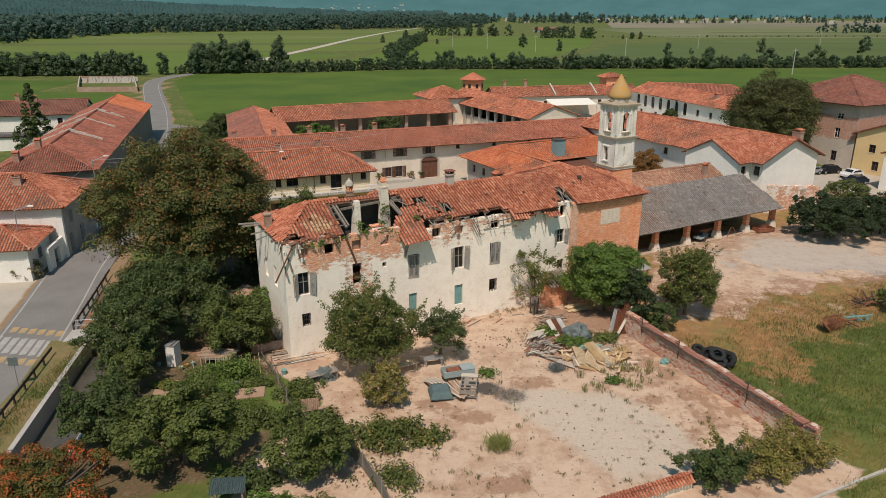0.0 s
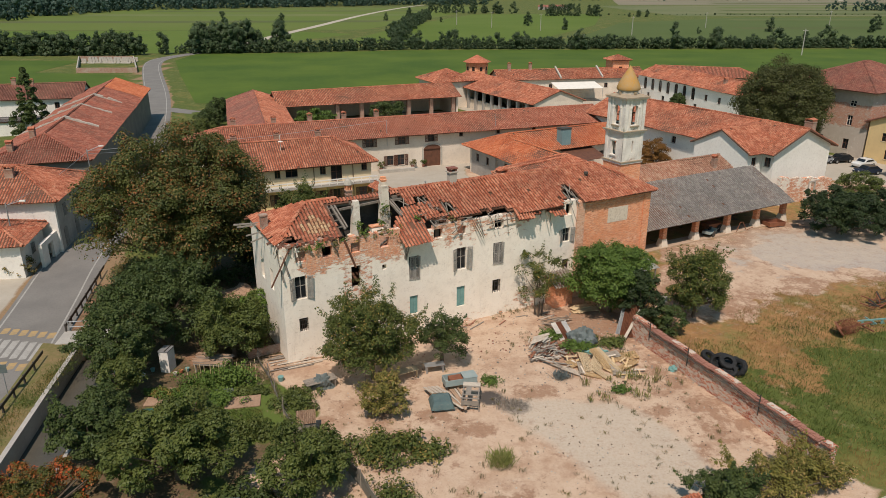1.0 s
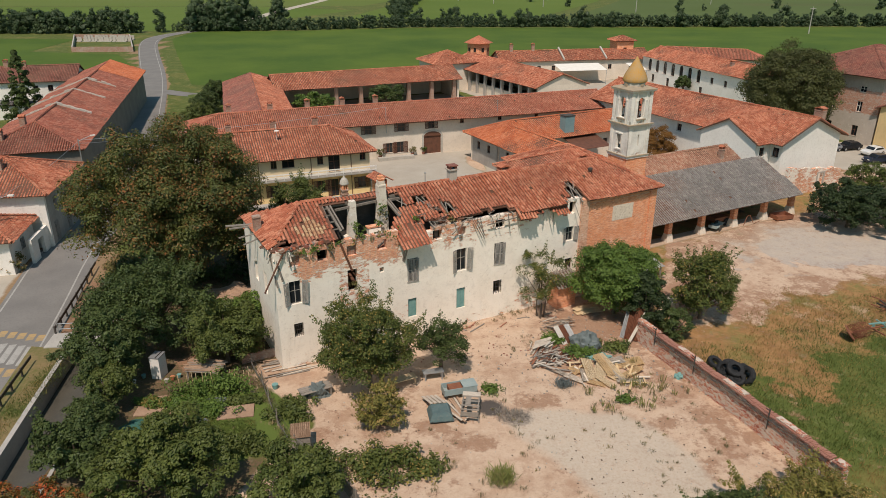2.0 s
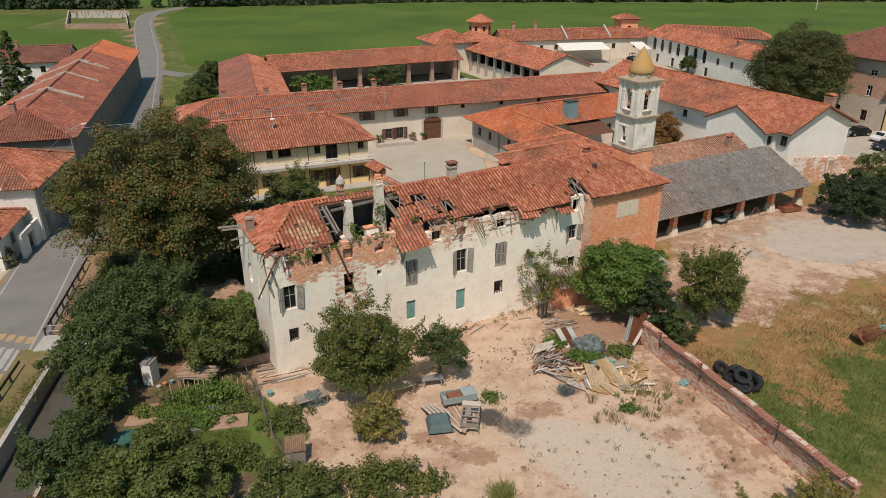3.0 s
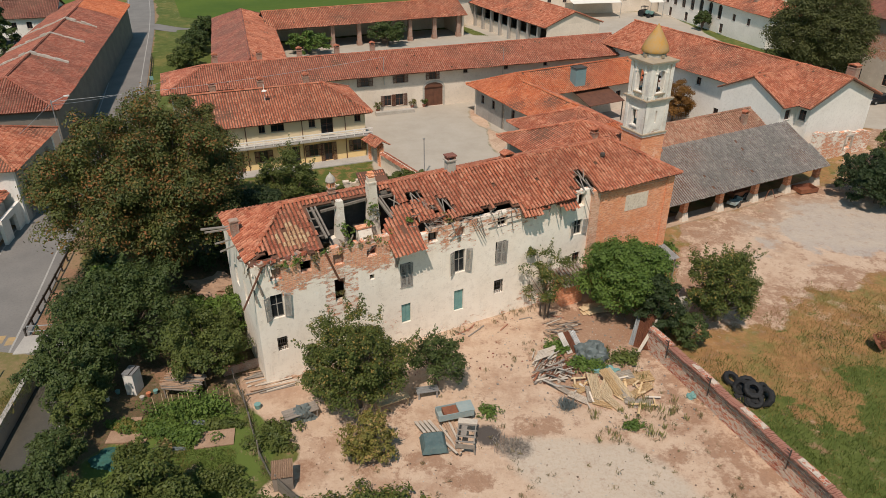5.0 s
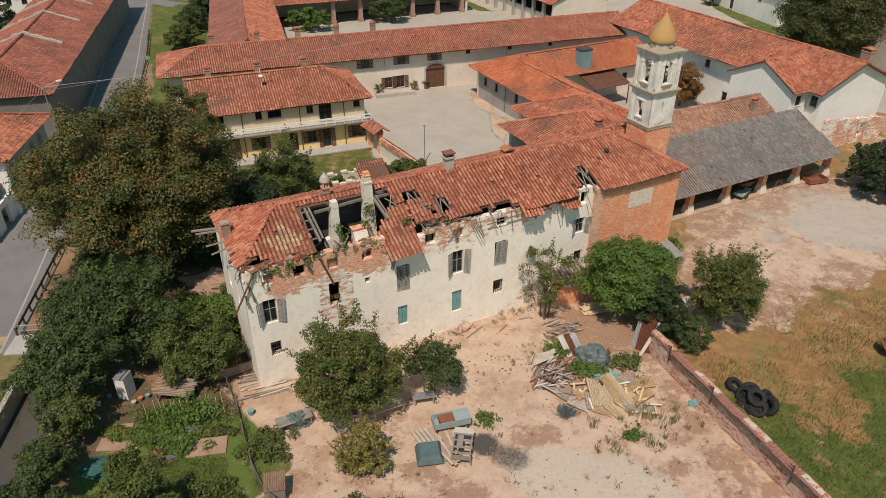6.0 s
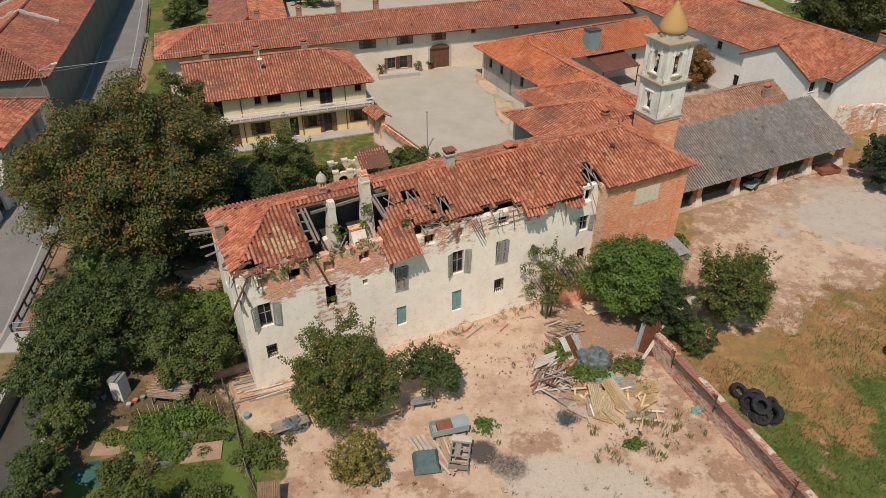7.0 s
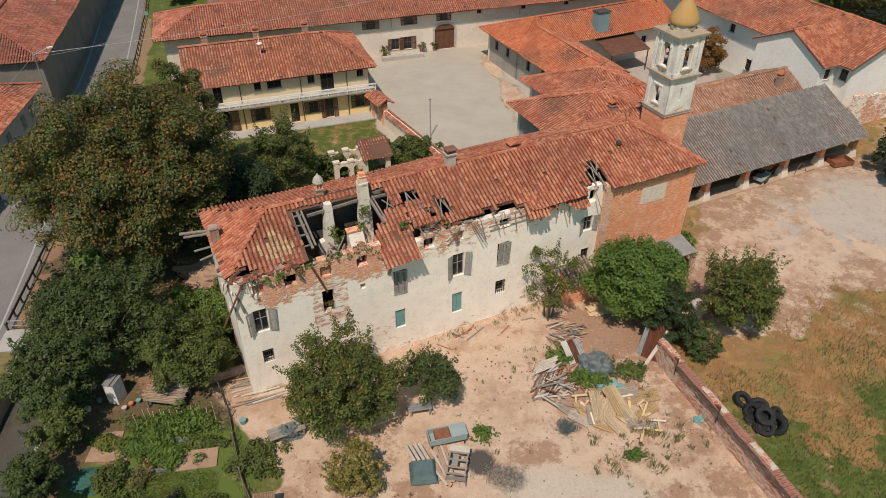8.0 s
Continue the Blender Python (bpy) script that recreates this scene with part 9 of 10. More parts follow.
# harrow and other machines in the meadow
harrow = thing("harrow", 35.2, 57.6, 0, 20.0, "rusty red rotary harrow with a solid disc", "farm machine")
for k in range(5):
    bm = bmesh.new()
    for i in range(16):
        a0, a1 = math.pi * i / 8, math.pi * (i + 1) / 8
        tube(bm, (0.6 * math.cos(a0), 0.6 * math.sin(a0), 0), (0.6 * math.cos(a1), 0.6 * math.sin(a1), 0), 0.03, 0.03, 4)
        tube(bm, (0.15 * math.cos(a0), 0.15 * math.sin(a0), 0), (0.8 * math.cos(a0 + 0.2), 0.8 * math.sin(a0 + 0.2), 0.05), 0.025, 0.012, 4)
    a = part("tine_wheel", bm, "rust", harrow)
    a.matrix_basis = pose(-0.7 + 0.34 * k, 0.1 * (k % 2), 0.72, 0, 78 + 4 * k, 0)
ob = part("disc", ring_prism(ring_prism(bmesh.new(), 22, 0.72, 0.72, -0.04, 0.04), 14, 0.2, 0.14, 0.04, 0.18), "rust", harrow, "solid rusty red disc")
ob.matrix_basis = pose(-1.0, 0.0, 0.70, 0, 52, -40)
part("beam", boxes(((-1.2, -0.06, 0.62), (2.8, 0.06, 0.74)), ((2.0, -0.9, 0.3), (2.1, 0.9, 0.4))), "rust", harrow)
plough = thing("plough", 38.3, 59.4, 0, 10.0, "blue painted old plough in the grass", "farm machine")
part("frame", boxes(((-1.4, -0.06, 0.45), (1.6, 0.06, 0.57)), ((-0.1, -0.7, 0.4), (0.0, 0.7, 0.5))), "teal", plough)
for x in (-1.0, 0.0, 1.0):
    part("share", prism(bmesh.new(), [(x, 0, 0), (x + 0.5, 0, 0), (x + 0.15, 0, 0.5)], (0, 0.08, 0.0)), "teal", plough)
scrap = thing("scrap_heap", 41.5, 63.5, 0, 30.0, "heap of rusty farm scrap at the yard edge", "scrap")
for i in range(22):
    a = Vector((rng.uniform(-1.4, 1.4), rng.uniform(-0.8, 0.8), 0.05 + 0.5 * rng.random()))
    d = rng.uniform(0, 6.28)
    plank(scrap, a, a + Vector((math.cos(d) * 1.3, math.sin(d) * 1.3, rng.uniform(-0.04, 0.5))), 0.09, 0.09, rng.choice(["rust", "iron"]), "bar")
tree("wild_bush", "green bush at the meadow edge", 44.0, 61.5, 2.4, 2.6, 0.1, "leaf", 3000, 0.26, 95, 40)
tank = thing("water_tank", 20.5, 62.2, 0, 0, "dull pale tank under the bushes", "tank")
part("body", ring_prism(ring_prism(bmesh.new(), 14, 0.55, 0.55, -0.05, 1.2), 14, 0.55, 0.25, 1.2, 1.45), "stone", tank)
hut_roof = thing("tin_shelter", *place(33.4, -2.3), 0, ANG, "low shelter with a grey sheet metal roof", "shelter")
ob = part("roof", corrugated(4.1, 2.2), "tin", hut_roof)
ob.matrix_basis = pose(0, -0.05, 2.1, -79, 0, 0)
for x in (0.2, 3.7):
    part("post", boxes(((x, 0.1, -0.1), (x + 0.12, 0.22, 2.08))), "wood", hut_roof)
creep = low_patch("creeper", "green creeper at the brick corner", *place(38.2, -0.2), 0.7, 0.7, 3.2, "leaf_fig", 900, 23, 0.25)

# things in the open shed
cart = thing("hand_cart", *place(54.2, 6.2), 0, ANG + 20, "pale blue old hand cart at the shed", "cart")
part("bed", boxes(((-1.0, -0.5, 0.55), (1.0, 0.5, 0.62)), ((-1.0, -0.5, 0.62), (-0.95, 0.5, 0.9)), ((0.95, -0.5, 0.62), (1.0, 0.5, 0.9))), "trough_paint", cart)
for y in (-0.6, 0.55):
    w = part("wheel", ring_prism(bmesh.new(), 14, 0.42, 0.42, -0.03, 0.03), "iron", cart)
    w.matrix_basis = pose(0, y, 0.42, 90, 0, 0)
part("shaft", boxes(((1.0, -0.3, 0.5), (2.4, -0.24, 0.56)), ((1.0, 0.24, 0.5), (2.4, 0.3, 0.56))), "wood", cart)
red_cart = thing("farm_cart", *place(55.8, 7.4), 0, ANG, "rusty red farm machine under the roof", "farm machine")
part("bed", boxes(((-1.1, -0.6, 0.7), (1.1, 0.6, 1.2))), "rust", red_cart)
for x in (-0.8, 0.8):
    w = part("wheel", ring_prism(bmesh.new(), 14, 0.5, 0.5, -0.05, 0.05), "rubber", red_cart)
    w.matrix_basis = pose(x, -0.68, 0.5, 90, 0, 0)
box_bed = thing("tipping_box", *place(64.8, 5.4), 0, ANG - 12, "rusty open metal box at the shed", "box")
part("body", boxes(((-1.2, -0.8, 0.1), (1.2, -0.74, 0.6)), ((-1.2, 0.74, 0.1), (1.2, 0.8, 0.6)), ((-1.2, -0.74, 0.1), (-1.14, 0.74, 0.6)), ((1.14, -0.74, 0.1), (1.2, 0.74, 0.6)), ((-1.14, -0.74, 0.1), (1.14, 0.74, 0.16))), "rust", box_bed)
frame_ob = thing("rake", *place(59.2, 5.6), 0, ANG, "thin iron hay rake frame before the shed", "rake")
bm = bmesh.new()
for a, b in (((-0.9, 0, 0.05), (-0.3, 0.1, 1.2)), ((0.9, 0, 0.05), (0.2, 0.1, 1.2)), ((-0.9, 0, 0.05), (0.9, 0, 0.06)), ((-0.3, 0.1, 1.2), (0.2, 0.1, 1.2)), ((0.9, 0, 0.05), (1.4, -0.5, 0.5))):
    tube(bm, a, b, 0.04, 0.04, 5)
part("frame", bm, "rust", frame_ob)

# garden shed things
fridge = thing("old_fridge", -21.9, 51.2, 0, -8.0, "white metal cabinet standing in the garden", "cabinet")
part("body", boxes(((-0.38, -0.5, -0.05), (0.38, 0.5, 1.75))), "white", fridge)
part("lid", boxes(((-0.41, -0.53, 1.75), (0.41, 0.53, 1.82))), "metal", fridge)
part("bar", boxes(((0.12, -0.52, 1.825), (0.18, 0.52, 1.87))), "iron", fridge)
rack = thing("cane_rack", -18.2, 51.1, 0, -6.0, "rack piled with brown canes and sticks", "rack")
for x in (-1.2, 1.1):
    for y in (-0.8, 0.7):
        part("leg", boxes(((x, y, -0.05), (x + 0.1, y + 0.1, 0.85))), "wood", rack)
part("top", boxes(((-1.3, -0.9, 0.85), (1.3, 0.9, 0.9))), "wood", rack)
for i in range(22):
    plank(rack, (-1.4 + rng.uniform(-0.3, 0.2), -0.85 + 0.078 * i, 0.93 + rng.uniform(0, 0.12)), (1.3 + rng.uniform(-0.3, 0.2), -0.85 + 0.078 * i + rng.uniform(-0.15, 0.15), 0.93 + rng.uniform(0, 0.12)), 0.05, 0.05, rng.choice(["wood", "cane", "cane"]), "cane")
for k, (x, y, mat) in enumerate(((-20.7, 50.6, "clay_new"), (-21.0, 50.2, "stone"), (-23.0, 50.8, "teal"), (-23.4, 50.0, "white"), (-20.3, 50.9, "teal"))):
    ob = part("garden_pot", ring_prism(bmesh.new(), 10, 0.12, 0.18, 0, 0.28), mat)
    ob.matrix_basis = pose(x, y, 0)
    tagged(ob, "small garden pot beside the white cabinet", "pot", "pots in the garden")
M["net_green"] = surface("blue_green_garden_net", (0.045, 0.135, 0.115), (0.035, 0.10, 0.075), (0.07, 0.11, 0.05), big=1.6, fine=9.0)
heap("net_cover", "blue green netting laid over a vegetable bed", -20.6, 44.5, 1.3, 0.9, 0.32, "net_green", 31, 0.3)
heap("plastic_cover", "strip of grey plastic sheet beside the beans", -15.6, 47.9, 1.5, 0.16, 0.2, "cloth", 33, 0.5)
heap("plastic_cover", "strip of grey plastic sheet in the garden", -17.3, 45.5, 0.9, 0.16, 0.15, "cloth", 34, 0.5)
bed = part("seed_bed", boxes(((-1.25, -0.75, 0.0), (1.25, 0.75, 0.07))), "tilled")
bed.matrix_basis = pose(-14.7, 46.45, 0, 0, 0, 12)
tagged(bed, "bare earth seed bed", "bed", "seed beds")
copy_thing(bed, pose(-20.5, 46.5, 0, 0, 0, 4) @ Matrix.Diagonal((1.05, 0.75, 1.0, 1.0)))
copy_thing(bed, pose(-20.9, 47.95, 0, 0, 0, 10) @ Matrix.Diagonal((0.55, 0.45, 1.0, 1.0)))
for i in range(14):
    ob = part("bean_pole", boxes(((-0.02, -0.02, -0.1), (0.02, 0.02, 1.7))), "wood_pale")
    ob.matrix_basis = pose(-19.2 + 0.36 * i, 48.6 + 0.07 * i + rng.uniform(-0.25, 0.25), 0, rng.uniform(-6, 6), rng.uniform(-6, 6), 0)
    tagged(ob, "thin bamboo pole in the bean row", "pole", "bean poles")
coop = thing("lean_to", -9.3, 42.7, 0, 12.0, "small tin roofed shelter at the fence", "shed")
ob = part("roof", corrugated(1.3, 1.3), "cane", coop)
ob.matrix_basis = pose(-0.65, -0.6, 1.15, -78, 0, 0)
part("wall", boxes(((-0.6, -0.5, -0.1), (0.6, -0.42, 1.1)), ((-0.6, 0.5, -0.1), (0.6, 0.58, 1.3)), ((0.52, -0.42, -0.1), (0.6, 0.5, 1.1))), "wood", coop)
fence = thing("garden_fence", 0, 0, 0, 0, "netting fence on posts round the kitchen garden", "fence")
line = [(-15.0, 52.2), (-13.6, 49.8), (-12.6, 47.6), (-11.4, 45.0), (-9.6, 42.2), (-6.6, 39.6), (-5.0, 37.2), (-3.6, 34.6), (-2.6, 32.0)]
M["netting"] = surface("dusty_netting", (0.20, 0.19, 0.16), (0.15, 0.14, 0.12), (0.28, 0.25, 0.20), big=1.0, fine=10.0)
for i, (a, b) in enumerate(zip(line[:-1], line[1:])):
    bm = bmesh.new()
    tube(bm, (a[0], a[1], -0.2), (a[0], a[1], 1.35), 0.05, 0.04, 6)
    part("post", bm, "wood", fence)
    h = 1.15 if i > 3 else 0.45
    part("netting", prism(bmesh.new(), [(a[0], a[1], 0), (b[0], b[1], 0), (b[0], b[1], h), (a[0] * 0.5 + b[0] * 0.5, a[1] * 0.5 + b[1] * 0.5, h - 0.14), (a[0], a[1], h)], (0.02, 0.01, 0)), "netting", fence)
    for z in (0.7, 1.2):
        plank(fence, (a[0], a[1], z), (b[0], b[1], z), 0.015, 0.015, "iron", "wire")
pit = thing("brick_pit", -15.0, 54.4, 0, ANG, "low brick enclosure at the house corner", "enclosure")
part("wall", boxes(((-1.6, -0.9, -0.2), (1.6, -0.7, 0.7)), ((-1.6, -0.7, -0.2), (-1.4, 0.9, 0.7)), ((1.4, -0.7, -0.2), (1.6, 0.9, 0.7))), "brick_dull", pit)
kerb = part("garden_kerb", boxes(((0, -0.09, -0.2), (9.0, 0.09, 0.10))), "stone")
kerb.matrix_basis = pose(21.0, 34.0, 0, 0, 0, 24.9)
tagged(kerb, "pale concrete kerb in the grass", "kerb")
shelter = thing("garden_shelter", -12.4, 33.9, 0, 6.0, "grey sheet metal shelter in the garden", "shelter")
ob = part("roof", corrugated(2.0, 1.1), "teal_dark", shelter)
ob.matrix_basis = pose(-1.0, -0.6, 1.2, -70, 0, 0)
for x in (-0.9, 0.8):
    for y, h in ((-0.5, 1.2), (0.3, 1.45)):
        part("post", boxes(((x, y, -0.1), (x + 0.1, y + 0.1, h))), "wood", shelter)

# ditch, crossing and guard rails by the road
ditch = thing("ditch_wall", 0, 0, 0, 0, "concrete retaining wall of the ditch", "wall")
for a, b in (((-31.2, 55.4), (-29.9, 47.5)), ((-29.9, 47.5), (-28.5, 39.4)), ((-28.5, 39.4), (-27.2, 30.0))):
    part("wall", prism(bmesh.new(), [(a[0], a[1], -2.2), (b[0], b[1], -2.2), (b[0], b[1], 0.12), (a[0], a[1], 0.12)], (0.35, 0.03, 0)), "concrete", ditch)
for a, b in (((-26.9, 55.0), (-25.6, 47.5)), ((-25.6, 47.5), (-24.5, 39.4)), ((-24.5, 39.4), (-23.3, 30.0))):
    part("kerb", prism(bmesh.new(), [(a[0], a[1], -2.2), (b[0], b[1], -2.2), (b[0], b[1], 0.05), (a[0], a[1], 0.05)], (0.25, 0.03, 0)), "concrete", ditch)
M["verge"] = surface("verge_earth_and_grass", (0.10, 0.120, 0.03), (0.25, 0.175, 0.085), (0.33, 0.20, 0.12), big=0.35, fine=4.0, amount=0.7)
bm = bmesh.new()
bm.faces.new([bm.verts.new((x, y, 0.025)) for x, y in ((-31.05, 30.0), (-27.0, 30.0), (-28.3, 39.4), (-29.7, 47.5), (-31.0, 55.0), (-34.2, 55.4), (-32.6, 47.5))])
tagged(part("verge", bm, "verge"), "bare earth and grass verge between the road and the ditch", "verge", kind="structure")
ribbon("water", [(-29.0, 55.0), (-27.8, 47.5), (-26.5, 39.4), (-25.2, 30.0)], 1.9, -1.3, "water", "muddy water in the ditch", "water")
bridge = part("bridge_slab", boxes(((-2.6, -1.2, -0.25), (3.6, 1.2, 0.1))), "concrete")
bridge.matrix_basis = pose(-30.6, 56.6, 0, 0, 0, 8)
tagged(bridge, "pale concrete slab over the ditch", "bridge")
rails = thing("bridge_railing", -30.6, 57.8, 0, 8.0, "low iron railing beside the slab bridge", "railing")
bm = bmesh.new()
for z in (0.5, 1.0):
    tube(bm, (-2.4, 0, z), (2.6, 0, z), 0.04, 0.04, 6)
part("rail", bm, "metal", rails)
for x in (-2.4, 0.1, 2.6):
    bm = bmesh.new()
    tube(bm, (x, 0, 0.05), (x, 0, 1.02), 0.04, 0.04, 6)
    part("post", bm, "metal", rails)


def guard_rail(pts, label):
    g = thing("guard_rail", 0, 0, 0, 0, label, "guard rail")
    for a, b in zip(pts[:-1], pts[1:]):
        d = (Vector((*b, 0)) - Vector((*a, 0)))
        n = int(d.length / 2.0) + 1
        for i in range(n):
            p = Vector((*a, 0)) + d * (i / n)
            part("post", boxes(((p.x - 0.06, p.y - 0.06, -0.1), (p.x + 0.06, p.y + 0.06, 0.8))), "iron", g)
        plank(g, (*a, 0.62), (*b, 0.62), 0.06, 0.26, "iron", "rail")


guard_rail([(-29.6, 36.0), (-31.0, 43.0), (-32.7, 52.8)], "brown guard rail along the road verge")
guard_rail([(-33.2, 57.4), (-34.6, 64.0), (-36.3, 71.5)], "brown guard rail along the road verge")
guard_rail([(-40.8, 97.0), (-46.0, 114.0), (-51.5, 131.0), (-58.0, 149.0)], "dark guard rail along the farm side of the road")
for i in range(7):
    f = i / 6
    ob = part("trim", boxes(((-0.28, -1.5, 0), (0.28, 1.5, 0.006))), "paint")
    ob.matrix_basis = pose(-38.9 + 5.0 * f, 54.9 - 0.9 * f - 0.1, 0.004, 0, 0, 12)
    tagged(ob, "white zebra crossing stripe on the road", "road marking", kind="structure")
for i in range(6):
    for y in (57.6, 52.0):
        ob = part("trim", boxes(((-0.3, -0.55, 0), (0.3, 0.55, 0.006))), "paint_ochre")
        ob.matrix_basis = pose(-38.7 + 0.9 * i + (57.6 - y) * 0.24, y - 0.16 * i, 0.004, 0, 0, 12)
        tagged(ob, "worn yellow block marking on the road", "road marking", kind="structure")


def sign(x, y, rz, h, material, w, label):
    g = thing("road_sign", x, y, 0, rz, label, "road sign")
    bm = bmesh.new()
    tube(bm, (0, 0, -0.2), (0, 0, h), 0.04, 0.04, 6)
    part("pole", bm, "metal", g)
    part("plate", boxes(((-w / 2, -0.08, h - w), (w / 2, -0.05, h))), material, g)


sign(-32.4, 47.3, 10, 2.6, "cloth", 0.7, "square dark road sign seen from its side")
sign(-49.0, 126.0, 10, 2.4, "teal", 0.6, "small teal road sign beside the road")
sign(-42.5, 103.0, 10, 2.2, "white", 0.8, "pale road sign beside the guard rail")


def lamp(x, y, rz, h, label):
    g = thing("street_lamp", x, y, 0, rz, label, "street lamp")
    bm = bmesh.new()
    tube(bm, (0, 0, -0.2), (0, 0, h), 0.09, 0.06, 8)
    part("pole", bm, "metal", g)
    bm = bmesh.new()
    tube(bm, (0, 0, h - 0.3), (1.6, 0, h + 0.2), 0.05, 0.04, 6)
    part("arm", bm, "metal", g)
    part("head", boxes(((1.5, -0.12, h + 0.12), (2.1, 0.12, h + 0.26))), "white", g)


lamp(-46.2, 72.8, 5, 7.2, "grey street lamp above the low house")
lamp(-46.9, 92.5, 40, 8.6, "grey street lamp at the road house corner")
for k, (a, b) in enumerate((((-47.0, 92.5, 8.4), (-9.6, 116.2, 8.2)), ((-47.0, 92.5, 8.0), (-39.0, 106.4, 7.0)), ((-46.2, 72.8, 6.9), (-47.0, 92.5, 8.2)))):
    bm = bmesh.new()
    a, b = Vector(a), Vector(b)
    for i in range(10):
        p, q = a.lerp(b, i / 10), a.lerp(b, (i + 1) / 10)
        p.z -= 0.5 * math.sin(math.pi * i / 10)
        q.z -= 0.5 * math.sin(math.pi * (i + 1) / 10)
        tube(bm, p, q, 0.024, 0.024, 4)
    tagged(part("cable", bm, "metal"), "thin overhead cable across the road", "cable", "overhead cables")

# parked cars by the palazzo
CAR_COLOURS = {"silver": (0.30, 0.31, 0.33), "black": (0.02, 0.022, 0.026), "white": (0.72, 0.72, 0.70), "navy": (0.022, 0.03, 0.05)}


def car(x, y, rz, colour, label):
    key = "car_" + colour
    k = Nodes(key, 0.25, 0.1)
    k.b.inputs["Specular IOR Level"].default_value = 0.5
    M[key] = k.done(CAR_COLOURS[colour])
    c = thing("car", x, y, 0, rz, label, "car", "parked cars")
    prof = [(-2.1, 0.35), (-2.15, 0.75), (-1.75, 0.95), (-1.0, 1.0), (-0.45, 1.42), (1.0, 1.45), (1.75, 1.0), (2.1, 0.9), (2.12, 0.35)]
    bm = bmesh.new()
    prism(bm, [(px, -0.86, pz) for px, pz in prof], (0, 1.72, 0))
    bmesh.ops.bevel(bm, geom=bm.edges[:], offset=0.07, segments=2, affect="EDGES")
    body = part("body", bm, key, c)
    for y0 in (-0.865, 0.845):
        part("side_window", prism(bmesh.new(), [(-0.85, y0, 1.02), (-0.4, y0, 1.33), (0.95, y0, 1.35), (1.4, y0, 1.02)], (0, 0.02, 0)), "glass", body)
    part("windscreen", prism(bmesh.new(), [(-1.02, -0.7, 1.03), (-0.53, -0.66, 1.40), (-0.53, 0.66, 1.40), (-1.02, 0.7, 1.03)], (-0.02, 0, 0.03)), "glass", body)
    part("rear_window", prism(bmesh.new(), [(1.7, -0.7, 1.05), (1.12, -0.66, 1.42), (1.12, 0.66, 1.42), (1.7, 0.7, 1.05)], (0.02, 0, 0.03)), "glass", body)
    for wx in (-1.35, 1.3):
        for wy in (-0.82, 0.82):
            w = part("wheel", ring_prism(bmesh.new(), 16, 0.33, 0.33, -0.1, 0.1), "rubber", c)
            w.matrix_basis = pose(wx, wy, 0.33, 90, 0, 0)
            r = part("rim", ring_prism(bmesh.new(), 10, 0.2, 0.2, -0.11, 0.11), "metal", w)
    for wy in (-0.6, 0.6):
        part("headlight", boxes(((-2.16, wy - 0.2, 0.68), (-2.1, wy + 0.2, 0.8))), "white", c)
        part("tail_light", boxes(((2.08, wy - 0.18, 0.72), (2.14, wy + 0.18, 0.86))), "rust", c)


car(64.8, 121.6, 20, "silver", "silver grey parked hatchback car")
car(68.6, 122.6, 15, "black", "black parked car beside the palazzo")
car(70.8, 119.2, 25, "white", "white parked car beside the palazzo")
car(68.6, 114.2, 12, "navy", "dark blue parked estate car")

# stones and crumbs of tile on the sand


def crumbs(name, label, n, area, size, material, seed):
    r = np.random.default_rng(seed)
    x, y = r.uniform(area[0], area[1], n), r.uniform(area[2], area[3], n)
    good = inside(x, y, YARD) > 0.2
    x, y = x[good], y[good]
    n = len(x)
    base = np.array([(-1, -1, 0), (1, -1, 0), (1, 1, 0), (-1, 1, 0), (-0.6, -0.6, 1), (0.6, -0.6, 1), (0.6, 0.6, 1), (-0.6, 0.6, 1)], float)
    v = base[None] * (size * r.uniform(0.4, 1.5, (n, 1, 1)) * r.uniform(0.5, 1.3, (n, 1, 3)))
    a = r.uniform(0, 6.28, n)
    c, s = np.cos(a)[:, None], np.sin(a)[:, None]
    v = np.stack([v[..., 0] * c - v[..., 1] * s + x[:, None], v[..., 0] * s + v[..., 1] * c + y[:, None], v[..., 2]], -1)
    f = np.array([(4, 5, 6, 7), (0, 1, 5, 4), (1, 2, 6, 5), (2, 3, 7, 6), (3, 0, 4, 7)])
    return tagged(sheet(name, v.reshape(-1, 3), (np.arange(n)[:, None, None] * 8 + f[None]).reshape(-1, 4), material), label, "debris", kind="stuff")


crumbs("stones", "small pale stones strewn over the yard", 700, (-8, 26, 31, 60), 0.035, "stone", 1)
crumbs("tile_crumbs", "crumbs of red tile near the facade", 260, (-4, 16, 53, 66), 0.04, "clay_dark", 2)
crumbs("clods", "brown earth clods and litter on the sand", 700, (-8, 26, 31, 56), 0.035, "bark", 3)
crumbs("splinters", "grey wood splinters on the sand", 260, (4, 20, 48, 62), 0.06, "wood", 4)

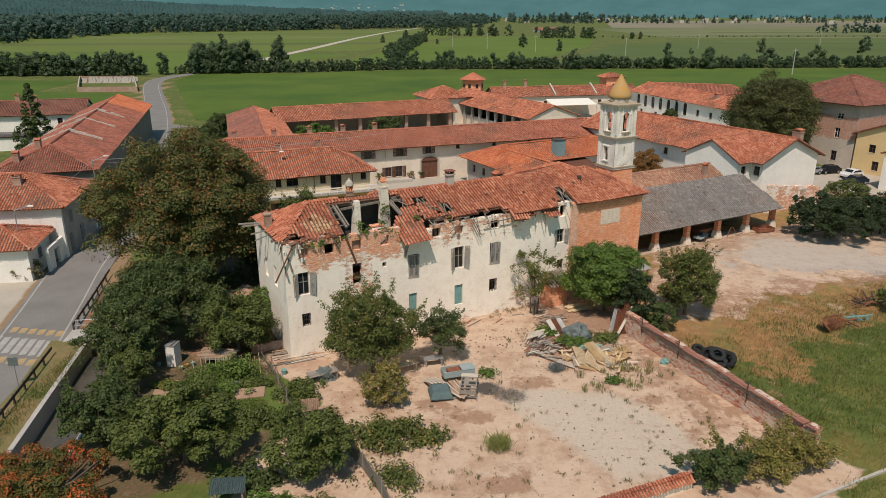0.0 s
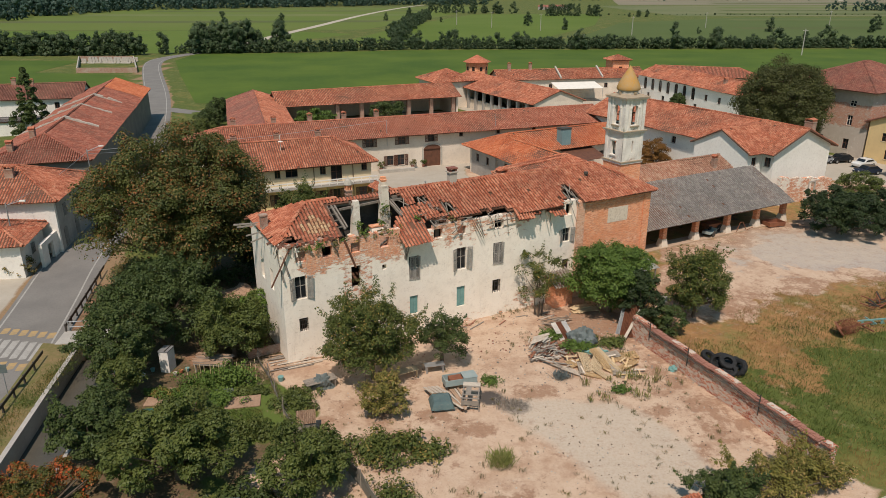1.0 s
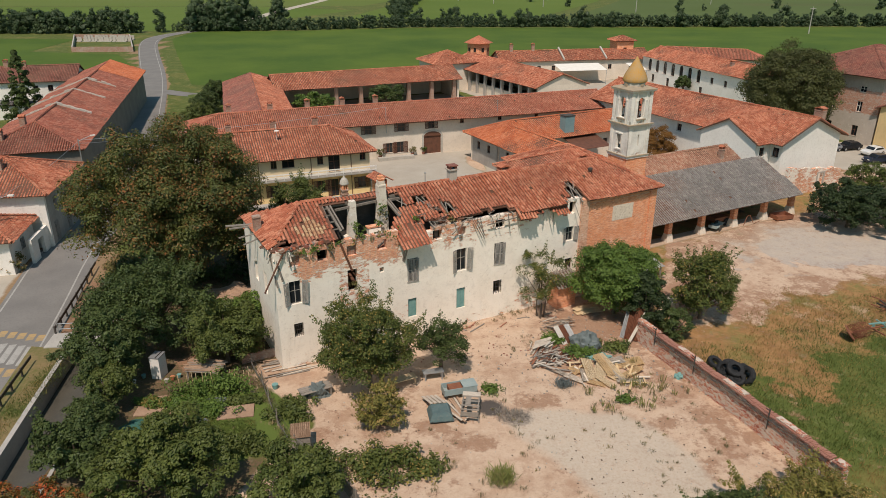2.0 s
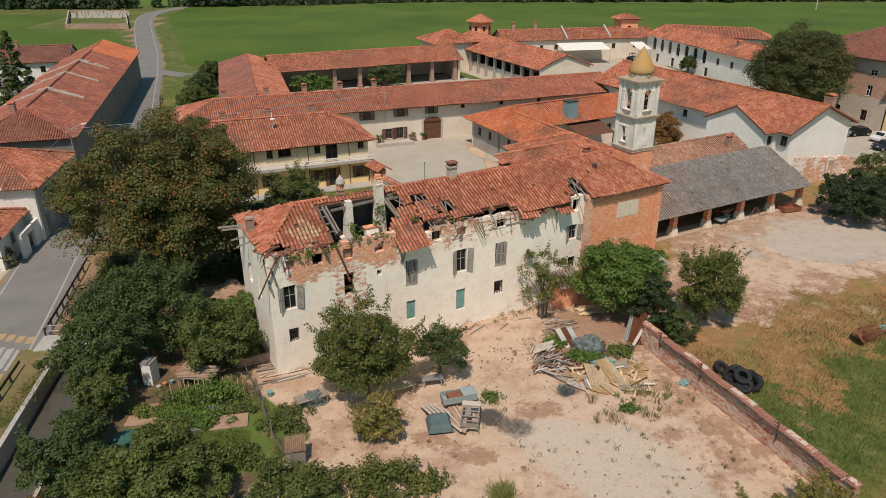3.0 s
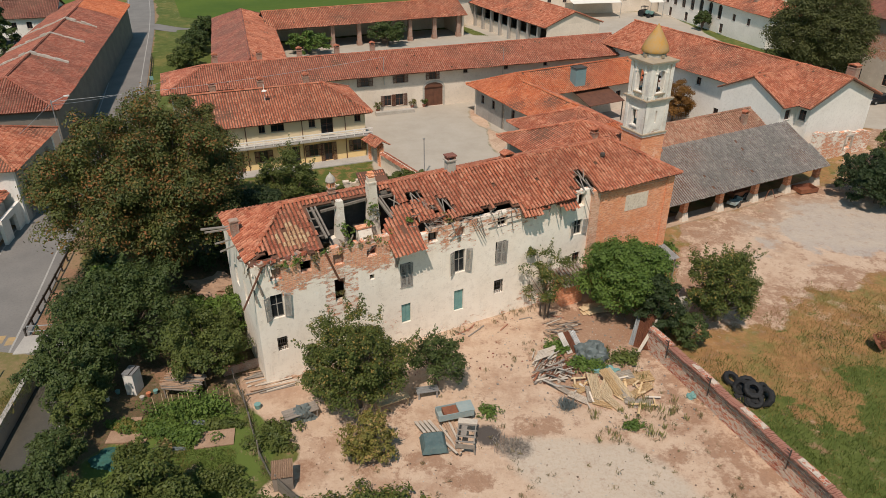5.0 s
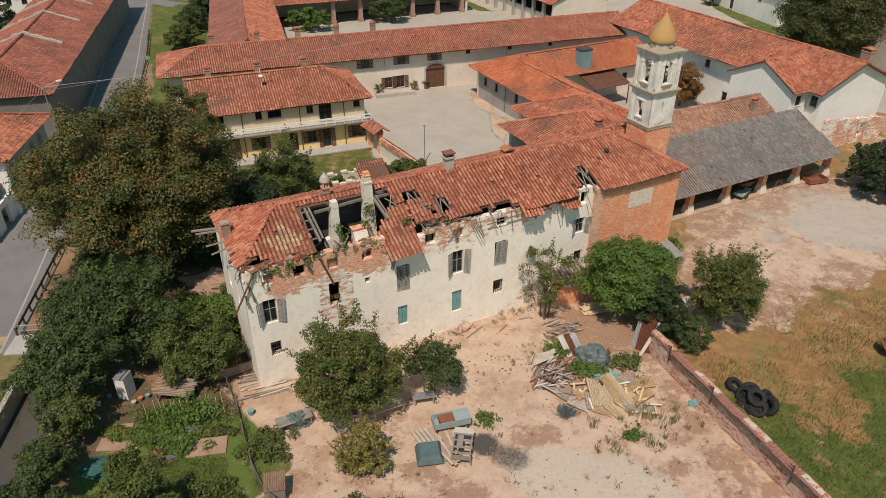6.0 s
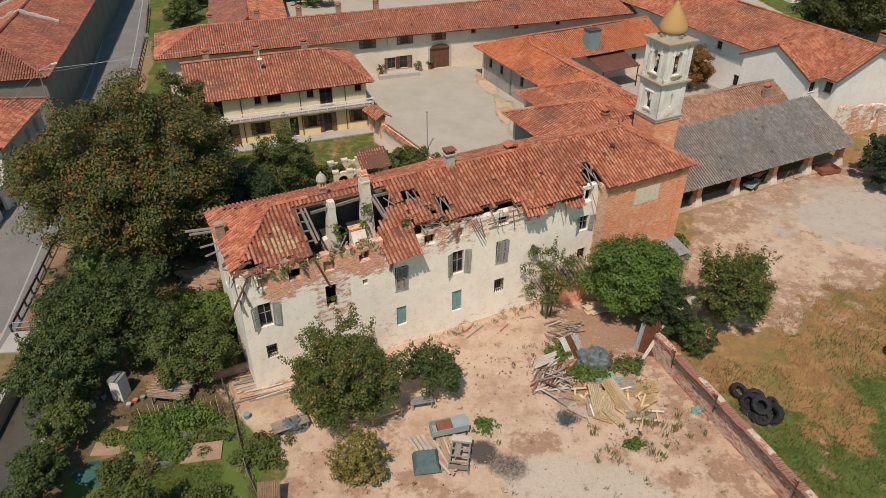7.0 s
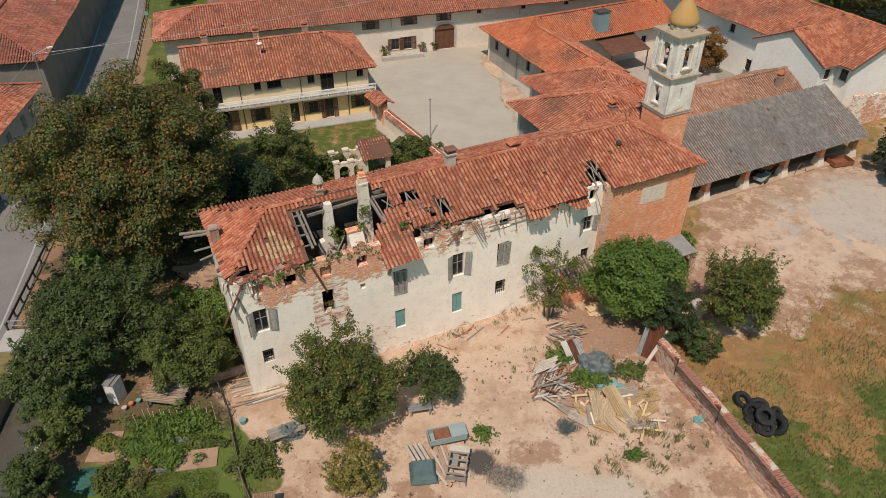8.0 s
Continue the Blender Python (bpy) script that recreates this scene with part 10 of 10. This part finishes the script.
# ---- distance: hedges, woods, hills ----
def treeline(name, label, pts, spacing, h, size, seed, wide=4.0, leaf="leaf_far", per=150, lump=1.0, slim=1.0, foot=0.0):
    """A row or belt of trees as one mesh: upright crowns of many sprays, leafy to the ground, over a dark inner mass."""
    rng = np.random.default_rng(seed)
    cs, rs = [], []
    for (ax, ay), (bx, by) in zip(pts[:-1], pts[1:]):
        n = max(1, int(math.hypot(bx - ax, by - ay) / spacing))
        for i in range(n):
            f = (i + rng.random()) / n
            x, y = ax + (bx - ax) * f + rng.normal(0, wide), ay + (by - ay) * f + rng.normal(0, wide)
            tall = rng.uniform(h[0], h[1]) * (1.0 if rng.random() < 0.75 else rng.uniform(0.45, 0.8))
            broad = tall * rng.uniform(0.20, 0.32) * slim
            for j in range(16):
                up = foot + (1 - foot) * (j + rng.random()) / 16
                out = broad * (1 - max(0.0, up - 0.45) ** 2 * 2.6) * rng.uniform(0.3, 1.15)
                a = rng.uniform(0, 6.28)
                cs.append((x + out * math.cos(a), y + out * math.sin(a), tall * (0.05 + 0.86 * up * (0.8 + 0.2 * rng.random()))))
                rs.append(tall * rng.uniform(0.065, 0.12) * (0.6 + 0.4 * slim))
    cs, rs = np.array(cs), np.array(rs)
    v, q = leaves(rng, cs, rs * 1.35, int(len(cs) / 16 * per), size)
    ball = bmesh.new()
    bmesh.ops.create_icosphere(ball, subdivisions=1, radius=1.0)
    bv = np.array([w.co for w in ball.verts])
    bq = np.array([[w.index for w in f.verts] for f in ball.faces])
    ball.free()
    bumpy = bv[None] * rng.uniform(0.5, 1.25, (len(cs), len(bv), 1)) * (rs * lump)[:, None, None] + cs[:, None]
    tri = (np.arange(len(cs))[:, None, None] * len(bv) + bq[None]).reshape(-1, 3) + len(v)
    v = np.concatenate([v, bumpy.reshape(-1, 3)])
    q = np.concatenate([q[:, [0, 1, 2]], q[:, [0, 2, 3]], tri])
    v[:, 2] = np.maximum(v[:, 2], 0.0)
    return tagged(sheet(name, v, q, leaf), label, "trees", kind="stuff")


HEDGE = [(-122, 334), (-66, 344), (-20, 360), (60, 366), (240, 374), (460, 380)]
treeline("hedgerow", "tall dark trees along the field edge", [(-116, 338), (-104, 340), (-92, 343)], 0.7, (13, 17), 0.55, 71, 2.6, per=520, slim=1.0)
treeline("hedgerow", "tall poplar in the hedgerow", [(-81, 345), (-78, 346)], 1.0, (17, 20), 0.55, 171, 0.6, per=900, slim=0.6)
treeline("hedgerow", "dark hedgerow along the field edge", HEDGE, 0.8, (4.0, 6.8), 0.5, 72, 1.6, per=150, slim=1.3)
treeline("hedgerow", "taller trees in the hedgerow", [(-30, 358), (60, 366), (240, 374), (460, 380)], 11.0, (6, 12), 0.55, 76, 4.0, per=650, slim=1.3)
treeline("hedgerow", "dark hedgerow beside the village", [(-340, 314), (-190, 322), (-136, 326)], 0.9, (8, 12), 0.55, 73, 1.8, per=300, slim=1.0)
treeline("hedgerow", "single tree at the road bend", [(-129, 328), (-127, 328)], 1.0, (10, 12), 0.55, 77, 0.8, per=900)
treeline("hedgerow", "line of bushes along the track", [(-24, 378), (-30, 450), (-30, 540), (-26, 640), (-20, 740)], 2.6, (6, 11), 0.7, 74, 3.0, per=200)
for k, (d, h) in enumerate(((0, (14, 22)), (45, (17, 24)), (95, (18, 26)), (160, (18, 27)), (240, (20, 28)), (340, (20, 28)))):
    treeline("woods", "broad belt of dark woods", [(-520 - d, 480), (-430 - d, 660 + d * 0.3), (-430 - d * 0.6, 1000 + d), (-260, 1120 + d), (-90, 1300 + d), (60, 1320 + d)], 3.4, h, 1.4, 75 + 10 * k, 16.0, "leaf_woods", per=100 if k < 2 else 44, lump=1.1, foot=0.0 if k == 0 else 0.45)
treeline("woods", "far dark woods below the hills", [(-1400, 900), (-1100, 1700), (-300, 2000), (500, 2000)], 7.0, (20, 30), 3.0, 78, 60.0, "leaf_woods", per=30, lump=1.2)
treeline("hedgerow", "grove in the middle fields", [(-20, 890), (70, 860)], 4.0, (10, 17), 0.9, 80, 6.0, per=260)
treeline("hedgerow", "grove in the middle fields", [(105, 800), (168, 790)], 4.0, (8, 14), 0.9, 84, 5.0, per=260)
treeline("hedgerow", "small grove in the middle fields", [(186, 770), (206, 770)], 5.0, (7, 11), 0.9, 184, 3.0, per=260)
treeline("hedgerow", "single far field trees", [(-220, 620), (-60, 700), (150, 480), (420, 560), (700, 640)], 55.0, (8, 13), 0.8, 81, 10.0, per=500)
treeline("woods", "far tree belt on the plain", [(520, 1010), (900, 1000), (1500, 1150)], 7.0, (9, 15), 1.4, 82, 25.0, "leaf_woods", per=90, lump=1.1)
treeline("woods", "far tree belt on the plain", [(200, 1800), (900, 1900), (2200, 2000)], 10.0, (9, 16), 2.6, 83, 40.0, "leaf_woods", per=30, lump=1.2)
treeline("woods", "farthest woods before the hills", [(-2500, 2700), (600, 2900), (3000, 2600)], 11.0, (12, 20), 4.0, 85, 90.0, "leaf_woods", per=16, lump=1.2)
treeline("hedgerow", "thin far hedge between the fields", [(120, 820), (700, 860), (1500, 840)], 7.0, (1.0, 2.0), 1.0, 130, 2.0, per=45)


def hills():
    k = Nodes("hazy_hills", 1.0)
    k.b.inputs["Specular IOR Level"].default_value = 0.0
    # the blue green air haze is painted as the hills' base colour
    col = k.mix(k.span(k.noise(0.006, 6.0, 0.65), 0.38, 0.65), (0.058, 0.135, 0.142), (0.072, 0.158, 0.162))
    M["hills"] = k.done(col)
    verts, quads = [], []
    n = 160
    for i in range(n + 1):
        a = math.radians(20 + 140 * i / n)
        h = 330 + 160 * noise.noise((i * 0.06, 0, 0)) + 60 * noise.noise((i * 0.3, 4, 0)) + 150 * max(0.0, math.cos(a + 0.35)) * -1 + 120 * max(0.0, -math.cos(a))
        for r, z in ((3700, -5), (4000, 0.30 * h), (4300, 0.62 * h), (4700, h)):
            verts.append((r * math.cos(a), r * math.sin(a), z + 14 * noise.noise((i * 0.5, r * 0.01, 1))))
    for i in range(n):
        for j in range(3):
            quads.append((i * 4 + j, (i + 1) * 4 + j, (i + 1) * 4 + j + 1, i * 4 + j + 1))
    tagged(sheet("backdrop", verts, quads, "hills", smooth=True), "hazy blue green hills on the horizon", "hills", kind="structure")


hills()


def ridge():
    """Wooded rise far off: row behind row of crowns as a bumpy sheet."""
    # woods seen through haze: its blue is mixed into all three tones
    M["ridge"] = surface("hazy_wooded_rise", (0.022, 0.054, 0.050), (0.036, 0.080, 0.070), (0.052, 0.100, 0.086), big=0.012, fine=0.06, relief=0.0, amount=0.8)
    verts, quads, n = [], [], 700
    radii = [1700 + 48 * j for j in range(16)]
    for i in range(n + 1):
        f = i / n
        a = math.radians(150 - 60 * f)
        h = 72 * min(1.0, max(0.12, (0.97 - f) * 1.5)) + 12
        for j, r in enumerate(radii):
            bump = 7 * abs(noise.noise((i * 0.31, j * 1.7, 2))) + 5 * noise.noise((i * 0.07, j * 0.6, 5))
            verts.append((r * math.cos(a), r * math.sin(a), -2.0 if j == 0 else h * (j / 15) ** 1.1 + 8 + bump))
    m = len(radii)
    for i in range(n):
        for j in range(m - 1):
            quads.append((i * m + j, (i + 1) * m + j, (i + 1) * m + j + 1, i * m + j + 1))
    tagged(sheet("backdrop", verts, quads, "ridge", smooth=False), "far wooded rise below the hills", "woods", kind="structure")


ridge()
# villages far off
rng = random.Random(5)
bm = bmesh.new()
for i in range(110):
    if i < 70:
        a, r = math.radians(rng.uniform(93, 101)), rng.uniform(3780, 3960)
        z = (r - 3700) * 0.32
    else:
        a, r = math.radians(rng.uniform(62, 89)), rng.uniform(1900, 3300)
        z = 2
    w = rng.uniform(2.5, 7)
    box(bm, (-w, -5, z - 6), (w, 5, z + rng.uniform(4, 8)), pose(r * math.cos(a), r * math.sin(a), 0, 0, 0, rng.uniform(-30, 30)))
tagged(part("village", bm, "stone"), "far pale village houses below the hills", "village", kind="stuff")
hamlet = empty("hamlet", pose(150, 1040, 0), "far hamlet of low red roofed houses", "village")
for i in range(6):
    w, deep, h = rng.uniform(4, 7), rng.uniform(5, 8), rng.uniform(3.0, 4.5)
    m = pose(rng.uniform(-22, 30), rng.uniform(-20, 20), 0, 0, 0, rng.uniform(-40, 40))
    ob = part("wall", prism(bmesh.new(), [(-w, 0, 0), (w, 0, 0), (w, 0, h), (-w, 0, h)], (0, deep, 0)), "grey_wall", hamlet)
    ob.matrix_basis = m
    ob = part("roof", prism(bmesh.new(), [(-w - 0.4, -0.5, h), (-w - 0.4, deep + 0.5, h), (-w - 0.4, deep / 2, h + 2.2)], (2 * w + 0.8, 0, 0)), "clay_dark", hamlet)
    ob.matrix_basis = m
treeline("hedgerow", "trees round the far hamlet", [(118, 1018), (160, 1012), (190, 1030)], 5.0, (7, 12), 0.9, 187, 5.0, per=200)
for i, (x, y) in enumerate(((160, 330), (118, 470), (66, 520), (34, 560), (8, 600), (196, 560), (310, 600))):
    pole = empty("utility_pole", pose(x, y, 0), "thin grey utility pole in the fields", "pole", "poles in the fields")
    bm = bmesh.new()
    tube(bm, (0, 0, -0.5), (0, 0, 11.5), 0.28, 0.16, 6)
    part("pole", bm, "concrete", pole)
    part("crossarm", boxes(((-1.2, -0.08, 10.6), (1.2, 0.08, 10.8))), "concrete", pole)

# walled cemetery
cemetery = empty("cemetery", pose(-131.0, 256.0, 0, 0, 0, 4.0), "small walled cemetery with a pale plastered wall", "cemetery")
for lo, hi in (((0, 0, -0.3), (21, 0.4, 1.7)), ((-18, 46, -0.3), (4, 46.4, 1.7))):
    part("wall", boxes((lo, hi)), "brick_dull", cemetery)
for a, b in (((0, 0.4), (-18, 46)), ((20.6, 0.4), (4, 46))):
    part("wall", prism(bmesh.new(), [(a[0], a[1], -0.3), (b[0], b[1], -0.3), (b[0], b[1], 1.7), (a[0], a[1], 1.7)], (0.4, 0, 0)), "stone", cemetery)
stone = part("gravestone", boxes(((-0.5, -0.15, -0.1), (0.5, 0.15, 1.7)), ((-0.6, -1.4, -0.1), (0.6, -0.15, 0.3))), "stone")
tagged(stone, "pale stone grave slab in the cemetery", "gravestone", "graves")
stone.matrix_basis = pose(-126, 292, 0)
for i in range(34):
    f, g = (i % 17) / 16, i // 17
    copy_thing(stone, pose(-145.5 + 19 * f + rng.uniform(-0.3, 0.3), 297.5 - 7 * g + rng.uniform(-0.5, 0.5), 0, 0, 0, rng.uniform(-5, 5)))
